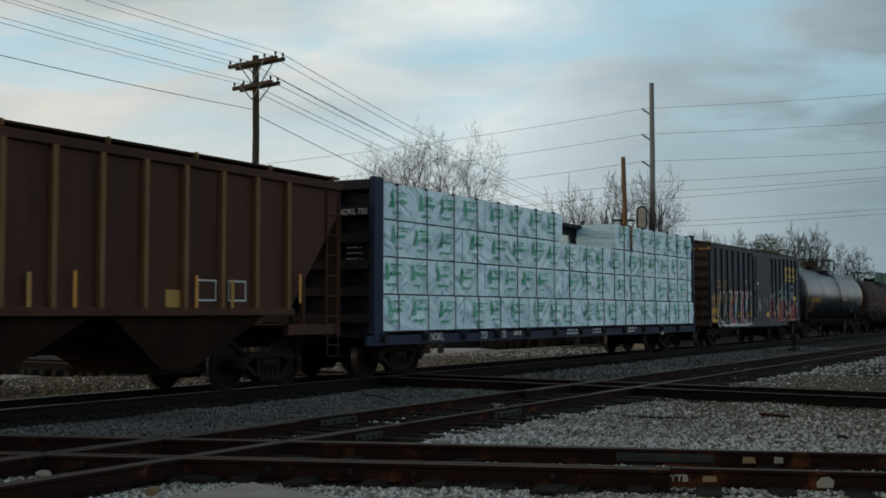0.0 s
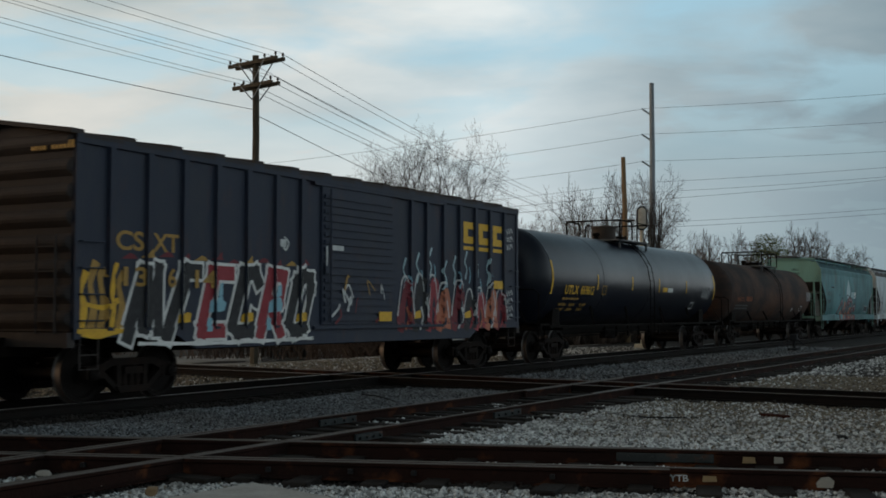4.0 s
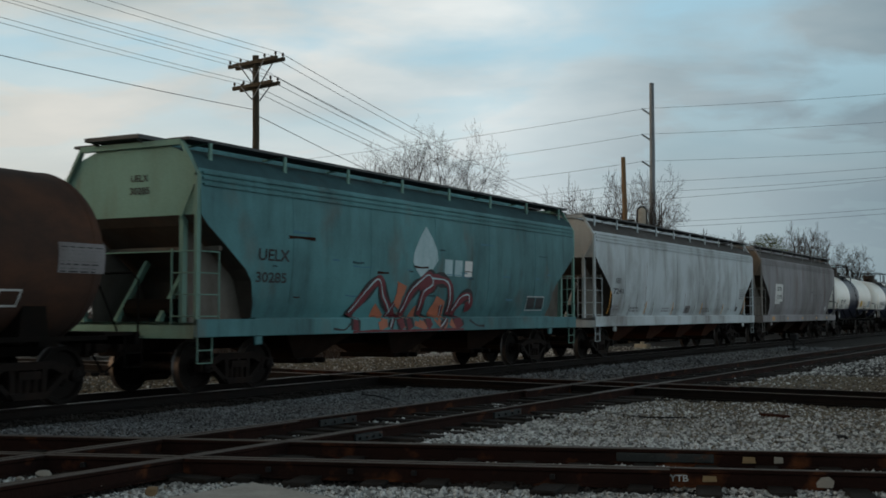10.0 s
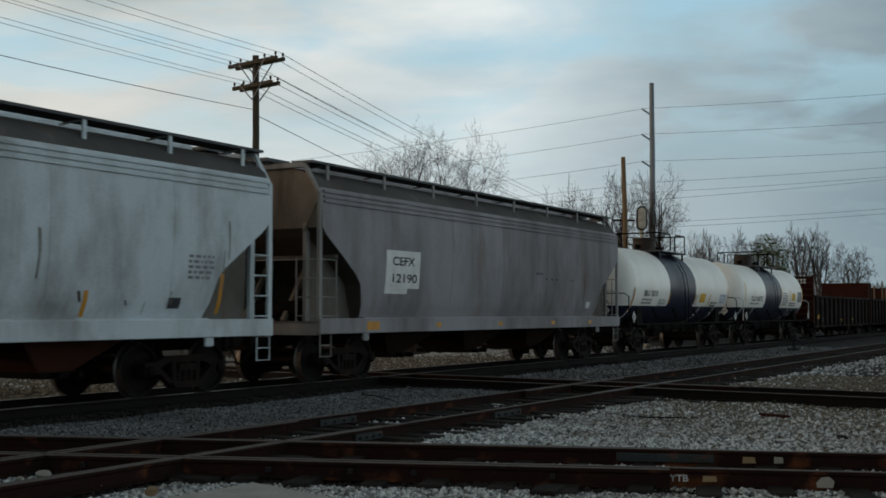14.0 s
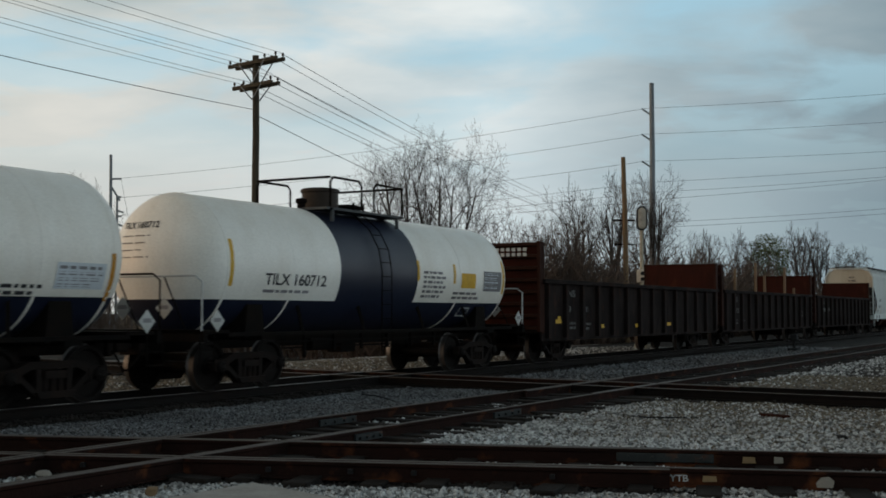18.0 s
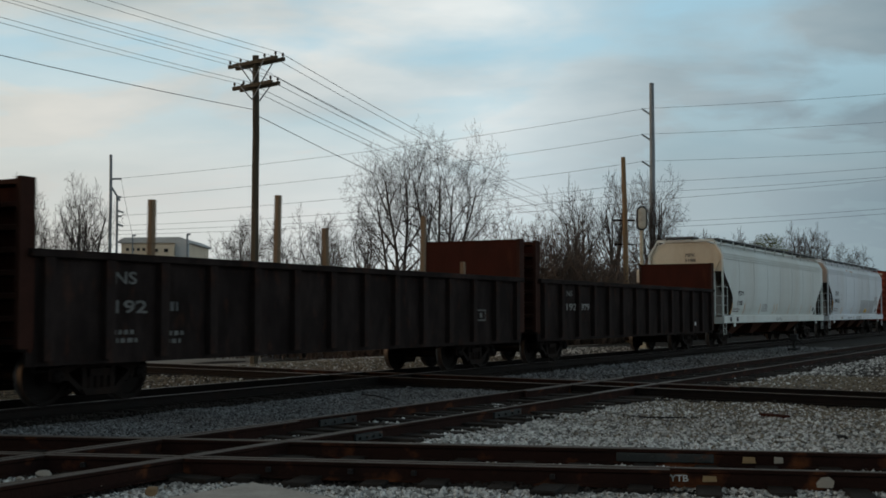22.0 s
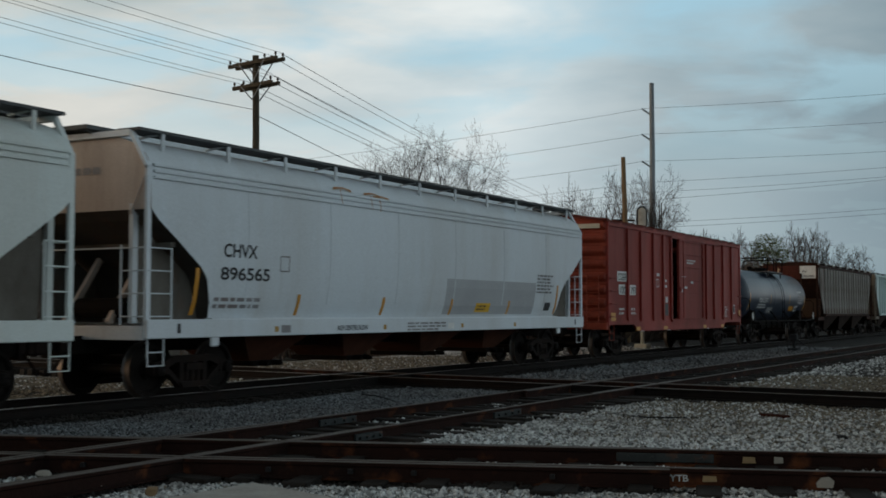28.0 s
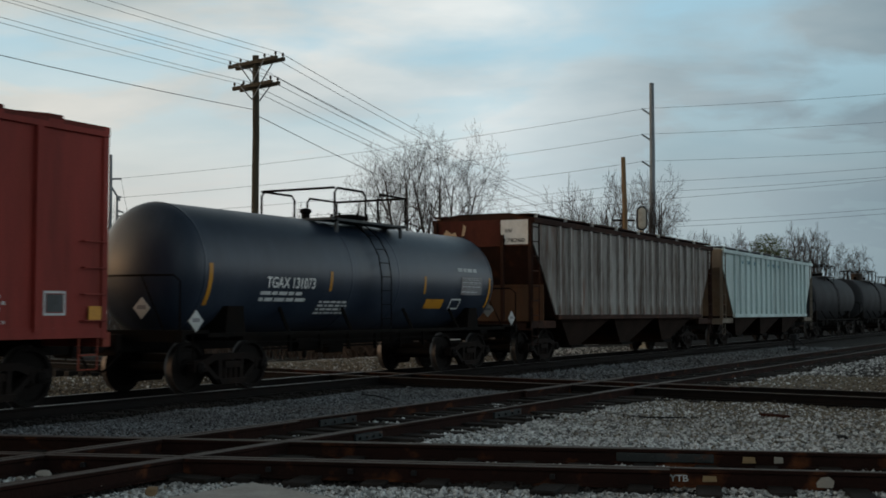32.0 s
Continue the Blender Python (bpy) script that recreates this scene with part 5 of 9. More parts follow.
    # running boards on brackets
    for s in (-1, 1):
        bm = bmesh.new()
        box(bm, -half + 0.02, half - 0.02, *sorted((s * 0.86, s * 1.36)), top + 0.37, top + 0.42)
        part("running_board", bm, M["grate"], car)
        first = None
        for i in range(boards):
            x = -half + 0.6 + (2 * half - 1.2) * i / (boards - 1)
            if first is None:
                bm = bmesh.new()
                box(bm, -0.0375, 0.0375, *sorted((s * 1.31, s * 1.345)), top + 0.02, top + 0.372)
                beam(bm, (0, s * 1.21, top + 0.37), (0, s * 0.8, top + 0.33), 0.05, 0.03)
                first = part("board_bracket", bm, post, car)
                first.matrix_basis = pose(x, 0, 0)
            else:
                again(first, car, pose(x, 0, 0))
    for q in (-1, 1):
        bm = bmesh.new()
        box(bm, *sorted((q * (half + 0.22), q * (half - 0.55))), -0.42, 0.86, top + 0.43, top + 0.50)
        for y in (-0.3, 0.75):
            beam(bm, (q * (half - 0.05), y, top + 0.37), (q * (half + 0.18), y, top + 0.45), 0.05, 0.04)
        part("end_walkway", bm, M["grate"], car)
    bm = bmesh.new()
    box(bm, -half + 0.8, half - 0.8, -0.35, 0.35, top + 0.36, top + 0.50, 0.04)
    part("trough_hatch", bm, body, car)
    # outlet gates
    hop = hop or M["hopunder"]
    span = 2 * (half - 2.6)
    for i in range(bays):
        c = -half + 2.6 + span * (i + 0.5) / bays
        w = span / bays * 0.46
        bm = bmesh.new()
        vs = [bm.verts.new(p) for p in ((c - w, -1.3, 1.32), (c + w, -1.3, 1.32), (c + w, 1.3, 1.32), (c - w, 1.3, 1.32), (c - 0.35, -0.6, 0.5), (c + 0.35, -0.6, 0.5), (c + 0.35, 0.6, 0.5), (c - 0.35, 0.6, 0.5))]
        for f in ((0, 1, 5, 4), (1, 2, 6, 5), (2, 3, 7, 6), (3, 0, 4, 7), (7, 6, 5, 4)):
            bm.faces.new([vs[k] for k in f])
        h = part("outlet_hopper", bm, hop, car)
        bm = bmesh.new()
        box(bm, c - 0.45, c + 0.45, -0.75, 0.75, 0.40, 0.5)
        bar(bm, (c - 0.2, -0.95, 0.45), (c - 0.2, -0.7, 0.45), 0.05, 8)
        bar(bm, (c + 0.2, -0.95, 0.45), (c + 0.2, -0.7, 0.45), 0.05, 8)
        part("outlet_gate", bm, M["under"], h)
    return car


# ---------------- ribbed covered hopper ----------------
def ribbed_hopper(name, label, x0, half, body, ribmat, endmat, posts, reach=None, z0=1.28, z1=3.98, deep=0.09, roof=None, chord=None):
    reach = reach or half + 0.72
    car = start_car(name, label, x0, half, half - 1.75, "freight car", reach)
    Y = 1.50
    # side sheets with the slanted end cut
    for s in (-1, 1):
        bm = bmesh.new()
        cut = 1.75
        zc = 3.15
        pts = [(-half + cut, z0), (half - cut, z0), (half - 0.75, zc - 0.55), (half - 0.12, zc + 0.2), (half - 0.12, z1), (-half + 0.12, z1), (-half + 0.12, zc + 0.2), (-half + 0.75, zc - 0.55)]
        prism(bm, pts, s * Y, s * (Y - 0.03))
        part("side_sheet", bm, body, car)
        bm = bmesh.new()
        box(bm, -half + 0.05, half - 0.05, *sorted((s * (Y - 0.02), s * (Y + deep))), z1 - 0.10, z1 + 0.05, 0.01)
        part("top_chord", bm, chord or ribmat, car)
        bm = bmesh.new()
        box(bm, -half + cut - 0.1, half - cut + 0.1, *sorted((s * (Y - 0.02), s * (Y + deep))), z0 - 0.05, z0 + 0.09, 0.01)
        part("side_sill", bm, chord or ribmat, car)
        first = None
        for i in range(posts):
            x = -half + cut + 0.08 + (2 * (half - cut) - 0.16) * i / (posts - 1)
            if first is None:
                bm = bmesh.new()
                prism_v = [(-0.05, z0 + 0.05), (0.05, z0 + 0.05), (0.05, z1 - 0.08), (-0.05, z1 - 0.08)]
                prism(bm, prism_v, s * (Y + deep), s * (Y + 0.0))
                first = part("side_post", bm, ribmat, car)
                first.matrix_basis = pose(x, 0, 0)
            else:
                again(first, car, pose(x, 0, 0))
    # end: upper plate, slope sheet, roof
    for q in (-1, 1):
        bm = bmesh.new()
        a = [(q * (half - 0.12), z1 + 0.05), (q * (half - 0.12), 3.25), (q * (half - 1.72), z0)]
        for (xa, za), (xb, zb) in zip(a, a[1:]):
            bm.faces.new([bm.verts.new(p) for p in ((xa, -Y + 0.02, za), (xa, Y - 0.02, za), (xb, Y - 0.02, zb), (xb, -Y + 0.02, zb))])
        part("slope_sheet", bm, endmat, car)
        for s in (-1, 1):
            bm = bmesh.new()
            beam(bm, (q * (half - 0.06), s * 1.46, 1.0), (q * (half - 0.06), s * 1.46, z1), 0.11, 0.09)
            beam(bm, (q * (half - 0.06), s * 0.62, 1.0), (q * (half - 0.06), s * 0.62, z1 - 0.4), 0.09, 0.09)
            part("end_post", bm, endmat, car)
            bm = bmesh.new()
            ladder(bm, q * (half - 0.05) - (0.45 if q > 0 else 0), s * 1.52, 1.15, z1, 0.45, "x", 7)
            part("side_ladder", bm, endmat, car)
            bm = bmesh.new()
            stirrup(bm, q * (half - 0.25) - 0.19, s * 1.5)
            part("stirrup_step", bm, endmat, car)
        bm = bmesh.new()
        box(bm, *sorted((q * (half - 0.12), q * half)), -1.5, 1.5, 0.95, 1.2)
        box(bm, *sorted((q * (half - 1.7), q * half)), -1.48, -1.35, 1.0, 1.2)
        box(bm, *sorted((q * (half - 1.7), q * half)), 1.35, 1.48, 1.0, 1.2)
        box(bm, *sorted((q * (half - 1.3), q * half)), -1.3, 1.3, 1.14, 1.18)
        part("end_sill", bm, endmat, car)
    bm = bmesh.new()
    a = half - 0.12
    rows = [[bm.verts.new((x, y, z)) for x in (-a, a)] for y, z in ((-Y - 0.02, z1 + 0.05), (-0.8, z1 + 0.2), (0.8, z1 + 0.2), (Y + 0.02, z1 + 0.05))]
    for u, v in zip(rows, rows[1:]):
        bm.faces.new((u[0], u[1], v[1], v[0]))
    for k in (0, 1):
        bm.faces.new([r[k] for r in rows])
    part("roof", bm, roof or body, car)
    bm = bmesh.new()
    box(bm, -half + 0.02, half - 0.02, -1.5, -1.05, z1 + 0.12, z1 + 0.16)
    part("running_board", bm, roof or M["grate"], car)
    bm = bmesh.new()
    box(bm, -half + 0.02, half - 0.02, 1.05, 1.5, z1 + 0.12, z1 + 0.16)
    part("running_board", bm, roof or M["grate"], car)
    first = None
    for i in range(9):
        x = -half + 0.3 + (2 * half - 0.6) * i / 8
        for y in (-1.51, 1.51):
            if first is None:
                bm = bmesh.new()
                beam(bm, (0, 0, z1 + 0.03), (0, 0, z1 + 0.17), 0.03, 0.10)
                first = part("board_bracket", bm, ribmat, car)
                first.matrix_basis = pose(x, y, 0)
            else:
                again(first, car, pose(x, y, 0))
    for i in range(5):
        x = (i - 2) * half * 0.38
        bm = bmesh.new()
        box(bm, x - 0.5, x + 0.5, -0.45, 0.45, z1 + 0.2, z1 + 0.30, 0.03)
        part("roof_hatch", bm, roof or body, car)
    for i in range(3):
        span = 2 * (half - 2.1)
        c = -half + 2.1 + span * (i + 0.5) / 3
        w = span / 6 * 0.95
        bm = bmesh.new()
        vs = [bm.verts.new(p) for p in ((c - w, -1.4, z0), (c + w, -1.4, z0), (c + w, 1.4, z0), (c - w, 1.4, z0), (c - 0.4, -1.0, 0.45), (c + 0.4, -1.0, 0.45), (c + 0.4, 1.0, 0.45), (c - 0.4, 1.0, 0.45))]
        for f in ((0, 1, 5, 4), (1, 2, 6, 5), (2, 3, 7, 6), (3, 0, 4, 7), (7, 6, 5, 4)):
            bm.faces.new([vs[k] for k in f])
        part("outlet_hopper", bm, M["hopunder"], car)
        bm = bmesh.new()
        box(bm, c - 0.5, c + 0.5, -1.1, 1.1, 0.38, 0.46)
        part("outlet_gate", bm, M["under"], car)
    return car


# ---------------- tank car ----------------
def tank_car(name, label, x0, half, R, zc, shell, reach, bands=(), dome=0.0, railing=None, lower=None, cage_shift=0.0, seams=(), rail_mat=None, plate_z=None, hazard=False):
    """bands: (from, to, material) along the shell. lower: material of the shell's underside."""
    car = start_car(name, label, x0, half, reach - 2.35, "tank car", reach)
    rail_mat, rail_top = rail_mat or M["under"], M["under"]
    head = R * 0.5
    cyl = half - head
    cuts = sorted({-cyl, cyl} | {b[0] for b in bands} | {b[1] for b in bands} | set(seams))
    mats = [shell] + [b[2] for b in bands] + ([lower] if lower else [])
    bm = bmesh.new()
    prof, mis = [], []
    for i in range(9):
        t = math.pi / 2 * i / 9
        prof.append((-cyl - head * math.cos(t), max(R * math.sin(t), 0.01)))
    for c in cuts:
        prof.append((c, R))
    for i in range(8, -1, -1):
        t = math.pi / 2 * i / 9
        prof.append((cyl + head * math.cos(t), max(R * math.sin(t), 0.01)))
    for (a, _), (b, _) in zip(prof, prof[1:]):
        mid, k = (a + b) / 2, 0
        for j, bd in enumerate(bands):
            if bd[0] < mid < bd[1]:
                k = j + 1
        mis.append(k)
    lathe(bm, prof, "x", 72, (0, 0, zc), mi=mis)
    if lower:
        bmesh.ops.bisect_plane(bm, geom=bm.verts[:] + bm.edges[:] + bm.faces[:], plane_co=(0, 0, plate_z), plane_no=(0, 0, 1))
        for f in bm.faces:
            if f.calc_center_median().z < plate_z:
                f.material_index = len(mats) - 1
    part("tank_shell", bm, mats, car, smooth=True)
    # weld rings
    for c in (-cyl, *seams, cyl):
        bm = bmesh.new()
        lathe(bm, [(c - 0.03, R), (c - 0.02, R + 0.007), (c + 0.02, R + 0.007), (c + 0.03, R)], "x", 72, (0, 0, zc))
        part("weld_ring", bm, shell, car, smooth=True)
    # saddles, stub sills, end platforms
    for q in (-1, 1):
        bm = bmesh.new()
        tx = q * (reach - 2.35)
        zt = zc - R * 0.62
        prism(bm, [(tx - 0.3, 0.95), (tx + 0.3, 0.95), (tx + 0.22, zt + 0.1), (tx - 0.22, zt + 0.1)], -1.15, 1.15)
        box(bm, tx - 0.18, tx + 0.18, -1.45, 1.45, 0.92, 1.06)
        part("bolster", bm, M["under"], car)
        bm = bmesh.new()
        xe = q * (reach - 0.5)
        box(bm, *sorted((q * (reach - 1.25), xe)), -1.45, 1.45, 1.06, 1.12)
        box(bm, *sorted((xe - q * 0.1, xe)), -1.5, 1.5, 0.92, 1.12)
        part("end_platform", bm, M["under"], car)
        bm = bmesh.new()
        pipe(bm, [(xe, -1.45, 1.1), (xe, -1.45, 1.95), (xe, -1.30, 2.06), (xe, 1.30, 2.06), (xe, 1.45, 1.95), (xe, 1.45, 1.1)], 0.018, 6)
        part("end_handrail", bm, rail_mat, car)
        bm = bmesh.new()
        bar(bm, (xe - q * 0.05, -0.55, 2.05), (xe - q * 0.05, -1.05, 1.12), 0.014, 5)
        part("handrail_brace", bm, M["under"], car)
        # hazard diamonds on the end and beside the platform
        if hazard:
            bm = bmesh.new()
            prism(bm, [(-0.19, 0), (0, -0.19), (0.19, 0), (0, 0.19)], -0.006, 0.006)
            pl = part("hazard_placard", bm, M["paleend"], car, "pale diamond hazard placard")
            pl.matrix_basis = pose(xe + q * 0.02, -0.62, 1.5, 0, 0, 90)
            o = again(pl, car, pose(xe - q * 0.35, -1.5, 1.28))
            for holder in (pl, o):
                bm = bmesh.new()
                prism(bm, [(-0.10, -0.02), (0.10, -0.02), (0.10, 0.05), (-0.10, 0.05)], -0.010, 0.010)
                part("placard_mark", bm, M["greymid"], holder)
        bm = bmesh.new()
        stirrup(bm, xe - q * 0.12 - 0.2, -1.48)
        part("stirrup_step", bm, M["under"], car)
        bm = bmesh.new()
        stirrup(bm, xe - q * 0.12 - 0.2, 1.48)
        part("stirrup_step", bm, M["under"], car)
    # side sills and walkway rail along the shell
    for s in (-1, 1):
        bm = bmesh.new()
        box(bm, -reach + 1.2, reach - 1.2, *sorted((s * 1.40, s * 1.48)), 1.0, 1.07)
        part("side_rail", bm, M["under"], car)
        for k in (-0.55, -0.2, 0.2, 0.55):
            x = k * half
            bm = bmesh.new()
            beam(bm, (x, s * 1.42, 1.04), (x + 0.25, s * R * 0.82, zc - R * 0.55), 0.06, 0.04)
            part("side_strut", bm, M["under"], car)
    # bottom fittings and brake rods
    bm = bmesh.new()
    bar(bm, (0, 0, zc - R), (0, 0, 0.62), 0.16, 12)
    box(bm, -0.3, 0.3, -0.2, 0.2, 0.55, 0.75, 0.03)
    part("bottom_outlet", bm, M["under"], car)
    bm = bmesh.new()
    bar(bm, (-reach + 3.2, -1.0, 0.86), (reach - 3.2, -1.0, 0.86), 0.016, 5)
    bar(bm, (-reach + 3.2, -0.7, 0.72), (reach - 3.2, -0.7, 0.72), 0.016, 5)
    for k in range(6):
        x = -2.8 + k * 1.05
        box(bm, x - 0.03, x + 0.03, -1.02, -0.96, 0.66, 1.02)
    bar(bm, (-2.4, -0.8, 0.78), (-1.7, -0.8, 0.78), 0.13, 10)
    part("brake_rigging", bm, M["under"], car)
    # ladder at the side, bent round the shell
    for s in (-1, 1):
        bm = bmesh.new()
        for dx in (-0.2, 0.2):
            pts = [(cage_shift + dx, s * (R + 0.12), 0.6), (cage_shift + dx, s * (R + 0.12), zc)]
            for t in (20, 40, 60, 75):
                pts.append((cage_shift + dx, s * (R + 0.12) * math.cos(radians(t)), zc + (R + 0.1) * math.sin(radians(t))))
            pipe(bm, pts, 0.014, 5)
        z = 0.7
        while z < zc + R * 0.92:
            t = max(0, (z - zc)) / (R + 0.12)
            y = (R + 0.12) * math.sqrt(max(1 - t * t, 0))
            bar(bm, (cage_shift - 0.2, s * y, z), (cage_shift + 0.2, s * y, z), 0.010, 5)
            z += 0.3
        part("ladder", bm, M["under"], car)
    # top platform with railing and fittings
    zt = zc + R
    L, Wp = 1.45, 0.95
    bm = bmesh.new()
    for s in (-1, 1):
        box(bm, cage_shift - L, cage_shift + L, *sorted((s * 0.45, s * Wp)), zt - 0.06, zt - 0.01)
    for q in (-1, 1):
        box(bm, cage_shift + q * L - 0.12, cage_shift + q * L + 0.12, -Wp, Wp, zt - 0.06, zt - 0.01)
    for q in (-1, 1):
        for s in (-1, 1):
            beam(bm, (cage_shift + q * L * 0.9, s * 0.9, zt - 0.3), (cage_shift + q * L * 0.9, s * 0.9, zt - 0.03), 0.06, 0.06)
    part("top_platform", bm, M["grate"], car)
    hr = 0.62
    for s in (-1, 1):
        y = s * Wp
        bm = bmesh.new()
        pipe(bm, [(cage_shift - L, y, zt), (cage_shift - L, y, zt + hr - 0.1), (cage_shift - L + 0.1, y, zt + hr), (cage_shift - 0.35, y, zt + hr), (cage_shift - 0.25, y, zt + hr - 0.1), (cage_shift - 0.25, y, zt)], 0.026, 6)
        part("railing", bm, rail_top, car)
        bm = bmesh.new()
        pipe(bm, [(cage_shift + 0.25, y, zt), (cage_shift + 0.25, y, zt + hr - 0.1), (cage_shift + 0.35, y, zt + hr), (cage_shift + L, y, zt + hr), (cage_shift + L, y, zt)], 0.026, 6)
        part("railing", bm, rail_top, car)
    for q in (-1, 1):
        bm = bmesh.new()
        pipe(bm, [(cage_shift + q * L, -Wp, zt + hr), (cage_shift + q * L, Wp, zt + hr)], 0.026, 6)
        part("railing", bm, rail_top, car)
    bm = bmesh.new()
    lathe(bm, [(zt - 0.06, 0.34), (zt + 0.12, 0.34), (zt + 0.13, 0.40), (zt + 0.18, 0.40), (zt + 0.22, 0.2), (zt + 0.225, 0.01)], "z", 20, (cage_shift + 0.55, 0, 0))
    for k in range(6):
        t = k * 1.047
        bar(bm, (cage_shift + 0.55 + 0.4 * math.cos(t), 0.4 * math.sin(t), zt + 0.08), (cage_shift + 0.55 + 0.4 * math.cos(t), 0.4 * math.sin(t), zt + 0.24), 0.03, 6)
    part("manway", bm, M["under"], car, smooth=True)
    if dome:
        bm = bmesh.new()
        lathe(bm, [(zt - 0.06, dome), (zt + 0.40, dome), (zt + 0.41, dome + 0.03), (zt + 0.47, dome + 0.03), (zt + 0.50, dome - 0.03), (zt + 0.505, 0.01)], "z", 24, (cage_shift - 0.45, 0, 0))
        part("valve_housing", bm, M["dome"], car, smooth=True)
    bm = bmesh.new()
    lathe(bm, [(zt - 0.06, 0.09), (zt + 0.12, 0.09), (zt + 0.15, 0.13), (zt + 0.22, 0.12), (zt + 0.25, 0.01)], "z", 12, (cage_shift - 1.15, 0, 0))
    part("relief_valve", bm, M["under"], car, smooth=True)
    return car


# ---------------- box car ----------------
def box_car(name, label, x0, half, body, endmat, roofmat, posts, door, doormat, reach=None, z0=0.92, z1=4.12, open_gap=0.0, louvred=False):
    """posts: places of the side posts. door: (from, to) along the car."""
    reach = reach or half + 0.98
    car = start_car(name, label, x0, half, half - 1.75, "boxcar", reach)
    Y = 1.50
    zs = z0 + 0.22
    d0, d1 = door
    for s in (-1, 1):
        # wall sheets either side of the doorway
        for a, b in ((-half, d0), (d1, half)):
            bm = bmesh.new()
            box(bm, a, b, *sorted((s * Y, s * (Y - 0.05))), zs, z1)
            part("side_sheet", bm, body, car)
        bm = bmesh.new()
        # side sill, deeper between the trucks
        pts = [(-half, z0 + 0.12), (-half + 2.3, z0 + 0.12), (-half + 2.75, z0 - 0.1), (half - 2.75, z0 - 0.1), (half - 2.3, z0 + 0.12), (half, z0 + 0.12), (half, zs + 0.05), (-half, zs + 0.05)]
        prism(bm, pts, s * (Y + 0.03), s * (Y - 0.05))
        part("side_sill", bm, body, car)
        bm = bmesh.new()
        box(bm, -half, half, *sorted((s * (Y + 0.05), s * (Y - 0.04))), z1 - 0.14, z1 + 0.02, 0.01)
        part("top_chord", bm, body, car)
        first = None
        for x in posts:
            if first is None:
                bm = bmesh.new()
                prism(bm, [(-0.06, zs), (0.06, zs), (0.06, z1 - 0.13), (-0.06, z1 - 0.13)], s * (Y + 0.07), s * Y)
                first = part("side_post", bm, body, car)
                first.matrix_basis = pose(x, 0, 0)
            else:
                again(first, car, pose(x, 0, 0))
        for x in (-half + 0.06, half - 0.06):
            bm = bmesh.new()
            box(bm, x - 0.06, x + 0.06, *sorted((s * (Y + 0.035), s * (Y - 0.04))), z0 + 0.1, z1, 0.008)
            part("corner_post", bm, body, car)
        # door
        bm = bmesh.new()
        a, b = d0 + open_gap, d1 + open_gap * 0.0
        box(bm, a, b, *sorted((s * (Y + 0.05), s * (Y - 0.01))), zs + 0.04, z1 - 0.16, 0.01)
        louvres = []
        if louvred:
            n = 17
            for i in range(n):
                z = zs + 0.12 + (z1 - zs - 0.4) * i / n
                prism_z = [(a + 0.06, z), (b - 0.06, z), (b - 0.06, z + 0.08), (a + 0.06, z + 0.08)]
                lv = bmesh.new()
                prism(lv, prism_z, s * (Y + 0.085), s * (Y + 0.05))
                louvres.append(lv)
        else:
            for i in range(7):
                z = zs + 0.06 + (z1 - zs - 0.32) * i / 6
                lv = bmesh.new()
                box(lv, a + 0.02, b - 0.02, *sorted((s * (Y + 0.085), s * (Y + 0.045))), z, z + 0.045)
                louvres.append(lv)
            for x in (a + 0.03, b - 0.03):
                lv = bmesh.new()
                box(lv, x - 0.03, x + 0.03, *sorted((s * (Y + 0.08), s * (Y + 0.045))), zs + 0.04, z1 - 0.18)
                louvres.append(lv)
        dr = part("door", bm, doormat, car)
        for lv in louvres:
            part("louvre" if louvred else "door_rib", lv, doormat, dr)
        bm = bmesh.new()
        for k in (0.12, 0.88) if not louvred else (0.08,):
            x = a + (b - a) * k
            bar(bm, (x, s * (Y + 0.12), zs + 0.1), (x, s * (Y + 0.12), z1 - 0.25), 0.02, 6)
        box(bm, a + 0.02, a + 0.16, *sorted((s * (Y + 0.08), s * (Y + 0.13))), 2.2, 2.34)
        part("lock_rod", bm, doormat, dr)
        bm = bmesh.new()
        box(bm, d0 - 0.3, min(d1 + 2.2, half - 0.3), *sorted((s * (Y + 0.02), s * (Y + 0.10))), zs - 0.04, zs + 0.02)
        part("door_track", bm, body, car)
        bm = bmesh.new()
        box(bm, d0 - 0.3, min(d1 + 2.2, half - 0.3), *sorted((s * (Y + 0.02), s * (Y + 0.08))), z1 - 0.2, z1 - 0.14)
        part("door_track", bm, body, car)
    bm = bmesh.new()
    box(bm, -half + 0.02, half - 0.02, -Y + 0.06, Y - 0.06, zs - 0.08, zs)
    part("floor", bm, M["under"], car)
    # corrugated ends
    for q in (-1, 1):
        bm = bmesh.new()
        n = 8
        xs = q * (half - 0.04)
        prev = None
        for i in range(n * 8 + 1):
            z = z0 + 0.15 + (z1 + 0.04 - z0 - 0.15) * i / (n * 8)
            ph = (i % 8) / 8
            off = 0.0 if ph < 0.3 else 0.11 * math.sin((ph - 0.3) / 0.7 * math.pi) ** 0.7
            cur = [bm.verts.new((xs + q * off, y, z)) for y in (-Y + 0.1, Y - 0.1)] + [bm.verts.new((xs, -Y + 0.01, z)), bm.verts.new((xs, Y - 0.01, z))]
            if prev:
                bm.faces.new((prev[0], prev[1], cur[1], cur[0]))
                bm.faces.new((prev[2], prev[0], cur[0], cur[2]))
                bm.faces.new((prev[1], prev[3], cur[3], cur[1]))
            prev = cur
        vs = [bm.verts.new(p) for p in ((xs, -Y, z1 + 0.03), (xs, 0, z1 + 0.26), (xs, Y, z1 + 0.03))]
        bm.faces.new(vs)
        part("corrugated_end", bm, endmat, car)
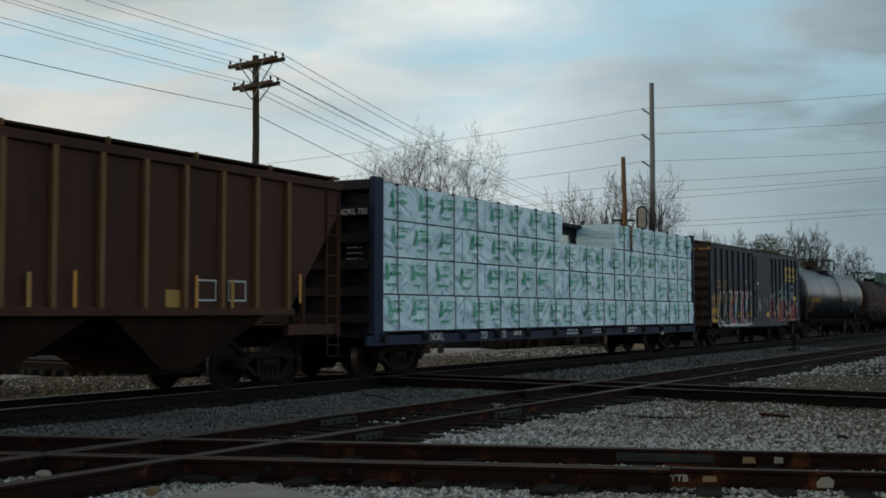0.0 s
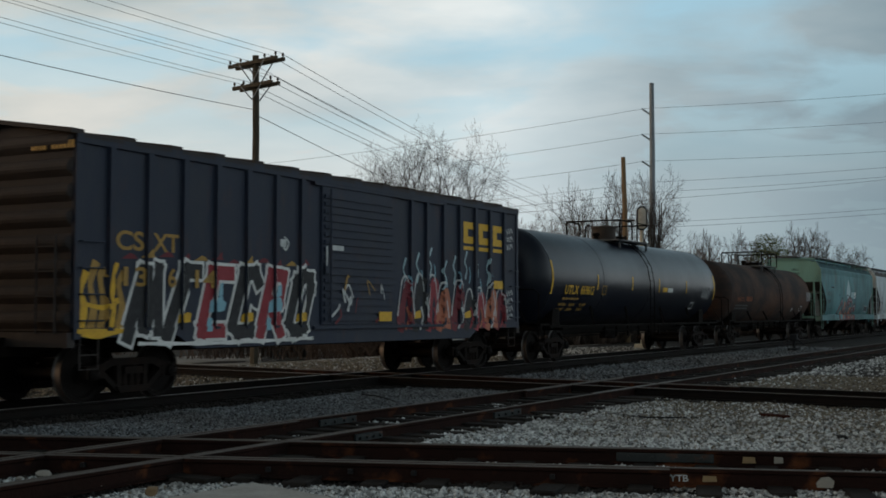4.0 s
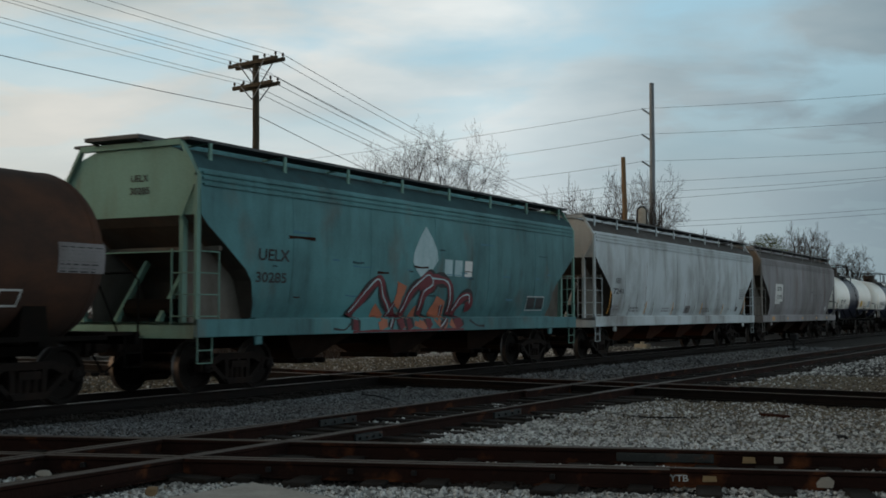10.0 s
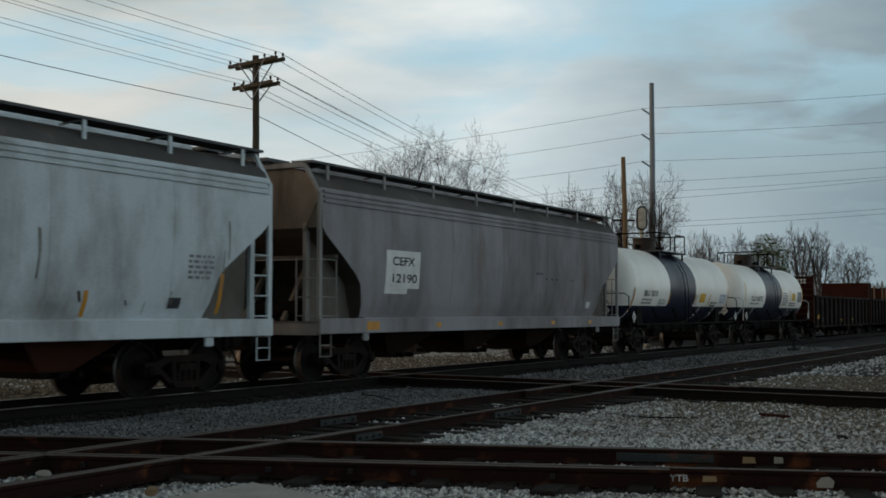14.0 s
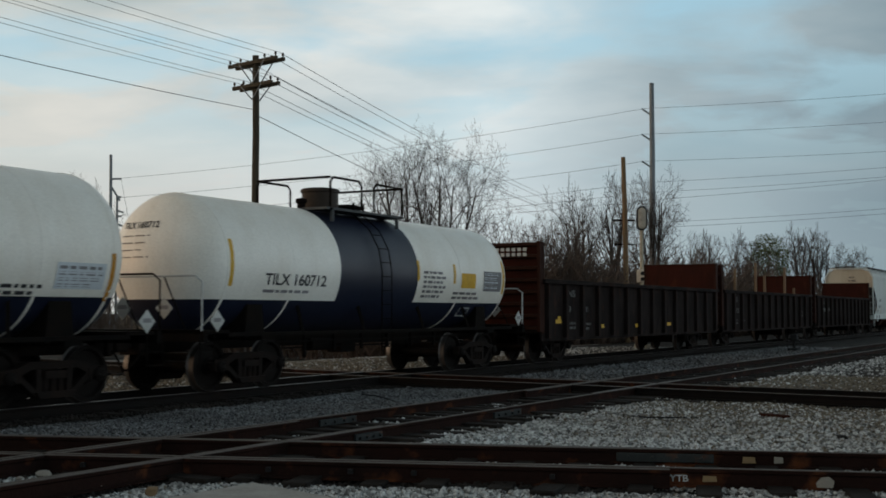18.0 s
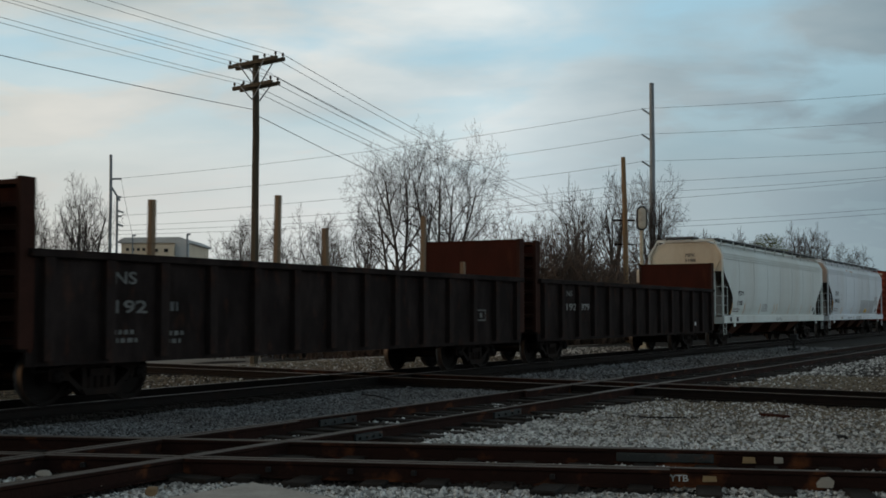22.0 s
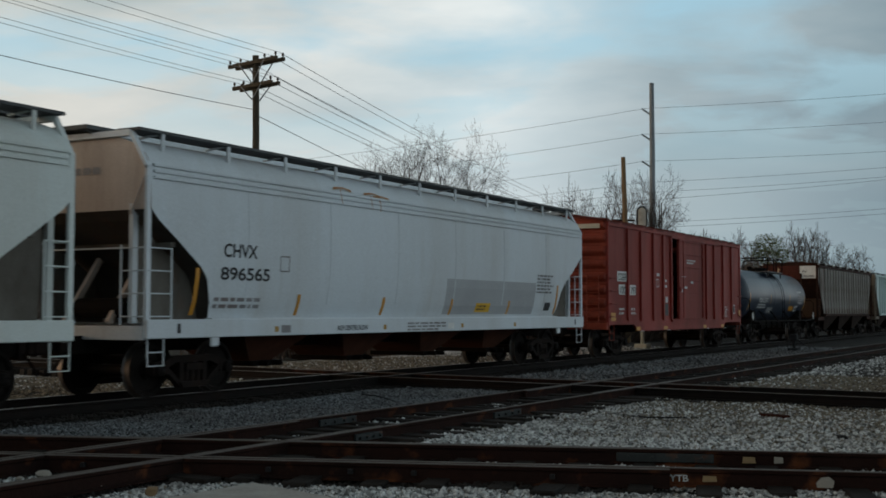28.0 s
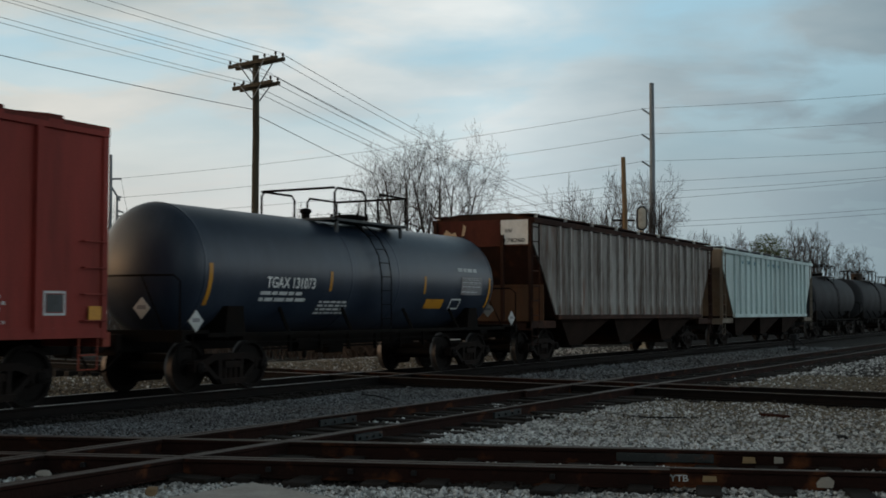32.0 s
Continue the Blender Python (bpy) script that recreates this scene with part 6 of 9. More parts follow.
        bm = bmesh.new()
        box(bm, *sorted((q * (half - 0.05), q * (half + 0.10))), -1.5, 1.5, 0.9, 1.12)
        part("end_sill", bm, endmat, car)
        for s in (-1, 1):
            bm = bmesh.new()
            ladder(bm, q * (half + 0.12), s * 1.05 - 0.2, 1.1, 2.6, 0.4, "y", 4)
            part("end_ladder", bm, endmat, car)
            bm = bmesh.new()
            stirrup(bm, q * (half - 0.35) - 0.2, s * 1.5)
            part("stirrup_step", bm, endmat, car)
        bm = bmesh.new()
        for s in (-1, 1):
            for k in range(4):
                z = 1.3 + k * 0.4
                pipe(bm, [(q * (half - 0.08), s * 1.53, z), (q * (half - 0.08), s * 1.6, z), (q * (half - 0.55), s * 1.6, z), (q * (half - 0.55), s * 1.53, z)], 0.014, 5)
        part("grab_iron", bm, body, car)
    # roof of pressed panels
    n = 14
    first = None
    w = 2 * half / n
    for nm, xa, xb, dz in (("roof_panel", w * 0.12, w * 0.88, 0.0), ("roof_seam", -w * 0.12, w * 0.12, 0.05)):
        for s in (-1, 1):
            bm = bmesh.new()
            p = [(xa, s * (Y + 0.05), z1 + 0.02 + dz), (xb, s * (Y + 0.05), z1 + 0.02 + dz), (xb, 0, z1 + 0.25 + dz), (xa, 0, z1 + 0.25 + dz)]
            v = [bm.verts.new(c) for c in p + [(x, y, z - 0.07) for x, y, z in p]]
            for f in ((0, 1, 2, 3), (7, 6, 5, 4), (0, 1, 5, 4), (1, 2, 6, 5), (2, 3, 7, 6), (3, 0, 4, 7)):
                bm.faces.new([v[k] for k in f])
            first = part(nm, bm, roofmat, car)
            first.matrix_basis = pose(-half, 0, 0)
            for i in range(1, n):
                again(first, car, pose(-half + w * i, 0, 0))
    return car


# ---------------- gondola with bulkheads ----------------
def gondola(name, label, x0, half, body, inner, reach=None, posts=14, z0=0.64, z1=2.28, zb=3.28):
    reach = reach or half + 0.75
    car = start_car(name, label, x0, half, half - 1.85, "gondola", reach)
    Y = 1.46
    for s in (-1, 1):
        bm = bmesh.new()
        prism(bm, [(-half, z0), (half, z0), (half, z1), (-half, z1)], s * Y, s * (Y - 0.04))
        part("side_sheet", bm, body, car)
        bm = bmesh.new()
        box(bm, -half, half, *sorted((s * (Y + 0.12), s * (Y - 0.06))), z1 - 0.05, z1 + 0.07, 0.012)
        part("top_chord", bm, body, car)
        first = None
        for i in range(posts):
            x = -half + 0.35 + (2 * half - 0.7) * i / (posts - 1)
            if first is None:
                bm = bmesh.new()
                prism(bm, [(-0.10, z0 + 0.08), (0.10, z0 + 0.08), (0.10, z1 - 0.05), (-0.10, z1 - 0.05)], s * (Y + 0.11), s * Y)
                first = part("side_stake", bm, body, car)
                first.matrix_basis = pose(x, 0, 0)
            else:
                again(first, car, pose(x, 0, 0))
    bm = bmesh.new()
    box(bm, -half + 0.03, half - 0.03, -Y + 0.05, Y - 0.05, 0.98, 1.06)
    part("floor", bm, inner, car)
    for q in (-1, 1):
        bm = bmesh.new()
        box(bm, *sorted((q * (half - 0.10), q * (half - 0.03))), -Y - 0.02, Y + 0.02, 0.85, zb)
        plate = part("bulkhead", bm, inner, car)
        bm = bmesh.new()
        for k in range(8):
            z = 1.0 + (zb - 1.05) * k / 7
            prism_pts = [(q * (half - 0.03), z - 0.06), (q * (half + 0.14), z - 0.035), (q * (half + 0.14), z + 0.035), (q * (half - 0.03), z + 0.06)]
            prism(bm, prism_pts, -Y + 0.05, Y - 0.05)
        part("bulkhead_rib", bm, M["rustdark"], plate)
        for s in (-1, 1):
            bm = bmesh.new()
            box(bm, *sorted((q * (half - 0.12), q * (half + 0.16))), *sorted((s * (Y - 0.06), s * (Y + 0.03))), 0.9, zb + 0.02)
            part("bulkhead_post", bm, M["rustdark"], plate)
        bm = bmesh.new()
        box(bm, *sorted((q * (half - 0.2), q * (half + 0.1))), -1.45, 1.45, 0.86, 1.06)
        for s in (-1, 1):
            stirrup(bm, q * (half - 0.35) - 0.2, s * 1.45)
        part("end_sill", bm, M["under"], car)
    return car


# ---------------- centre-beam flat car ----------------
def centerbeam(name, label, x0, half, reach):
    car = start_car(name, label, x0, half, half - 2.0, "flat car", reach)
    blue, ink = M["cbblue"], M["cbdark"]
    bm = bmesh.new()
    for s in (-1, 1):
        box(bm, -half, half, *sorted((s * 1.42, s * 1.5)), 0.72, 1.0, 0.01)
        box(bm, -half, half, *sorted((s * 1.3, s * 1.5)), 0.94, 1.0)
    part("deck_sill", bm, blue, car)
    first = None
    for s in (-1, 1):
        for i in range(12):
            x = -10.79 + 1.83 * i
            if first is None:
                bm = bmesh.new()
                bar(bm, (0, -0.10, 0), (0, 0.0, 0), 0.085, 10)
                box(bm, -0.12, 0.12, -0.05, 0.0, -0.1, 0.11)
                first = part("strap_winch", bm, ink, car)
                first.matrix_basis = pose(x, s * 1.5, 0.88)
            else:
                again(first, car, pose(x, s * 1.5, 0.88, 0, 0, 0 if s < 0 else 180))
    bm = bmesh.new()
    box(bm, -half, half, -1.45, 1.45, 0.90, 0.98)
    part("deck", bm, ink, car)
    # bulkheads: ribbed plate between heavy posts
    for q in (-1, 1):
        bm = bmesh.new()
        t = 0.62 if q < 0 else 0.2
        box(bm, *sorted((q * (half - t + 0.07), q * (half - t + 0.12))), -1.42, 1.42, 0.95, 4.28)
        bk = part("bulkhead", bm, ink, car)
        for k in range(6):
            z = 1.30 + 0.57 * k
            bm = bmesh.new()
            prism(bm, [(q * (half - t + 0.12), z - 0.15), (q * (half - t * 0.36), z - 0.09), (q * (half - t * 0.36), z + 0.09), (q * (half - t + 0.12), z + 0.15)], -1.4, 1.4)
            part("bulkhead_rib", bm, ink, bk)
        for y in (-0.45, 0.75):
            bm = bmesh.new()
            box(bm, *sorted((q * (half - t + 0.12), q * (half - t * 0.30))), y - 0.11, y + 0.11, 0.95, 4.26, 0.01)
            part("bulkhead_stile", bm, ink, bk)
        for s in (-1, 1):
            bm = bmesh.new()
            box(bm, *sorted((q * (half - (0.25 if q < 0 else 0.02)), q * (half - t))), *sorted((s * 1.38, s * 1.52)), 0.8, 4.32, 0.015)
            part("bulkhead_post", bm, blue, bk)
    # the beam: posts and top chord
    bm = bmesh.new()
    box(bm, -half + 0.5, half - 0.5, -0.32, 0.32, 4.10, 4.22, 0.02)
    box(bm, -half + 0.5, half - 0.5, -0.06, 0.06, 3.9, 4.12)
    part("top_chord", bm, ink, car)
    first = None
    for i in range(13):
        x = -half + 0.9 + (2 * half - 1.8) * i / 12
        if first is None:
            bm = bmesh.new()
            prism(bm, [(-0.14, 0.95), (0.14, 0.95), (0.10, 3.7), (0.26, 3.95), (-0.26, 3.95), (-0.10, 3.7)], -0.05, 0.05)
            first = part("beam_post", bm, ink, car)
            first.matrix_basis = pose(x, 0, 0)
        else:
            again(first, car, pose(x, 0, 0))
    return car
# ---------------- car paints ----------------
M["hopunder"] = mat("rusty_hopper_outlet", (0.022, 0.012, 0.008), 0.85, 0, (0.008, 0.006, 0.005), 0.7, 1.2, spec=0.1)
M["rusthop"] = mat("rust_red_hopper_outlet", (0.062, 0.024, 0.014), 0.85, 0, (0.016, 0.010, 0.008), 0.7, 1.2, spec=0.1, rust=0.2)
M["dome"] = mat("brown_valve_housing", (0.03, 0.02, 0.014), 0.6, 0, (0.012, 0.015, 0.012), 0.4, 3)
M["rustdark"] = mat("dark_rusty_steel", (0.032, 0.013, 0.009), 0.85, 0.0, (0.016, 0.009, 0.007), 0.6, 1.5, spec=0.08)
M["brown"] = mat("brown_hopper_paint", (0.062, 0.028, 0.019), 0.75, 0, (0.026, 0.015, 0.012), 0.6, 0.6, streak=5, spec=0.15, rust=0.2)
M["tan"] = mat("tan_rusty_rib", (0.185, 0.098, 0.042), 0.75, 0, (0.05, 0.025, 0.014), 0.6, 1.5, streak=5)
M["cbblue"] = mat("dark_blue_car_paint", (0.016, 0.024, 0.055), 0.65, 0, (0.02, 0.02, 0.028), 0.5, 1.0, spec=0.15)
M["cbdark"] = mat("blue_black_steel", (0.019, 0.020, 0.028), 0.75, 0, (0.034, 0.027, 0.023), 0.5, 1.0, spec=0.12)
M["navy"] = mat("dark_navy_boxcar_paint", (0.021, 0.028, 0.046), 0.6, 0, (0.046, 0.048, 0.056), 0.7, 1.6, streak=2.5, spec=0.2, rust=0.12)
M["navyend"] = mat("grimy_dark_end", (0.038, 0.033, 0.032), 0.75, 0, (0.070, 0.055, 0.045), 0.6, 0.9, streak=3, spec=0.15)
M["tankblack"] = mat("black_tank_paint", (0.0065, 0.009, 0.016), 0.30, 0, (0.014, 0.0135, 0.015), 0.5, 0.5, streak=3, spec=0.26)
M["dulltank"] = mat("dull_grey_black_tank", (0.024, 0.025, 0.028), 0.7, 0, (0.012, 0.012, 0.012), 0.6, 0.6, streak=3, spec=0.15)
M["tankbrown"] = mat("sooty_brown_tank", (0.072, 0.034, 0.021), 0.8, 0, (0.024, 0.019, 0.0175), 1.0, 0.4, streak=0.6, rust=0.12, spec=0.15, runs=0.3, edge=(0.38, 0.58))
M["green"] = mat("faded_turquoise_paint", (0.085, 0.235, 0.25), 0.62, 0, (0.032, 0.072, 0.076), 0.85, 0.38, streak=1.6, rust=0.3, spec=0.2, runs=0.7, edge=(0.40, 0.70))
M["greenend"] = mat("pale_turquoise_end", (0.15, 0.29, 0.245), 0.65, 0, (0.10, 0.13, 0.10), 0.5, 0.6, streak=3, rust=0.25)
M["greydirty"] = mat("dirty_pale_grey_paint", (0.47, 0.525, 0.545), 0.62, 0, (0.13, 0.115, 0.10), 0.85, 0.6, streak=2.0, rust=0.15, spec=0.2, runs=0.4, edge=(0.46, 0.74))
M["grimeend"] = mat("grimy_brownish_end", (0.20, 0.17, 0.135), 0.8, 0, (0.045, 0.036, 0.028), 0.8, 0.7, streak=3, rust=0.35, spec=0.12)
M["greymid"] = mat("weathered_mid_grey_paint", (0.255, 0.25, 0.26), 0.68, 0, (0.085, 0.07, 0.062), 0.8, 0.45, streak=2.5, rust=0.25, spec=0.15, runs=0.45)
M["tankwhite"] = mat("white_tank_paint", (0.84, 0.82, 0.76), 0.36, 0, (0.56, 0.48, 0.37), 0.45, 0.5, streak=2, runs=0.25, spec=0.4)
M["tankband"] = mat("black_tank_band", (0.011, 0.015, 0.032), 0.40, 0, (0.016, 0.018, 0.026), 0.4, 0.8, spec=0.28)
M["gon"] = mat("sooty_black_gondola", (0.0105, 0.0078, 0.0073), 0.88, 0, (0.034, 0.026, 0.024), 0.8, 1.5, streak=2, rust=0.12, spec=0.05)
M["palewhite"] = mat("pale_grey_white_paint", (0.54, 0.585, 0.57), 0.58, 0, (0.42, 0.39, 0.34), 0.5, 0.4, streak=6, spec=0.2, runs=0.4, rust=0.05)
# stained end paint, with the sunset's warmth on it put into the cream
M["creamend"] = mat("cream_stained_end", (0.47, 0.43, 0.345), 0.65, 0, (0.28, 0.20, 0.13), 0.55, 0.6, streak=3, runs=0.55)
M["greywhite"] = mat("light_grey_paint", (0.535, 0.58, 0.615), 0.58, 0, (0.40, 0.39, 0.37), 0.5, 0.4, streak=7, spec=0.2, runs=0.35)
M["paleend"] = mat("pale_grey_end", (0.47, 0.475, 0.46), 0.7, 0, (0.2, 0.18, 0.15), 0.6, 0.8, streak=3, runs=0.5)
M["ruststain"] = mat("orange_rust_stain", (0.34, 0.17, 0.07), 0.8, 0, (0.40, 0.36, 0.32), 0.6, 5)
M["paleleaf"] = mat("faded_pale_blue_paint", (0.40, 0.52, 0.55), 0.7, 0, (0.16, 0.30, 0.31), 0.6, 2.0, streak=2)
# grey end paint, its pink cast the warm low light put into the colour
M["pinkend"] = mat("pinkish_grey_end", (0.50, 0.43, 0.38), 0.7, 0, (0.2, 0.155, 0.12), 0.55, 0.8, streak=3, runs=0.5)
M["red"] = mat("oxide_red_boxcar_paint", (0.225, 0.030, 0.022), 0.6, 0, (0.085, 0.018, 0.014), 0.7, 0.7, streak=4, spec=0.18, runs=0.6, rust=0.10)
M["redend"] = mat("oxide_red_end", (0.23, 0.040, 0.022), 0.65, 0, (0.09, 0.022, 0.014), 0.6, 0.9, streak=2, rust=0.2)
M["redroof"] = mat("dull_red_roof", (0.10, 0.026, 0.020), 0.8, 0, (0.05, 0.017, 0.014), 0.6, 1, spec=0.12)
M["tankblue"] = mat("blue_black_tank_paint", (0.012, 0.019, 0.032), 0.34, 0, (0.036, 0.048, 0.070), 0.85, 0.9, streak=3, spec=0.36, runs=0.4)
M["nwsheet"] = mat("rust_streaked_grey_sheet", (0.30, 0.285, 0.265), 0.8, 0, (0.055, 0.032, 0.022), 0.9, 1.3, streak=5, rust=0.5, spec=0.12, runs=1.0, edge=(0.40, 0.66))
M["nwrib"] = mat("pale_grey_rib_paint", (0.52, 0.51, 0.485), 0.75, 0, (0.10, 0.06, 0.04), 0.9, 1.5, streak=4, rust=0.5, spec=0.15, runs=0.8, edge=(0.42, 0.66))
M["nwend"] = mat("brown_red_end", (0.034, 0.015, 0.010), 0.8, 0, (0.012, 0.009, 0.008), 0.75, 1.0, streak=2, spec=0.1, rust=0.35)
M["mint"] = mat("pale_mint_paint", (0.50, 0.61, 0.60), 0.68, 0, (0.22, 0.25, 0.24), 0.6, 0.7, streak=5, runs=0.6, rust=0.15)
M["print"] = mat("green_wrap_print", (0.05, 0.37, 0.23), 0.45, 0, (0.25, 0.50, 0.42), 0.5, 6)
M["strap"] = mat("dark_strap", (0.10, 0.10, 0.10), 0.6, 0, amount=0.2)
M["orange"] = mat("salmon_spray_paint", (0.40, 0.135, 0.075), 0.6, 0, (0.22, 0.07, 0.045), 0.5, 4)
M["maroon"] = mat("maroon_spray_paint", (0.14, 0.022, 0.03), 0.6, 0, (0.06, 0.02, 0.02), 0.4, 4)
M["skyblue"] = mat("pale_blue_spray_paint", (0.22, 0.42, 0.50), 0.6, 0, (0.15, 0.25, 0.3), 0.4, 4)
M["natx"] = mat("rusty_orange_stencil", (0.20, 0.06, 0.025), 0.8, 0, (0.06, 0.025, 0.015), 0.6, 9)
M["scuff"] = mat("dull_blue_scuff_paint", (0.05, 0.15, 0.22), 0.7, 0, (0.08, 0.2, 0.22), 0.7, 6)
M["crimson"] = mat("dark_red_spray_paint", (0.26, 0.035, 0.045), 0.6, 0, (0.12, 0.02, 0.02), 0.4, 4)

M["web"] = mat("grimy_grey_web_plate", (0.13, 0.12, 0.105), 0.85, 0, (0.045, 0.034, 0.026), 0.8, 0.9, streak=2, rust=0.25, spec=0.1)
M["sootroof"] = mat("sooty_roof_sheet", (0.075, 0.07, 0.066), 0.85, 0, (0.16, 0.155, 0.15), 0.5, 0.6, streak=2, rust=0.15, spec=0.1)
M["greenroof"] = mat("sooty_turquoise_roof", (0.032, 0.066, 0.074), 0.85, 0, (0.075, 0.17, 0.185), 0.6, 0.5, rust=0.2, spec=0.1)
M["dullpost"] = mat("grimy_grey_post_paint", (0.24, 0.235, 0.225), 0.75, 0, (0.09, 0.065, 0.05), 0.7, 1.5, streak=3, rust=0.3, spec=0.12)
# grime and the shade of this down-facing sheet, both put into the dark colour
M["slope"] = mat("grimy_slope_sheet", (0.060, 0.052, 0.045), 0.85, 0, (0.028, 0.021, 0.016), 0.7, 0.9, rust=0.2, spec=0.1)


def wrap_material():
    """Thin glossy plastic with soft folds drawn out aslant, in two directions that give way to each other."""
    m = bpy.data.materials.new("rumpled_plastic_wrap")
    m.use_nodes = True
    nt = m.node_tree
    b = nt.nodes["Principled BSDF"]
    tc = node(nt, "ShaderNodeTexCoord")
    oi = node(nt, "ShaderNodeObjectInfo")
    rs = node(nt, "ShaderNodeMath")
    rs.operation = "MULTIPLY"
    rs.inputs[1].default_value = 37.0
    nt.links.new(oi.outputs["Random"], rs.inputs[0])
    ofs = node(nt, "ShaderNodeVectorMath")
    ofs.operation = "ADD"
    nt.links.new(tc.outputs["Object"], ofs.inputs[0])
    nt.links.new(rs.outputs[0], ofs.inputs[1])
    folds = []
    for turn, across in ((40, 5.0), (-26, 4.2)):
        mp = node(nt, "ShaderNodeMapping")
        mp.inputs["Rotation"].default_value = (0, radians(turn), 0)
        mr = node(nt, "ShaderNodeMapping")
        mr.inputs["Scale"].default_value = (0.7, 1, across)
        nt.links.new(ofs.outputs[0], mp.inputs[0])
        nt.links.new(mp.outputs[0], mr.inputs[0])
        n1 = node(nt, "ShaderNodeTexNoise")
        n1.inputs["Scale"].default_value = 1.0
        n1.inputs["Detail"].default_value = 2.5
        n1.inputs["Distortion"].default_value = 0.35
        nt.links.new(mr.outputs[0], n1.inputs["Vector"])
        folds.append(n1.outputs["Fac"])
    n3 = node(nt, "ShaderNodeTexNoise")
    n3.inputs["Scale"].default_value = 0.9
    nt.links.new(ofs.outputs[0], n3.inputs["Vector"])
    pick = node(nt, "ShaderNodeMapRange")
    pick.inputs["From Min"].default_value, pick.inputs["From Max"].default_value = 0.42, 0.58
    nt.links.new(n3.outputs["Fac"], pick.inputs[0])
    mixf = node(nt, "ShaderNodeMix")
    nt.links.new(pick.outputs[0], mixf.inputs["Factor"])
    nt.links.new(folds[0], mixf.inputs["A"])
    nt.links.new(folds[1], mixf.inputs["B"])
    bp = node(nt, "ShaderNodeBump")
    bp.inputs["Strength"].default_value = 1.0
    bp.inputs["Distance"].default_value = 0.14
    nt.links.new(mixf.outputs["Result"], bp.inputs["Height"])
    nt.links.new(bp.outputs[0], b.inputs["Normal"])
    mx = node(nt, "ShaderNodeMix")
    mx.data_type = "RGBA"
    mx.inputs["A"].default_value = (0.38, 0.555, 0.625, 1)
    mx.inputs["B"].default_value = (0.58, 0.775, 0.86, 1)
    n2 = node(nt, "ShaderNodeTexNoise")
    n2.inputs["Scale"].default_value = 1.4
    n2.inputs["Detail"].default_value = 5
    nt.links.new(ofs.outputs[0], n2.inputs["Vector"])
    nt.links.new(n2.outputs["Fac"], mx.inputs["Factor"])
    nt.links.new(mx.outputs["Result"], b.inputs["Base Color"])
    b.inputs["Roughness"].default_value = 0.32
    b.inputs["Specular IOR Level"].default_value = 0.55
    return m


M["wrap"] = wrap_material()

# ---------------- the train ----------------
c1 = ribbed_hopper("covered_hopper", "brown ribbed covered hopper with tan rust-streaked posts", 11.6, 8.55, M["brown"], M["tan"], M["brown"], 15, z1=3.98, z0=1.42, roof=M["nwend"], chord=M["brown"])
c2 = centerbeam("centerbeam_flatcar", "dark blue centre-beam flat car carrying wrapped lumber", 32.58, 11.4, 12.35)
c3 = box_car("boxcar", "dark navy boxcar with painted scrawl along its lower side", 53.8, 7.74, M["navy"], M["navyend"], M["navyend"], [-7.0, -6.15, -5.3, -4.45, -3.6, -2.75, -1.95, 2.2, 2.9, 3.7, 4.5, 5.3, 6.1, 6.9], (-1.3, 1.4), M["navy"], louvred=True)
c4 = tank_car("tank_car", "large black tank car with yellow lettering and reflective bars", 71.93, 8.7, 1.45, 2.43, M["tankblack"], 9.42, dome=0.42, seams=(-4.0, 0.3), cage_shift=0.15)
c5 = tank_car("tank_car", "sooty brown tank car with top railing and ladder", 90.17, 8.15, 1.38, 2.28, M["tankbrown"], 8.82, seams=(-3.9, 0.4), cage_shift=0.72)
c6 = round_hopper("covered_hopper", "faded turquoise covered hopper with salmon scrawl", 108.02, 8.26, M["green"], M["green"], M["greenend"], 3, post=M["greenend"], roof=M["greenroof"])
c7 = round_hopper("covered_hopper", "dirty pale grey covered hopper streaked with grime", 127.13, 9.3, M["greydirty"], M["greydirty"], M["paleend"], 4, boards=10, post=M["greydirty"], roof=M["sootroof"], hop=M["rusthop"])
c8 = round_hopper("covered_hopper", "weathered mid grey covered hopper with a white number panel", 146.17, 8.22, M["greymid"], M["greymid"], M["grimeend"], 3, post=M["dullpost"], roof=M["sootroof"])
c9 = tank_car("tank_car", "white tank car with black underside and broad black band", 162.15, 6.25, 1.36, 2.34, M["tankwhite"], 7.0, bands=((-1.95, 1.15, M["tankband"]),), dome=0.42, lower=M["tankband"], plate_z=1.66, rail_mat=M["under"], cage_shift=-0.4, seams=(2.2, 4.1), hazard=True)
c10 = tank_car("tank_car", "white tank car with black band and white end handrails", 176.15, 6.25, 1.33, 2.30, M["tankwhite"], 6.95, bands=((-2.0, 1.15, M["tankband"]),), dome=0.40, lower=M["tankband"], plate_z=1.66, cage_shift=-0.4, rail_mat=M["stencil"], seams=(-3.6, 3.2), hazard=True)
gons = []
for i, (gx, gh) in enumerate(((192.27, 8.45), (209.9, 8.31), (227.57, 8.3))):
    gons.append(gondola("gondola", ("sooty black gondola with rusty end bulkheads and amber marks", "sooty black gondola with rusty bulkheads and wooden stakes", "dark brown-black gondola with rust-red end bulkheads")[i], gx, gh, M["gon"], M["rust"], zb=3.36))
c14 = round_hopper("covered_hopper", "off-white covered hopper with a stained end tinted cream by sunset light", 246.8, 9.7, M["palewhite"], M["palewhite"], M["creamend"], 4, boards=11, reach=10.3, hop=M["rusthop"])
c15 = round_hopper("covered_hopper", "light grey covered hopper with black lettering", 267.2, 9.15, M["greywhite"], M["greywhite"], M["pinkend"], 4, boards=11, reach=9.95, hop=M["rusthop"])
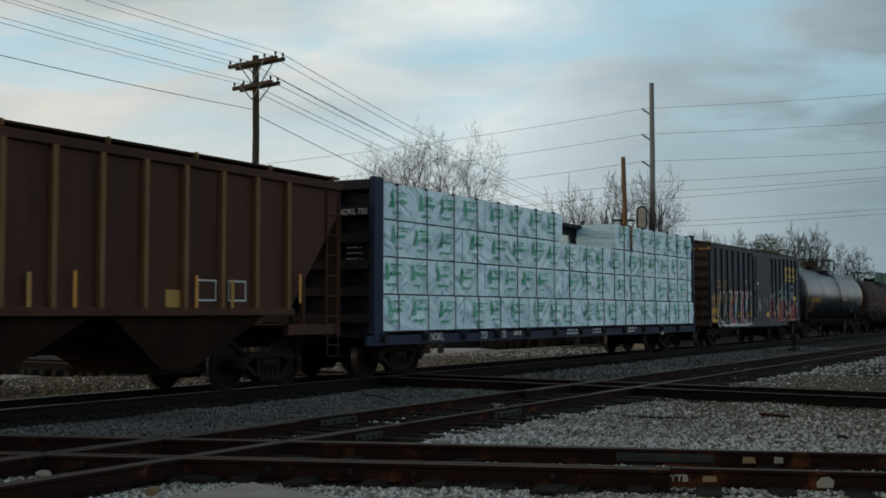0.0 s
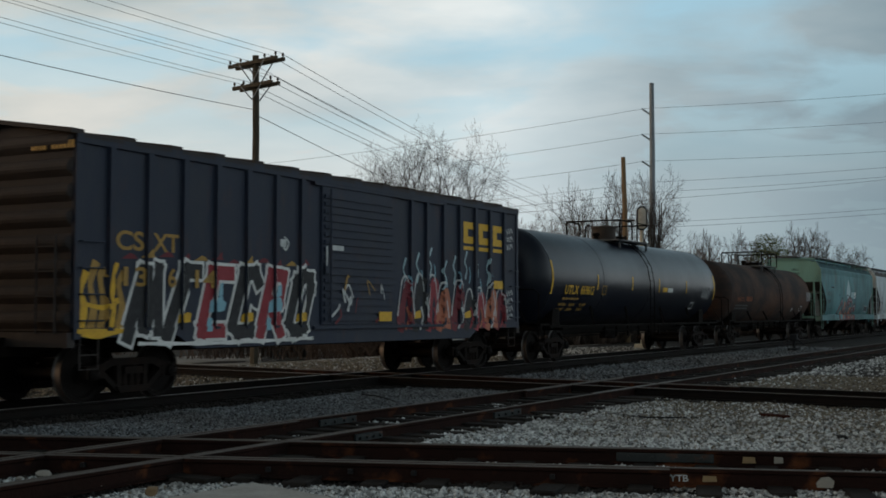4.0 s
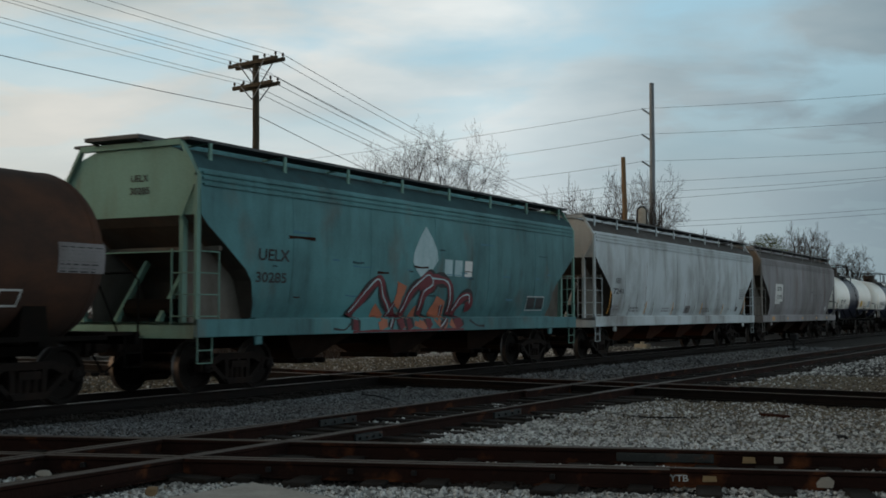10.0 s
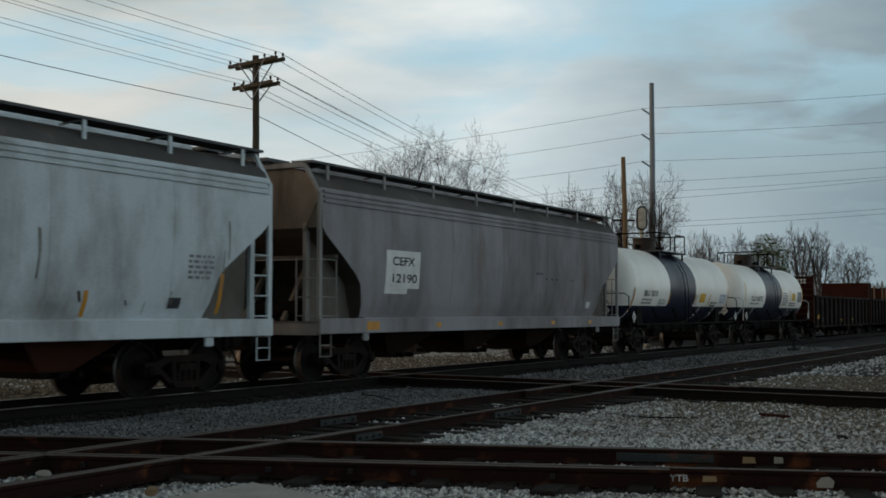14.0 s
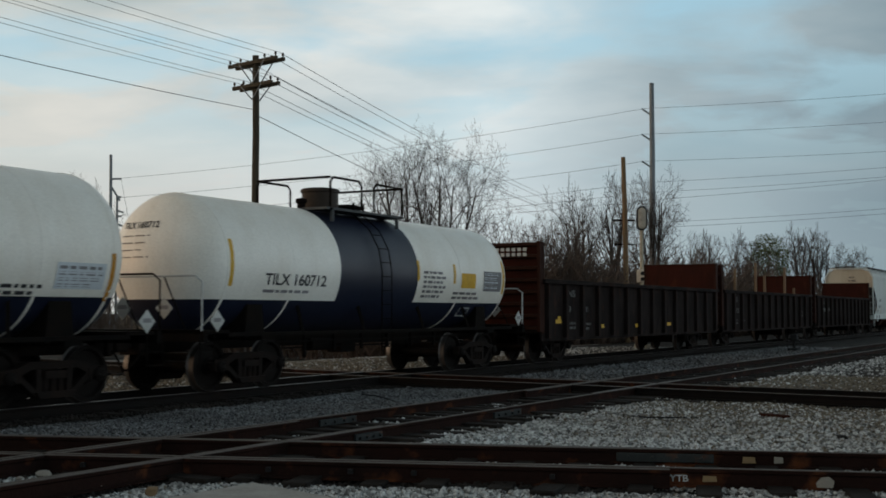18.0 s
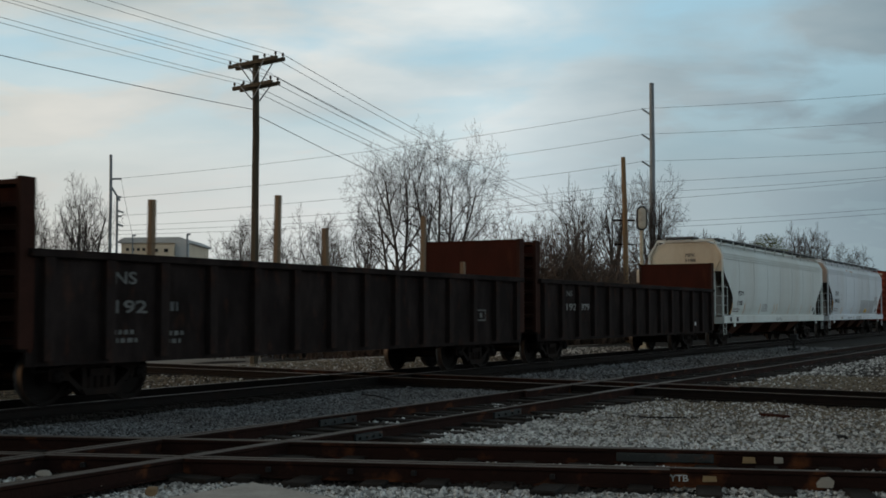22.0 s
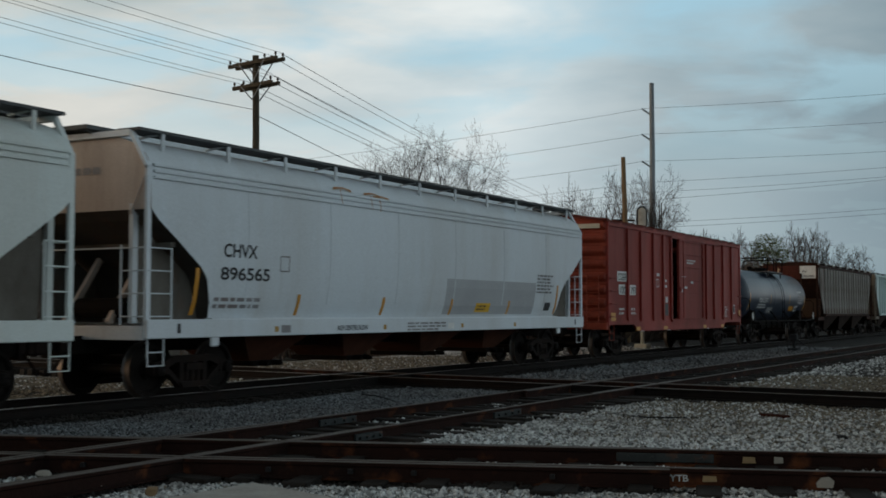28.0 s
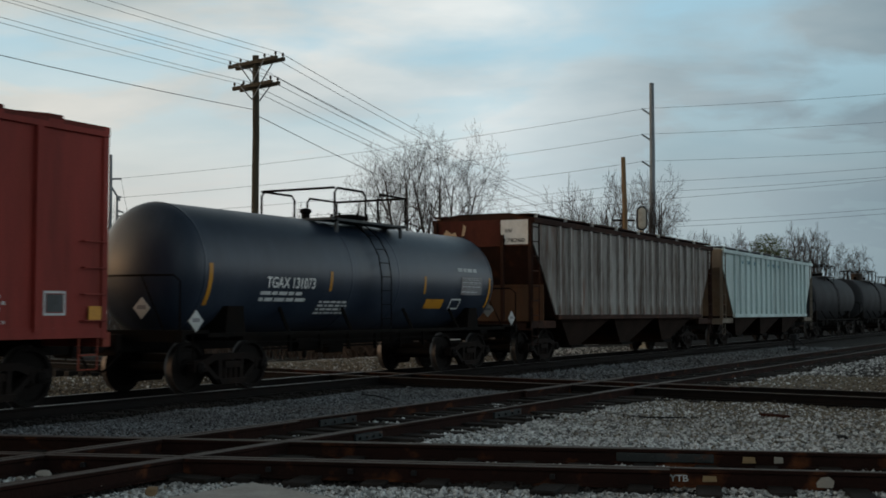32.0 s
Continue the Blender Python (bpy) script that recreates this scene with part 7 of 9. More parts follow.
c16 = box_car("boxcar", "oxide red boxcar with its door slid partly open", 286.25, 7.7, M["red"], M["redend"], M["redroof"], [-5.95, -4.7, -3.45, -2.4, -1.55, 2.75, 3.8, 5.05, 6.3], (-1.3, 2.25), M["red"], open_gap=0.55, z1=4.27)
c17 = tank_car("tank_car", "short blue-black tank car with white lettering", 302.22, 6.2, 1.22, 2.20, M["tankblue"], 7.02, seams=(-0.9, 1.0), cage_shift=0.25, hazard=True)
c18 = ribbed_hopper("covered_hopper", "rust-streaked grey ribbed covered hopper with brown ends", 318.07, 8.46, M["nwsheet"], M["nwrib"], M["nwend"], 18, roof=M["nwend"], z1=3.95, chord=M["nwend"])
c19 = ribbed_hopper("covered_hopper", "pale mint ribbed covered hopper", 336.4, 8.45, M["mint"], M["mint"], M["grimeend"], 16, z1=3.95)
c20 = tank_car("tank_car", "dull dark grey tank car", 352.6, 6.3, 1.3, 2.25, M["dulltank"], 7.05)
c21 = tank_car("tank_car", "black tank car far down the train", 367.1, 6.5, 1.35, 2.3, M["dulltank"], 7.3, dome=0.4)
c22 = tank_car("tank_car", "black tank car far down the train", 381.8, 6.5, 1.35, 2.3, M["dulltank"], 7.3, dome=0.4)
M["greypatch"] = mat("grey_touch_up_paint", (0.33, 0.34, 0.35), 0.6, 0, (0.26, 0.26, 0.26), 0.4, 0.8)
# ---------------- lettering, marks and placards ----------------
HOP_Y, HOP_Z = (1.36, 1.47, 1.54, 1.58, 1.58, 1.565, 1.54, 1.50), (1.32, 1.6, 2.0, 2.6, 3.1, 3.5, 3.75, 3.9)


def hop(z):
    return -float(np.interp(z, HOP_Z, HOP_Y)) - 0.008


def stripes(car, spots, w, h, bend=None, y=0.0, material=None, lean=0.0):
    for x, z in spots:
        decal("reflective_strip", x, z, w, h, y, material or M["reflector"], car, bend, label="amber reflective strip")


# brown hopper
for px_ in (-4.9, -0.75, 0.45, 5.0):
    decal("reflective_mark", px_, 1.5, 0.08, 0.5, -1.596, M["fadedyellow"], c1)
stripes(c1, ((1.32, 1.5), (4.05, 1.5), (7.02, 1.6)), 0.07, 0.55, y=-1.602)
for x in (4.2, 5.02):
    decal("stencil_box", x, 1.62, 0.5, 0.37, -1.512, M["stencil"], c1, frame_w=0.03)
decal("placard", 3.42, 1.50, 0.36, 0.30, -1.512, M["fadedyellow"], c1, label="faded yellow placard")

# flat car
for k, x in enumerate((-8.76, -6.2, -5.02, -4.3)):
    lettering("lettering", ("NOKL", "733", "75")[k], 0.24, M["stencil"], c2, (x, -1.506, 0.79)) if k < 3 else small_print(x, 0.84, 0.5, 1, 0.2, -1.506, M["stencil"], c2, seed=k)
for x in (-0.8, 1.2, 4.1):
    small_print(x, 0.90, 0.9, 2, 0.09, -1.506, M["stencil"], c2, seed=int(x * 10) + 50)
decal("data_plate", 7.45, 0.68, 0.34, 0.30, -1.512, M["stencil"], c2, frame_w=0.045)
decal("data_plate", 7.56, 0.76, 0.12, 0.14, -1.512, M["stencil"], c2)
end_lettering("NOKL 733", 0.17, M["stencil"], c2, -11.19, -0.62, 3.52, 0.72)
for k in range(4):
    end_lettering("------ ---"[: 10 - 2 * (k % 2)], 0.16, M["stencil"], c2, -11.10, -0.78, 2.9 - 0.12 * k, 0.4)

# navy boxcar
lettering("lettering", "CS", 0.42, M["fadedyellow"], c3, (-6.88, -1.508, 2.42), width=0.62)
lettering("lettering", "XT", 0.42, M["fadedyellow"], c3, (-6.02, -1.508, 2.42), width=0.62)
lettering("lettering", "13", 0.42, M["fadedyellow"], c3, (-6.85, -1.532, 1.85), width=0.55)
lettering("lettering", "6", 0.42, M["fadedyellow"], c3, (-5.7, -1.532, 1.85))
lettering("lettering", "14", 0.42, M["fadedyellow"], c3, (-5.15, -1.532, 1.85), width=0.55)
# the owner's mark as plain blocks, underlined
for x in (4.72, 5.52, 6.30):
    decal("owner_mark", x, 2.94, 0.52, 0.09, -1.508, M["yellow"], c3)
    decal("owner_mark", x, 3.10, 0.22, 0.52, -1.508, M["yellow"], c3)
    decal("owner_mark", x + 0.22, 3.10, 0.28, 0.17, -1.508, M["yellow"], c3)
    decal("owner_mark", x + 0.22, 3.45, 0.28, 0.17, -1.508, M["yellow"], c3)
decal("notice", -2.62, 2.66, 0.2, 0.14, -1.508, M["stencil"], c3)
decal("notice", -1.22, 2.35, 0.05, 0.38, -1.596, M["stencil"], c3)
decal("notice", -1.0, 2.66, 0.4, 0.1, -1.596, M["stencil"], c3)
decal("placard", -6.45, 1.42, 0.42, 0.25, -1.508, M["yellow"], c3)
decal("placard", 0.75, 1.24, 0.5, 0.2, -1.6, M["yellow"], c3)
decal("placard", 6.2, 2.02, 0.5, 0.2, -1.585, M["yellow"], c3)
bm = bmesh.new()
for i in range(10):
    a = -0.62 - 0.083 * i - (0.1 if i > 3 else 0)
    bm.faces.new([bm.verts.new(p) for p in ((-7.79, a, 3.9), (-7.79, a - 0.068, 3.9), (-7.79, a - 0.068, 4.02), (-7.79, a, 4.02))])
part("small_print", bm, M["fadedyellow"], c3)


def scrawl(car, shapes, y_flat, posts=(), post_y=None, half_w=0.06, sill=None):
    """Sprayed paint: polygons on the side, carried over the posts. shapes: (points, material, layer)."""
    for pts, m, layer in shapes:
        bm = bmesh.new()
        bm.faces.new([bm.verts.new((x, 0, z)) for x, z in pts])
        for px in posts:
            for e in (px - half_w, px + half_w):
                bmesh.ops.bisect_plane(bm, geom=bm.verts[:] + bm.edges[:] + bm.faces[:], plane_co=(e, 0, 0), plane_no=(1, 0, 0))
        if sill:
            bmesh.ops.bisect_plane(bm, geom=bm.verts[:] + bm.edges[:] + bm.faces[:], plane_co=(0, 0, sill[0]), plane_no=(0, 0, 1))
        bmesh.ops.split_edges(bm, edges=[e for e in bm.edges if len(e.link_faces) > 1])
        for f in bm.faces:
            cx = f.calc_center_median().x
            if sill and f.calc_center_median().z < sill[0]:
                for v in f.verts:
                    v.co.y = sill[1] - 0.0025 * layer
                continue
            on = any(abs(cx - p) < half_w for p in posts)
            for v in f.verts:
                yy = (post_y if on else y_flat)
                v.co.y = (yy(v.co.z) if callable(yy) else yy) - 0.0025 * layer
        part("sprayed_paint", bm, m, car)


def spray(car, strokes, surface):
    """Sprayed lines: bent bands of paint that follow the surface. strokes: (points, width, material, layer)."""
    for pts, w, m, layer in strokes:
        bm = bmesh.new()
        P = [Vector((x, z)) for x, z in pts]
        P = [P[0] * 2 - P[1]] + P + [P[-1] * 2 - P[-2]]
        line = []
        for a, b, c, d in zip(P, P[1:], P[2:], P[3:]):
            n = max(3, int((c - b).length / 0.05))
            for k in range(n):
                t = k / n
                line.append(0.5 * ((2 * b) + (c - a) * t + (2 * a - 5 * b + 4 * c - d) * t * t + (3 * b - a - 3 * c + d) * t ** 3))
        line.append(P[-2])
        prev = None
        for k, p in enumerate(line):
            d = (line[min(k + 1, len(line) - 1)] - line[max(k - 1, 0)]).normalized()
            o = Vector((-d.y, d.x)) * (w / 2 * (0.9 + 0.2 * math.sin(k * 0.37 + w * 40)))
            row = []
            for f in (-1, -0.33, 0.33, 1):
                q = p + o * f
                row.append(bm.verts.new((q.x, surface(q.x, q.y) - 0.002 * layer, q.y)))
            if prev:
                for u in range(3):
                    bm.faces.new((prev[u], prev[u + 1], row[u + 1], row[u]))
            prev = row
        part("sprayed_paint", bm, m, car)


NAVY_POSTS = [-7.0, -6.15, -5.3, -4.45, -3.6, -2.75, -1.95, 2.2, 2.9, 3.7, 4.5, 5.3, 6.1, 6.9]


def navy_side(x, z):
    if -1.3 < x < 1.4:
        return -1.592 if z > 1.16 else -1.606
    if z < 1.19:
        return -1.538
    return -1.578 if any(abs(x - p) < 0.075 for p in NAVY_POSTS) else -1.508


# fat angular shapes side by side, each a pale rim, a dark or red body and a bright inner line
rnd = random.Random(5)


def sharp(pts):
    """Corners stay sharp: each inner point is given thrice, a hair apart."""
    out = [pts[0]]
    for a, b, c in zip(pts, pts[1:], pts[2:]):
        va, vc = Vector(a) - Vector(b), Vector(c) - Vector(b)
        out += [tuple(Vector(b) + va.normalized() * 0.03), tuple(Vector(b) + vc.normalized() * 0.03)]
    return out + [pts[-1]]


FORMS = (((0.0, 0.0), (0.22, 1.0), (0.42, 0.15), (0.62, 1.05), (0.86, 0.1)), ((0.1, 0.0), (0.42, 1.06), (0.8, 1.06)), ((0.85, 1.05), (0.25, 1.05), (0.12, 0.05), (0.75, 0.05)),
         ((0.86, 0.92), (0.7, 1.08), (0.28, 1.06), (0.1, 0.12), (0.3, 0.02), (0.72, 0.04), (0.76, 0.3)), ((0.08, 0.0), (0.26, 1.06), (0.74, 1.04), (0.70, 0.58), (0.34, 0.52), (0.82, 0.0)),
         ((0.30, 0.03), (0.12, 0.16), (0.26, 0.95), (0.42, 1.06), (0.78, 1.02), (0.84, 0.85), (0.70, 0.1), (0.50, 0.03), (0.30, 0.03)))
COLS = ("blackstencil", "blackstencil", "crimson", "blackstencil", "crimson", "blackstencil")


def slabs(pts, w):
    """A bent bar with square ends as one slanting block for each run."""
    out = []
    for a, b in zip(pts, pts[1:]):
        a, b = Vector(a), Vector(b)
        d = (b - a).normalized() * w / 2
        n = Vector((-d.y, d.x))
        out.append([tuple(q) for q in (a - d - n, b + d - n, b + d + n, a - d + n)])
    return out


blocks = []
for i, form in enumerate(FORMS):
    a = -6.62 + 0.83 * i
    pts = [(a + x * 0.78 + 0.20 * z, 1.06 + z * 1.0) for x, z in form]
    for k, q in enumerate(slabs(pts, 0.36)):
        blocks.append((q, M["white"], 1 + 0.4 * k + 0.2 * (i % 2)))
    for k, q in enumerate(slabs(pts, 0.25)):
        blocks.append((q, M[COLS[i]], 4.5 + 0.4 * k + 0.2 * (i % 2)))
    if COLS[i] == "crimson":
        blocks.append(([(a + 0.30, 1.42), (a + 0.72, 1.46), (a + 0.76, 1.60), (a + 0.55, 1.72), (a + 0.34, 1.62)], M["skyblue"], 8))
        blocks.append(([(a + 0.46, 1.70), (a + 0.64, 1.74), (a + 0.68, 1.95), (a + 0.52, 1.92)], M["skyblue"], 8.4))
        blocks.append(([(a + 0.22, 1.10), (a + 0.36, 1.10), (a + 0.40, 1.32), (a + 0.28, 1.34)], M["skyblue"], 8.4))
    if i % 2:
        blocks.append(([(a + 0.34, 1.25), (a + 0.66, 1.27), (a + 0.68, 1.41), (a + 0.5, 1.43), (a + 0.37, 1.38)], M["yellow"], 8))
for k in range(12):
    a, z = -6.75 + 0.43 * k, 2.27 + 0.03 * (k % 3)
    blocks.append(([(a, z), (a + 0.36, z + 0.01), (a + 0.30, z + 0.07), (a + 0.2, z + 0.10 + 0.05 * (k % 2)), (a + 0.1, z + 0.05)], M["fadedyellow"] if k % 3 == 1 else M["maroon"], 0.6))
scrawl(c3, blocks, -1.508, NAVY_POSTS, -1.578, 0.075, sill=(1.19, -1.538))
paint = [([(-6.4, 0.93), (-4.4, 0.90), (-1.6, 0.93)], 0.07, M["white"], 8)]
for i in range(5):
    a = -7.62 + i * 0.2
    paint.append(([(a, 1.1), (a + 0.1, 1.5), (a + 0.02, 1.75 + 0.12 * (i % 3)), (a + 0.14, 2.05 + 0.16 * (i % 2))], 0.15, M["fadedyellow"] if i % 3 else M["yellow"], 1))
paint.append(([(-7.6, 1.12), (-7.2, 1.1), (-6.7, 1.16)], 0.14, M["yellow"], 2))
paint.append(([(-7.5, 1.55), (-7.1, 1.5), (-6.8, 1.62)], 0.09, M["yellow"], 2))
# pale wisps over the darker shapes, and thin scribbles on the last panel
for i in range(8):
    a = 1.9 + 0.58 * i
    z = 1.95 + 0.14 * (i % 3)
    paint.append(([(a, z), (a + 0.08, z + 0.25), (a - 0.02, z + 0.42), (a + 0.10, z + 0.68)], 0.06, M["paleleaf"], 1))
    paint.append(([(a + 0.2, z - 0.1), (a + 0.26, z + 0.12), (a + 0.2, z + 0.3)], 0.04, M["skyblue"], 1))
for z0, n_ in ((3.02, 3), (1.62, 2), (1.22, 3)):
    for k in range(n_):
        z = z0 + 0.2 * k
        paint.append(([(7.02, z), (7.08, z + 0.16), (7.14, z + 0.02), (7.20, z + 0.17), (7.27, z + 0.03), (7.34, z + 0.18), (7.44, z + 0.06)], 0.032, M["stencil"], 1))
for i in range(9):
    a = 1.7 + i * 0.6 + rnd.uniform(-0.08, 0.08)
    h = rnd.uniform(0.75, 1.1)
    paint.append(([(a, 1.0), (a + 0.15, 1.0 + h * 0.6), (a + 0.35, 1.0 + h), (a + 0.5, 1.0 + h * 0.5), (a + 0.45, 1.05)], 0.30, M[("maroon", "blackstencil", "crimson", "orange")[i % 4]], 1 + i % 2))
    paint.append(([(a - 0.08, 1.35), (a + 0.1, 1.1 + h), (a + 0.3, 1.2 + h), (a + 0.42, 0.95 + h), (a + 0.55, 1.3)], 0.045, M["stencil"], 4))
    if i % 2:
        paint.append(([(a, 1.35), (a + 0.3, 1.4)], 0.15, M["yellow"] if i % 4 == 1 else M["orange"], 5))
    paint.append(([(a + 0.2, 1.05), (a + 0.4, 1.3), (a + 0.3, 1.55)], 0.07, M[("orange", "stencil", "crimson")[i % 3]], 6))
for i in range(10):
    a, z = rnd.uniform(-1.15, 0.9), rnd.uniform(1.2, 1.9)
    paint.append(([(a, z), (a + rnd.uniform(-0.1, 0.25), z + rnd.uniform(0.1, 0.35)), (a + rnd.uniform(0.1, 0.4), z + rnd.uniform(-0.2, 0.3))], rnd.uniform(0.03, 0.07), M[("stencil", "maroon", "fadedyellow", "stencil")[i % 4]], 1 + i % 3))
paint.append(([(-2.55, 2.75), (-2.45, 2.6), (-2.35, 2.75), (-2.5, 2.85)], 0.05, M["stencil"], 1))
spray(c3, paint, navy_side)

# black tank
B4 = (1.45, 2.43)
lettering("lettering", "UTLX", 0.36, M["yellow"], c4, (-7.0, 0, 1.97), B4, width=1.0)
lettering("lettering", "669612", 0.36, M["yellow"], c4, (-5.8, 0, 1.97), B4, width=1.02)
small_print(-7.0, 1.80, 1.2, 1, 0.12, 0, M["fadedyellow"], c4, B4, 3)
small_print(-7.1, 1.62, 0.6, 2, 0.14, 0, M["fadedyellow"], c4, B4, 4)
small_print(-6.3, 1.62, 0.5, 2, 0.14, 0, M["fadedyellow"], c4, B4, 5)
small_print(-5.5, 1.62, 0.4, 2, 0.14, 0, M["fadedyellow"], c4, B4, 6)
stripes(c4, ((-4.55, 2.12), (-1.48, 2.14), (1.22, 2.13), (4.28, 2.13)), 0.08, 0.46, B4, material=M["yellow"])
stripes(c4, ((-8.0, 1.95), (7.85, 1.95)), 0.10, 0.95, B4, material=M["yellow"])
decal("stencil_box", -4.08, 1.98, 0.32, 0.28, 0, M["fadedyellow"], c4, B4, 0.03)
decal("placard", 1.64, 2.14, 0.5, 0.16, 0, M["yellow"], c4, B4)
decal("placard", 2.2, 2.14, 0.55, 0.15, 0, M["stencil"], c4, B4)
decal("data_panel", 6.26, 1.96, 1.05, 0.44, 0, M["grate"], c4, B4)
small_print(6.32, 2.32, 0.9, 4, 0.11, 0, M["stencil"], c4, B4, 7)
decal("stencil_box", 5.2, 1.57, 0.42, 0.24, 0, M["stencil"], c4, B4, 0.035)
for z, w in ((3.05, 0.75), (2.85, 0.4), (2.75, 0.3), (2.62, 0.4), (2.5, 0.4), (2.38, 0.3)):
    bm = bmesh.new()
    n = 7
    for i in range(n):
        a = -0.15 + w * i / n
        r2 = 1 - (a / 1.45) ** 2 - ((z - 2.43) / 1.45) ** 2
        x = -7.975 - 0.725 * math.sqrt(max(r2, 0)) - 0.012
        h = 0.09 if z > 3 else 0.035
        bm.faces.new([bm.verts.new(p) for p in ((x, a, z), (x - 0.004, a + w / n * 0.7, z), (x - 0.004, a + w / n * 0.7, z + h), (x, a, z + h))])
    part("small_print", bm, M["fadedyellow"], c4)

# brown tank
B5 = (1.38, 2.28)
lettering("lettering", "NATX", 0.27, M["natx"], c5, (-6.5, 0, 1.9), B5, width=1.1)
small_print(-5.1, 1.92, 1.1, 1, 0.36, 0, M["natx"], c5, B5, 9)
small_print(-6.6, 1.7, 2.0, 2, 0.12, 0, M["grate"], c5, B5, 10)
decal("data_panel", 6.7, 2.02, 0.95, 0.46, 0, M["greymid"], c5, B5)
small_print(6.75, 2.36, 0.85, 4, 0.11, 0, M["blackstencil"], c5, B5, 11)
decal("stencil_box", 5.7, 1.5, 0.42, 0.26, 0, M["stencil"], c5, B5, 0.03)
decal("placard", 4.0, 1.5, 0.18, 0.16, 0, M["stencil"], c5, B5)

# turquoise hopper
lettering("lettering", "UELX", 0.30, M["blackstencil"], c6, (-6.6, 0, 2.38), hop, width=0.95)
lettering("lettering", "30285", 0.26, M["blackstencil"], c6, (-6.65, 0, 1.98), hop, width=0.93)
# the owner's leaf as a plain pointed shape, and plain blocks beside it
leaf = [(-0.5, 2.12), (-0.15, 2.4), (0.1, 2.62), (0.05, 2.85), (-0.15, 3.1), (-0.45, 3.38), (-0.75, 3.1), (-1.0, 2.75), (-1.05, 2.55), (-0.85, 2.35)]
scrawl(c6, [(leaf, M["paleleaf"], 1)], hop)
for x in (0.42, 0.92, 1.42):
    decal("owner_mark", x, 2.28, 0.38, 0.38, 0, M["white"] if x > 1.2 else M["paleleaf"], c6, hop)


def green_side(x, z):
    return -1.606 if z < 1.31 else hop(z)


paint = []
# orange bodies, then maroon bands with a black rim and a pale inner line
for pts, w in ((((-2.3, 1.08), (-2.35, 1.3), (-2.25, 1.5)), 0.44), (((-1.6, 1.55), (-1.5, 1.85), (-1.45, 2.05)), 0.40), (((-0.75, 1.08), (-0.7, 1.3), (-0.6, 1.5)), 0.5), (((0.1, 1.12), (0.25, 1.4), (0.35, 1.75)), 0.62), (((0.75, 1.08), (0.85, 1.3)), 0.4), (((-1.35, 1.08), (-1.3, 1.4)), 0.3)):
    paint.append((pts, w, M["orange"], 1))
BANDS = (((-3.4, 1.06), (-3.35, 1.4), (-2.85, 1.85), (-2.4, 2.1), (-2.15, 1.75), (-1.75, 1.4), (-1.5, 1.08)),
         ((-1.2, 1.06), (-1.3, 1.4), (-1.05, 1.85), (-0.6, 2.12), (-0.25, 2.25), (-0.05, 2.05), (-0.45, 1.85), (-0.55, 1.45), (-0.3, 1.08)),
         ((-0.7, 2.0), (-0.1, 2.18), (0.6, 2.12), (0.82, 1.8), (0.82, 1.4), (1.05, 1.07)),
         ((1.15, 1.08), (1.05, 1.45), (1.35, 1.75), (1.75, 1.82), (1.85, 1.62), (1.6, 1.55)),
         ((-2.05, 1.1), (-1.9, 1.35), (-1.7, 1.62)), ((0.2, 1.1), (0.45, 1.3), (0.4, 1.6)))
for k, pts in enumerate(BANDS):
    paint.append((pts, 0.33 if k < 4 else 0.2, M["blackstencil"], 2 + k % 2))
    paint.append((pts, 0.23 if k < 4 else 0.12, M["maroon"], 4 + k % 2))
    paint.append(([(x - 0.05, z + 0.03) for x, z in pts[1:-1]] if len(pts) > 3 else [(x - 0.02, z) for x, z in pts], 0.035, M["paleleaf"], 6))
paint.append(([(-3.5, 1.03), (-2.6, 1.04), (-1.4, 1.03), (0.2, 1.04), (1.3, 1.03)], 0.05, M["maroon"], 3))
paint.append(([(1.6, 1.25), (2.0, 1.12), (2.4, 1.1)], 0.05, M["blackstencil"], 2))
paint.append(([(-4.2, 1.1), (-3.8, 1.08), (-3.6, 1.2)], 0.05, M["blackstencil"], 2))
# old blue and dark scuffs along the side
rnd = random.Random(8)
for k in range(26):
    x, z = rnd.uniform(-6.5, 7.0), rnd.choice((1.75, 2.3, 2.35, 2.42, 2.9, 3.1)) + rnd.uniform(-0.06, 0.06)
    ln = rnd.uniform(0.15, 0.9)
    paint.append(([(x, z), (x + ln * 0.5, z + rnd.uniform(-0.02, 0.02)), (x + ln, z)], rnd.uniform(0.015, 0.06), M[("scuff", "greenroof", "scuff", "rust")[k % 4]], 1))
spray(c6, paint, green_side)
for x in (5.12, 5.66):
    decal("data_panel", x, 1.52, 0.48, 0.3, 0, M["blackstencil"], c6, hop)
decal("stencil_box", 5.07, 1.48, 1.12, 0.38, 0, M["stencil"], c6, hop, 0.02)

# grey hopper
lettering("lettering", "AEX", 0.24, M["blackstencil"], c7, (-7.55, 0, 2.35), hop, width=0.5)
lettering("lettering", "7241", 0.24, M["blackstencil"], c7, (-7.72, 0, 2.02), hop, width=0.9)
small_print(-7.7, 1.6, 0.6, 2, 0.1, 0, M["greymid"], c7, hop, 12)
for x, z0, h in ((-4.55, 1.37, 0.42), (-1.67, 1.36, 0.43), (1.83, 1.36, 0.42), (4.71, 1.36, 0.4), (7.85, 1.4, 0.7), (-7.95, 1.4, 0.7)):
    decal("reflective_strip", x, z0, 0.09, h, 0, M["reflector"], c7, hop, label="amber reflective strip")
decal("data_panel", -0.24, 1.4, 0.66, 0.28, 0, M["greymid"], c7, hop)
decal("data_panel", -0.1, 1.47, 0.18, 0.14, 0, M["blackstencil"], c7, hop)
decal("data_panel", 6.6, 1.49, 0.3, 0.18, 0, M["blackstencil"], c7, hop)
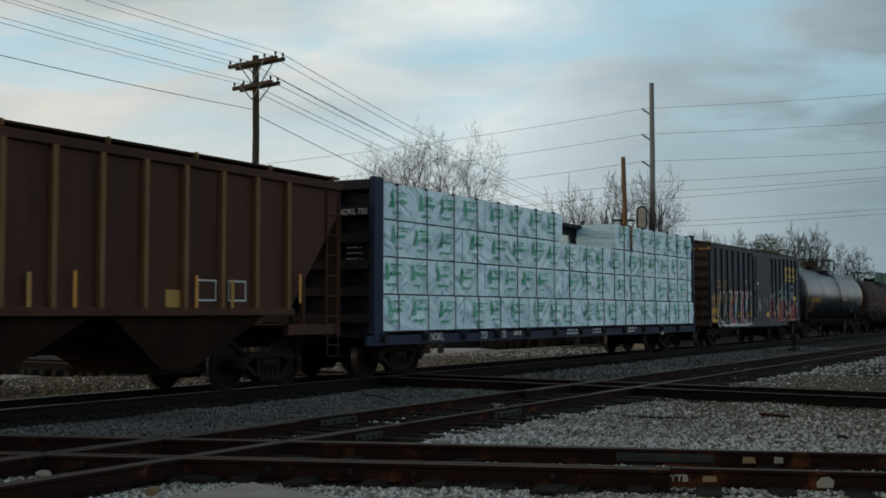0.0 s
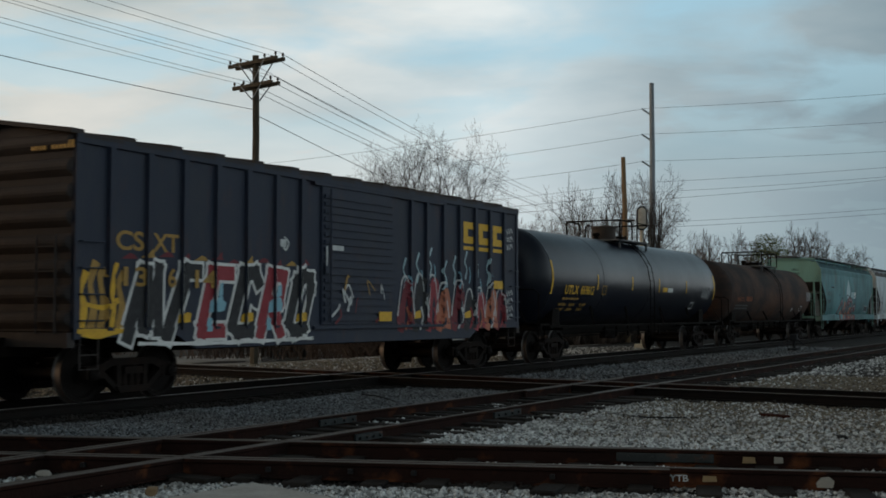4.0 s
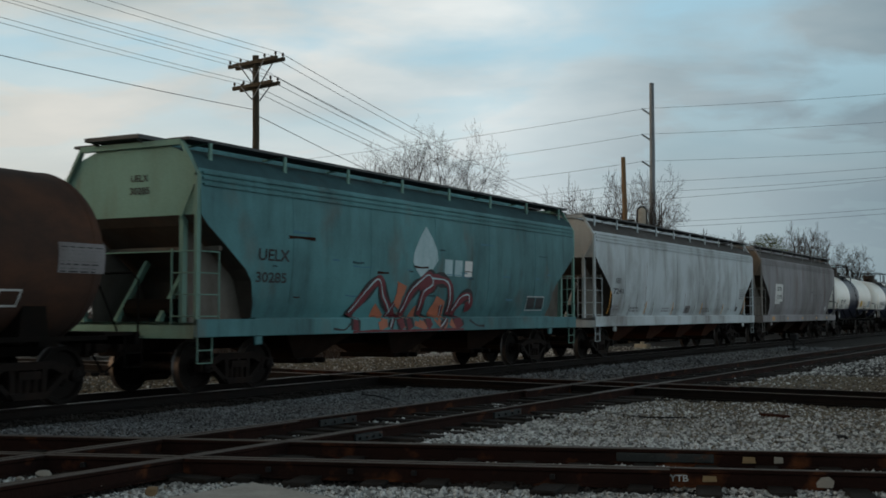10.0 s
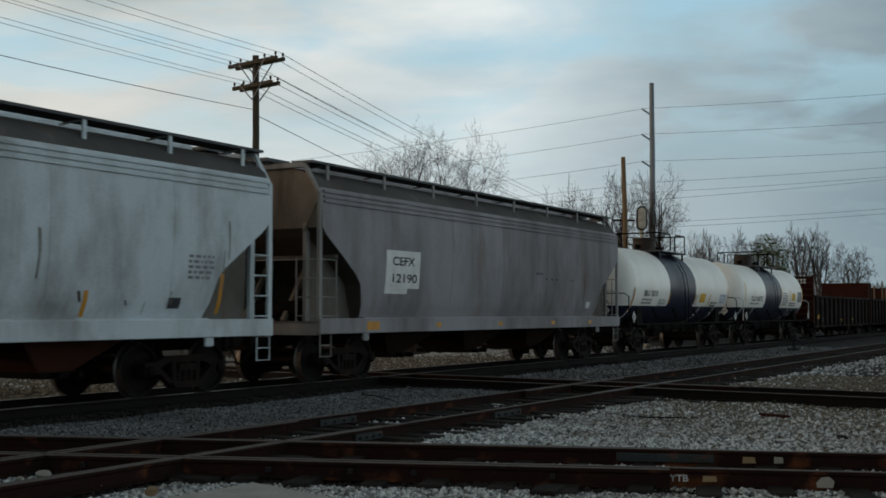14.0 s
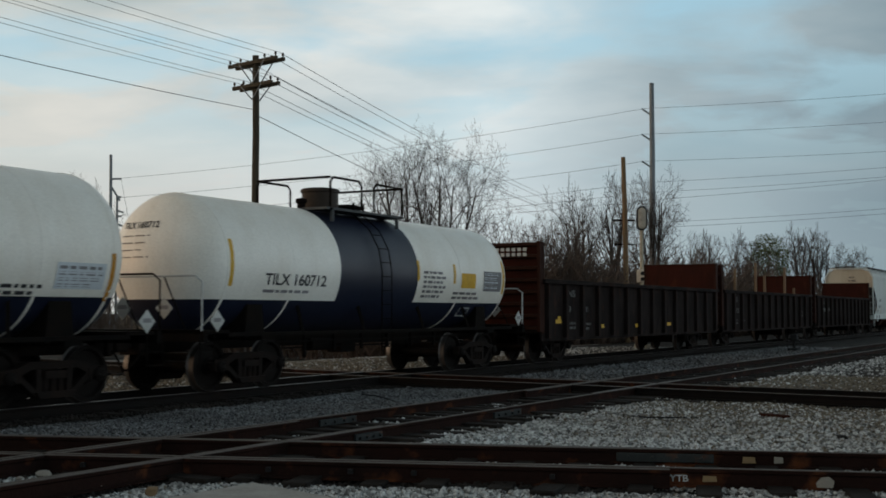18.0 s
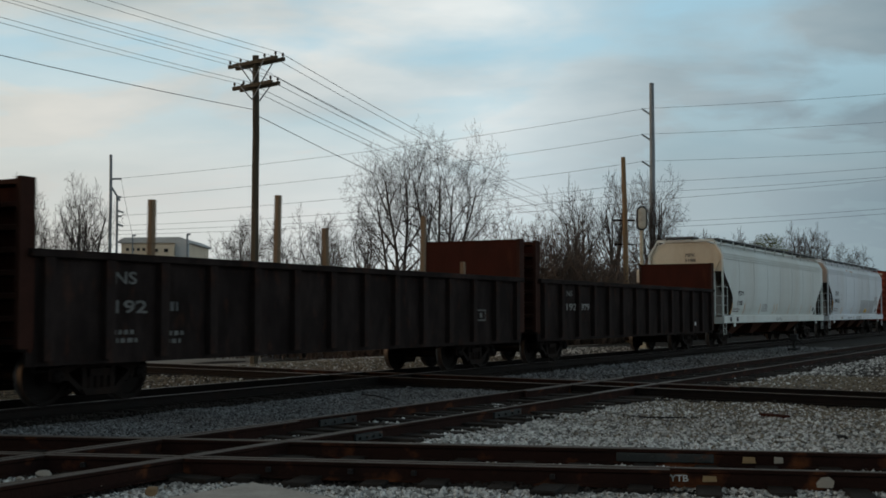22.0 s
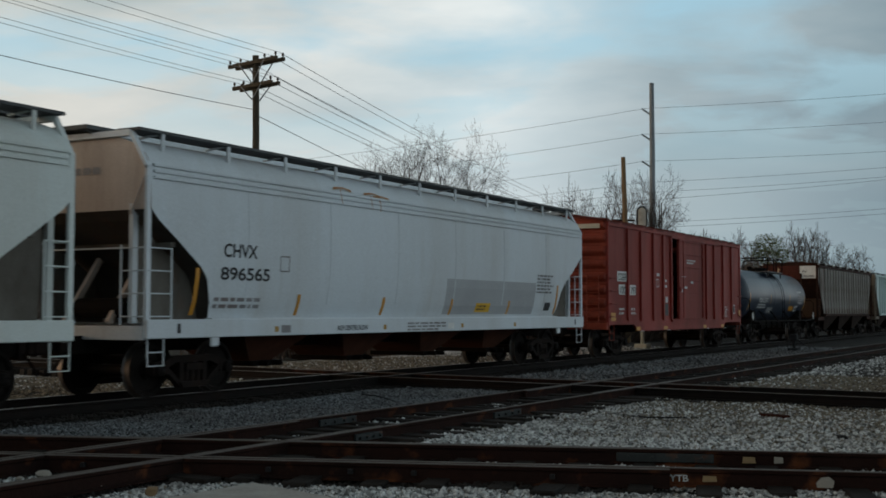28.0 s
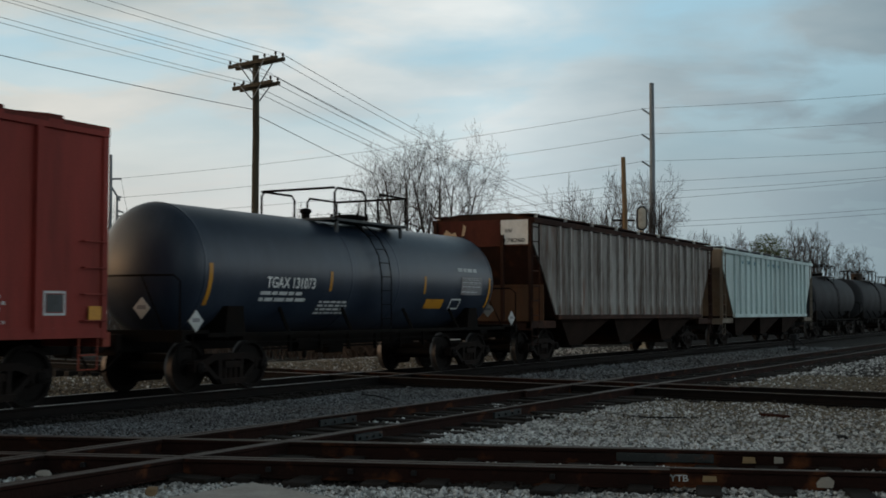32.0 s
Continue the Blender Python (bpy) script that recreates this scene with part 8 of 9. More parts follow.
small_print(7.0, 2.35, 0.7, 5, 0.09, 0, M["greymid"], c7, hop, 13)
small_print(-6.0, 1.55, 0.9, 2, 0.09, 0, M["greymid"], c7, hop, 14)
small_print(-2.8, 1.55, 0.9, 2, 0.09, 0, M["greymid"], c7, hop, 15)
small_print(2.1, 1.55, 0.9, 2, 0.09, 0, M["greymid"], c7, hop, 16)

rnd = random.Random(21)
paint = []
for x in (-4.4, -1.55, -1.3, 0.1, 1.95, 2.2, 4.6, 5.6):
    z = rnd.uniform(1.4, 1.75)
    paint.append(([(x, z), (x + 0.05, z - rnd.uniform(0.08, 0.2))], rnd.uniform(0.02, 0.05), M["rust"], 1))
for k in range(16):
    x, z = rnd.uniform(-6.5, 8.5), rnd.uniform(1.5, 3.2)
    ln = rnd.uniform(0.2, 0.8)
    paint.append(([(x, z), (x + rnd.uniform(-0.04, 0.04), z - ln * 0.5), (x + rnd.uniform(-0.05, 0.05), z - min(ln, z - 1.4))], rnd.uniform(0.012, 0.04), M["grimeend"], 1))
spray(c7, paint, lambda x, z: hop(z))
paint = []
for x in (2.6, 3.0, 3.3, 4.4):
    paint.append(([(x, 2.35), (x + 0.12, 2.33)], 0.03, M["rust"], 1))
spray(c8, paint, lambda x, z: hop(z))

# mid grey hopper
panel = decal("number_panel", -5.75, 1.95, 1.45, 0.82, 0, M["white"], c8, hop)
decal("number_panel", -5.75, 1.83, 0.95, 0.12, 0, M["white"], c8, hop)


def hop2(z):
    return hop(z) - 0.004


lettering("lettering", "CEFX", 0.26, M["blackstencil"], c8, (-5.5, 0, 2.45), hop2, width=0.95)
lettering("lettering", "12190", 0.26, M["blackstencil"], c8, (-5.55, 0, 2.08), hop2, width=1.05)
decal("placard", -6.55, 1.06, 0.5, 0.18, -1.606, M["reflector"], c8)
for x in (-3.6, -0.4, 2.9, 5.6):
    decal("placard", x, 1.1, 0.24, 0.1, -1.606, M["reflector"], c8)
decal("data_panel", 5.7, 1.55, 0.3, 0.2, 0, M["stencil"], c8, hop)
small_print(2.0, 2.45, 0.5, 1, 0.1, 0, M["blackstencil"], c8, hop, 17)

# white tanks
B9 = (1.36, 2.34)
lettering("lettering", "SBLX", 0.27, M["blackstencil"], c9, (-4.68, 0, 2.0), B9, width=0.6)
lettering("lettering", "24215", 0.27, M["blackstencil"], c9, (-3.95, 0, 2.0), B9, width=0.68)
small_print(-4.75, 1.84, 1.0, 2, 0.11, 0, M["greymid"], c9, B9, 18)
small_print(-3.0, 1.86, 0.85, 4, 0.07, 0, M["greymid"], c9, B9, 19)
decal("placard", 1.75, 1.82, 0.72, 0.34, 0, M["yellow"], c9, B9)
small_print(1.2, 2.05, 0.35, 5, 0.08, 0, M["greymid"], c9, B9, 20)
decal("data_panel", 4.4, 1.78, 1.0, 0.4, 0, M["greywhite"], c9, B9)
small_print(4.45, 2.08, 0.9, 4, 0.09, 0, M["greymid"], c9, B9, 21)
small_print(3.3, 1.78, 0.9, 2, 0.1, 0, M["blackstencil"], c9, B9, 22)
stripes(c9, ((-5.68, 1.5), (5.5, 1.6)), 0.09, 0.75, B9)
stripes(c9, ((-1.93, 1.74), (1.1, 1.74), (3.02, 1.74)), 0.09, 0.4, B9)
B10 = (1.33, 2.30)
lettering("lettering", "TILX 160712", 0.30, M["blackstencil"], c10, (-4.5, 0, 1.95), B10, width=2.0)
small_print(-4.5, 1.8, 1.6, 1, 0.1, 0, M["greymid"], c10, B10, 23)
decal("placard", 3.25, 2.02, 0.75, 0.36, 0, M["yellow"], c10, B10)
small_print(2.9, 1.86, 1.4, 2, 0.11, 0, M["greymid"], c10, B10, 24)
small_print(1.4, 2.32, 1.1, 6, 0.11, 0, M["greymid"], c10, B10, 25)
decal("data_panel", 4.45, 1.96, 0.98, 0.5, 0, M["greymid"], c10, B10)
small_print(4.5, 2.36, 0.88, 4, 0.11, 0, M["greywhite"], c10, B10, 26)
stripes(c10, ((1.12, 2.15), (2.85, 2.12)), 0.10, 0.46, B10, material=M["yellow"])
stripes(c10, ((5.5, 1.9), (-5.55, 1.9)), 0.10, 0.85, B10, material=M["yellow"])
decal("stencil_box", 3.6, 1.33, 0.5, 0.22, 0, M["stencil"], c10, (1.33, 2.30), 0.03)

head_lettering("TILX 160712", 0.17, M["blackstencil"], c10, 0.75, 2.95, 1.33, 2.30, 5.585, 0.95)
for k in range(4):
    head_lettering("----- ---- ---"[: 12 - 2 * (k % 3)], 0.14, M["greymid"], c10, 0.72, 2.78 - 0.13 * k, 1.33, 2.30, 5.585, 0.75 - 0.1 * (k % 3))

# gondolas
g1, g2, g3 = gons
M["palestencil"] = mat("sooty_stencil_paint", (0.22, 0.22, 0.21), 0.8, 0, (0.06, 0.06, 0.06), 0.5, 10)
M["faint"] = mat("worn_stencil_paint", (0.12, 0.12, 0.115), 0.8, 0, (0.025, 0.025, 0.025), 0.7, 12)
for x, z, w in ((-7.5, 1.12, 0.4), (-4.2, 0.96, 0.42), (-0.98, 0.95, 0.5), (2.25, 0.97, 0.46)):
    decal("reflective_mark", x, z, w, 0.11, -1.58 if w > 0.6 else -1.468, M["yellow"], g1)
decal("reflective_mark", -7.35, 1.22, 0.2, 0.1, -1.468, M["yellow"], g1)
for g, s, num in ((g1, 1, "9"), (g2, 2, "192")):
    lettering("lettering", "NS", 0.27, M["faint"], g, (-6.6, -1.468, 1.88), width=0.5)
    lettering("lettering", num, 0.28, M["faint"], g, (-6.65, -1.468, 1.42), width=0.24 * len(num))
    small_print(-5.5, 1.45, 0.5, 1, 0.28, -1.468, M["grate"], g, seed=s + 8)
    small_print(-6.6, 1.08, 0.55, 2, 0.13, -1.468, M["faint"], g, seed=s + 9)
    small_print(-5.45, 1.05, 0.55, 2, 0.13, -1.468, M["faint"], g, seed=s + 19)
lettering("lettering", "NS", 0.22, M["faint"], g3, (-6.3, -1.468, 1.9), width=0.42)
lettering("lettering", "192", 0.26, M["palestencil"], g3, (-6.4, -1.468, 1.5), width=0.75)
lettering("lettering", "979", 0.26, M["palestencil"], g3, (-5.2, -1.468, 1.5), width=0.65)
decal("stencil_box", 5.75, 1.22, 0.5, 0.28, -1.468, M["faint"], g2, frame_w=0.035)
decal("stencil_box", 5.93, 1.3, 0.13, 0.12, -1.468, M["faint"], g2)
decal("placard", 5.95, 0.95, 0.2, 0.12, -1.468, M["stencil"], g3)
for g in gons:
    bm = bmesh.new()
    for i in range(6):
        a = -1.1 + 0.17 * i
        for z in (2.98, 3.12):
            bm.faces.new([bm.verts.new(p) for p in ((-8.64, a, z), (-8.64, a + 0.11, z), (-8.64, a + 0.11, z + 0.09), (-8.64, a, z + 0.09))])
    part("small_print", bm, M["stencil"], g)


def stake(car, x, y, z0, z1, lean):
    s = new("wooden_stake")
    tagged(s, "square raw wooden stake standing in a gondola", "stake", "stakes in the gondola")
    bm = bmesh.new()
    beam(bm, (0, 0, 0), (lean, 0, z1 - z0), 0.098, 0.098, up=(0, 1, 0))
    part("post", bm, M["stakewood"], s)
    LOADS.append((s, car.matrix_basis.translation.x + x, YC + y, z0))


for x, y, z1, lean in ((-5.5, -1.22, 3.29, 0.02), (-2.1, -1.22, 3.66, 0.08), (-0.35, -1.22, 3.13, -0.1), (3.48, -1.22, 3.65, 0.09), (5.5, -1.22, 2.67, 0.0)):
    stake(g2, x, y, 1.06, z1, lean)

# off-white hopper
lettering("lettering", "PSPX", 0.27, M["blackstencil"], c14, (-7.45, 0, 2.15), hop, width=0.95)
lettering("lettering", "3188", 0.27, M["blackstencil"], c14, (-7.5, 0, 1.74), hop, width=0.85)
for x in (-8.2, -6.25, -3.6, -1.0, -0.5, 2.0, 4.6, 6.9):
    decal("reflective_strip", x, 1.37, 0.08, 0.45, 0, M["reflector"], c14, hop, label="amber reflective strip")
small_print(-7.9, 1.55, 1.0, 2, 0.1, 0, M["greymid"], c14, hop, 27)
small_print(-3.2, 1.75, 1.1, 4, 0.09, 0, M["greymid"], c14, hop, 28)
decal("stencil_box", 0.0, 2.3, 0.35, 0.3, 0, M["greywhite"], c14, hop, 0.03)
decal("data_panel", 7.4, 1.5, 0.3, 0.2, 0, M["blackstencil"], c14, hop)
for x in (-8.9, -7.9):
    decal("data_panel", x, 1.06, 0.3, 0.18, -1.606, M["blackstencil"], c14)
small_print(-1.0, 1.15, 1.2, 2, 0.08, -1.606, M["greymid"], c14, seed=29)

for x_end, car_, m_, top_, low_ in ((-9.632, c14, M["blackstencil"], "PSPX", "3188"), (-9.232, c7, M["greymid"], "AEX", "7241"), (-8.192, c6, M["blackstencil"], "UELX", "30285")):
    end_lettering(top_, 0.17, m_, car_, x_end, 0.02, 3.72, 0.4)
    end_lettering(low_, 0.17, m_, car_, x_end, 0.05, 3.5, 0.46)
for k in range(6):
    end_lettering("------ --- ----"[: 15 - 2 * (k % 3)], 0.1, M["greymid"], c14, -9.632, 0.35, 3.36 - 0.075 * k, 0.75 - 0.08 * (k % 3))

# light grey hopper
lettering("lettering", "CHVX", 0.33, M["blackstencil"], c15, (-7.25, 0, 2.40), hop, width=0.95)
lettering("lettering", "896565", 0.31, M["blackstencil"], c15, (-7.3, 0, 2.0), hop, width=1.4)
small_print(-7.4, 1.62, 1.3, 2, 0.12, 0, M["greymid"], c15, hop, 30)
for x, z0, h in ((-7.95, 1.38, 0.8), (-4.95, 1.37, 0.4), (-1.86, 1.37, 0.38), (1.2, 1.37, 0.37), (4.3, 1.38, 0.35), (7.3, 1.38, 0.8)):
    decal("reflective_strip", x, z0, 0.10, h, 0, M["reflector"], c15, hop, label="amber reflective strip")
decal("repainted_patch", 0.9, 1.38, 5.0, 0.84, 0, M["greypatch"], c15, lambda z: hop(z) + 0.004, label="grey repainted patch")
decal("placard", 2.5, 1.44, 0.78, 0.22, 0, M["yellow"], c15, hop2)
small_print(2.6, 1.56, 0.55, 2, 0.08, 0, M["blackstencil"], c15, lambda z: hop(z) - 0.008, 31)
decal("stencil_box", -5.6, 2.18, 0.3, 0.3, 0, M["greymid"], c15, hop, 0.025)
decal("data_panel", 6.6, 1.48, 0.38, 0.22, 0, M["blackstencil"], c15, hop)
small_print(5.95, 2.4, 1.1, 6, 0.09, 0, M["greymid"], c15, hop2, 32)
lettering("lettering", "ACF CENTER FLOW", 0.14, M["blackstencil"], c15, (-3.75, -1.606, 1.07), width=1.15)
small_print(-1.0, 1.17, 1.75, 3, 0.07, -1.606, M["greymid"], c15, seed=33)
decal("data_panel", 0.85, 1.05, 0.3, 0.14, -1.606, M["white"], c15)
for x in (-5.8, -2.0, 1.5, 4.4):
    decal("placard", x, 1.07, 0.12, 0.1, -1.606, M["fadedyellow"], c15)
decal("data_panel", -5.6, 1.05, 0.3, 0.14, -1.606, M["greymid"], c15)
decal("lifting_eye", -8.45, 1.08, 0.08, 0.16, -1.606, M["blackstencil"], c15)
decal("lifting_eye", 8.45, 1.08, 0.08, 0.16, -1.606, M["blackstencil"], c15)
bm = bmesh.new()
for r in range(11):
    for i in range(2 if r else 4):
        a = -0.45 + i * 0.22 if r == 0 else 0.1 + i * 0.1
        z = 3.72 - 0.0 * r if r == 0 else 3.75 - 0.075 * r
        w, h = (0.16, 0.12) if r == 0 else (0.08, 0.03)
        bm.faces.new([bm.verts.new(p) for p in ((-9.085, a, z), (-9.085, a + w, z), (-9.085, a + w, z + h), (-9.085, a, z + h))])
part("small_print", bm, M["greymid"], c15)

# rust stains under the roof edge
paint = []
for x, z, w in [(-3.48, 3.91, 0.05), (-2.01, 3.85, 0.06), (-2.35, 3.89, 0.04)]:
    paint.append(([(x - 0.35, z), (x, z + 0.03), (x + 0.3, z - 0.01)], w, M["ruststain"], 1))
    paint.append(([(x - 0.1, z), (x - 0.08, z - 0.3)], 0.025, M["ruststain"], 1))
spray(c15, paint, lambda x, z: hop(z) - 0.032 if z > 3.58 else hop(z))

# red boxcar
for x, w, txt, z, tw in ((-6.86, 0.86, "COER", 2.42, 0.76), (-6.72, 0.56, "100", 2.0, 0.48), (-5.72, 0.56, "393", 2.0, 0.48)):
    decal("number_panel", x, z, w, 0.32, -1.508, M["white"], c16)
    lettering("lettering", txt, 0.32, M["blackstencil"], c16, (x + 0.05, -1.512, z + 0.04), width=tw)
small_print(-6.7, 1.5, 0.5, 2, 0.13, -1.508, M["stencil"], c16, seed=34)
small_print(-5.6, 1.5, 0.4, 2, 0.13, -1.508, M["stencil"], c16, seed=35)
small_print(-4.4, 1.1, 0.8, 1, 0.05, -1.508, M["stencil"], c16, seed=36)
decal("placard", -7.52, 1.16, 0.4, 0.26, -1.545, M["reflector"], c16)
for x in (-5.2, -2.4, 2.3, 4.7):
    decal("placard", x, 0.84, 0.40, 0.12, -1.536, M["reflector"], c16)
    decal("stencil_line", x + 0.42, 0.81, 0.3, 0.02, -1.536, M["stencil"], c16)
decal("placard", 7.3, 1.3, 0.26, 0.22, -1.545, M["reflector"], c16)
for x, z, w, h in ((-3.05, 2.68, 0.3, 0.1), (-2.28, 2.5, 0.34, 0.08), (-2.24, 2.3, 0.3, 0.09), (-2.1, 1.78, 0.24, 0.2), (-2.2, 1.0, 0.26, 0.07)):
    decal("notice", x, z, w, h, -1.508, M["stencil"], c16)
decal("stencil_box", -3.1, 2.3, 0.26, 0.28, -1.508, M["stencil"], c16, frame_w=0.03)
decal("repainted_patch", -2.32, 1.32, 0.5, 0.42, -1.507, M["grate"], c16)
for x, z, w, h in ((-0.55, 2.16, 0.14, 0.12), (-0.2, 2.3, 0.3, 0.08), (0.55, 2.5, 0.3, 0.08)):
    decal("notice", x, z, w, h, -1.596, M["stencil"], c16)
small_print(0.15, 3.32, 1.1, 2, 0.09, -1.57, M["stencil"], c16, seed=37)
small_print(-0.4, 2.72, 0.6, 1, 0.05, -1.57, M["stencil"], c16, seed=38)
small_print(5.25, 1.62, 0.5, 5, 0.09, -1.508, M["stencil"], c16, seed=39)
decal("stencil_box", 6.45, 1.38, 0.42, 0.36, -1.508, M["stencil"], c16, frame_w=0.035)
decal("data_panel", 6.5, 1.43, 0.32, 0.26, -1.508, M["grate"], c16)
bm = bmesh.new()
box(bm, -7.775, -7.755, -1.28, -0.35, 4.06, 4.2)
part("number_panel", bm, M["creamend"], c16)

# blue-black tank
B17 = (1.22, 2.20)
lettering("lettering", "TGAX 131073", 0.29, M["white"], c17, (-3.82, 0, 1.9), B17, width=1.58)
small_print(-3.95, 1.76, 1.55, 2, 0.12, 0, M["stencil"], c17, B17, 40)
small_print(-1.95, 1.62, 1.05, 4, 0.075, 0, M["stencil"], c17, B17, 41)
decal("placard", 2.35, 1.52, 0.85, 0.22, 0, M["reflector"], c17, B17)
decal("stencil_box", 3.55, 1.5, 0.5, 0.26, 0, M["stencil"], c17, B17, 0.04)
decal("data_panel", 3.95, 1.86, 1.1, 0.44, 0, M["greymid"], c17, B17)
small_print(4.0, 2.22, 1.0, 4, 0.1, 0, M["stencil"], c17, B17, 42)
small_print(3.8, 2.42, 1.3, 1, 0.16, 0, M["stencil"], c17, B17, 43)
stripes(c17, ((-1.72, 1.86), (2.13, 1.86)), 0.08, 0.4, B17)
stripes(c17, ((-5.5, 1.55), (5.42, 1.55)), 0.10, 0.75, B17)
for k in range(9):
    small_print(-5.6 + 1.1 * k, 3.5, 0.5, 1, 0.3, -1.508, M["scuff"], c19, seed=60 + k)
# grey ribbed hopper: red upper plate with a scraped patch, number panel and tan lower plate on its end
M["redplate"] = mat("rust_red_plate", (0.075, 0.020, 0.013), 0.8, 0, (0.028, 0.012, 0.009), 0.7, 1.2, streak=2, spec=0.12, rust=0.2)
M["tanplate"] = mat("tan_brown_plate", (0.075, 0.043, 0.026), 0.85, 0, (0.045, 0.028, 0.020), 0.7, 1.0, streak=3, spec=0.1, rust=0.3)
M["scrape"] = mat("scraped_cream_paint", (0.42, 0.31, 0.20), 0.8, 0, (0.25, 0.13, 0.07), 0.6, 5)
bm = bmesh.new()
box(bm, -8.362, -8.346, -1.40, 1.48, 3.24, 3.97)
part("end_plate", bm, M["redplate"], c18, "rust-red end plate")
bm = bmesh.new()
box(bm, -7.56, -7.52, -1.46, 1.46, 1.18, 2.14)
box(bm, -7.60, -7.52, -1.46, 1.46, 2.14, 2.20)
part("end_plate", bm, M["tanplate"], c18, "tan-brown lower end plate")
bm = bmesh.new()
box(bm, -8.380, -8.366, -1.40, -0.56, 3.28, 3.95)
part("number_panel", bm, M["white"], c18, "white number panel")
end_lettering("NW", 0.15, M["blackstencil"], c18, -8.386, -0.69, 3.60, 0.22)
end_lettering("178260", 0.15, M["blackstencil"], c18, -8.386, -0.63, 3.34, 0.62)
for pts in (((1.30, 3.52), (1.14, 3.74), (0.98, 3.62), (0.86, 3.66), (0.80, 3.54), (1.05, 3.46)), ((0.74, 3.50), (0.66, 3.58), (0.60, 3.88), (0.52, 3.80), (0.58, 3.56), (0.66, 3.44))):
    bm = bmesh.new()
    bm.faces.new([bm.verts.new((-8.367, y, z)) for y, z in pts])
    part("scraped_patch", bm, M["scrape"], c18)


# ---------------- wrapped lumber ----------------
def bundle(x, z, length, side, seed, straps, h=0.775):
    rnd = random.Random(seed)
    b = new("lumber_bundle")
    tagged(b, "lumber bundle in white plastic wrap with green printing", "lumber", "lumber bundles on the flat car")
    y0, y1 = (-0.66, 0.66)
    bm = bmesh.new()
    nx, nz = max(6, int(length / 0.075)), 12

    def fold(px, pz):
        """How far the wrap stands off the wood: slack folds that run aslant from strap to strap."""
        e = 0.5 - abs(pz / h - 0.5)
        a = noise.noise((px * 0.9 + pz * 1.1, pz * 4.4 - px * 3.0, seed * 0.37))
        c = noise.noise((px * 0.9 - pz * 1.0, pz * 4.0 + px * 1.9, seed * 0.71 + 9))
        w = noise.noise((px * 0.9, seed, 3.0))
        ridge = a if w > 0 else c
        pull = min(min((abs(px - q) for q in straps), default=1.0) / 0.14, 1.0)
        return (0.026 + 0.070 * ridge + 0.012 * noise.noise((px * 7, pz * 9, seed))) * (0.45 + e) * (0.35 + 0.65 * pull)
    # near face, rumpled; the rest a plain box
    grid = []
    for j in range(nz + 1):
        row = []
        for i in range(nx + 1):
            px, pz = length * i / nx, h * j / nz
            row.append(bm.verts.new((px, y0 - (fold(px, pz) if 0 < i < nx else 0), pz)))
        grid.append(row)
    for j in range(nz):
        for i in range(nx):
            bm.faces.new((grid[j][i], grid[j][i + 1], grid[j + 1][i + 1], grid[j + 1][i]))
    back = [bm.verts.new(p) for p in ((0, y1, 0), (length, y1, 0), (length, y1, h), (0, y1, h))]
    bm.faces.new(grid[0] + [back[1], back[0]])
    bm.faces.new(grid[-1][::-1] + [back[3], back[2]])
    bm.faces.new([r[0] for r in grid][::-1] + [back[0], back[3]])
    bm.faces.new([r[-1] for r in grid] + [back[2], back[1]])
    bm.faces.new(back[::-1])
    part("wrap", bm, M["wrap"], b, smooth=True)
    # printing: a pointed tree shape and bars, repeated
    if side < 0:
        x2 = rnd.uniform(0.05, 0.4)
        while x2 < length - 0.5:
            bm = bmesh.new()

            def put(pts):
                bm.faces.new([bm.verts.new((x2 + px, y0 - 0.026 - fold(x2 + px, pz), pz)) for px, pz in pts])
            u = rnd.uniform(-0.04, 0.05)
            right = min(0.8, length - x2 - 0.02)
            put([(0.0, 0.29 + u), (0.14, 0.29 + u), (0.17, 0.42 + u), (0.13, 0.45 + u), (0.14, 0.56 + u), (0.08, 0.70 + u), (0.03, 0.56 + u), (0.04, 0.45 + u), (0.0, 0.42 + u)])
            # lines of worn writing as ragged bars
            for z_, xa, xb, th in ((0.40, 0.20, 0.68, 0.075), (0.61, 0.24, 0.78, 0.035), (0.545, 0.30, 0.66, 0.028), (0.16, 0.10, 0.52, 0.05)):
                xx = xa + rnd.uniform(-0.05, 0.05)
                xb = min(xb + rnd.uniform(-0.12, 0.06), right)
                while xx < xb - 0.05:
                    e = min(xx + rnd.uniform(0.06, 0.2), xb)
                    lo, hi = z_ + u + rnd.uniform(-0.01, 0.008), z_ + u + th * rnd.uniform(0.75, 1.15)
                    put([(xx, lo), (e, lo + rnd.uniform(-0.012, 0.012)), (e, hi), (xx + 0.015, hi + 0.006)])
                    xx = e + rnd.uniform(0.0, 0.035)
            part("print", bm, M["print"], b, "faded green printing")
            x2 += rnd.uniform(0.95, 1.25)
    for sx in straps:
        if 0.03 < sx < length - 0.03:
            bm = bmesh.new()
            box(bm, sx - 0.010, sx + 0.010, y0 - 0.066, y0 - 0.045, 0.0, h)
            part("strap", bm, M["strap"], b)
            if z > 3.3:
                bm = bmesh.new()
                box(bm, sx - 0.035, sx + 0.035, y0 - 0.072, y0 + 0.05, h - 0.03, h + 0.012, 0.004)
                part("edge_guard", bm, M["dark"], b)
    for k in (0.2, 0.5, 0.8):
        bm = bmesh.new()
        box(bm, length * k - 0.05, length * k + 0.05, y0 + 0.03, y1 - 0.03, -0.028, 0.0)
        part("bearer", bm, M["polelight"], b)
    LOADS.append((b, 32.58 + x, YC + side * (0.84 if z < 1.2 else 0.80), z))


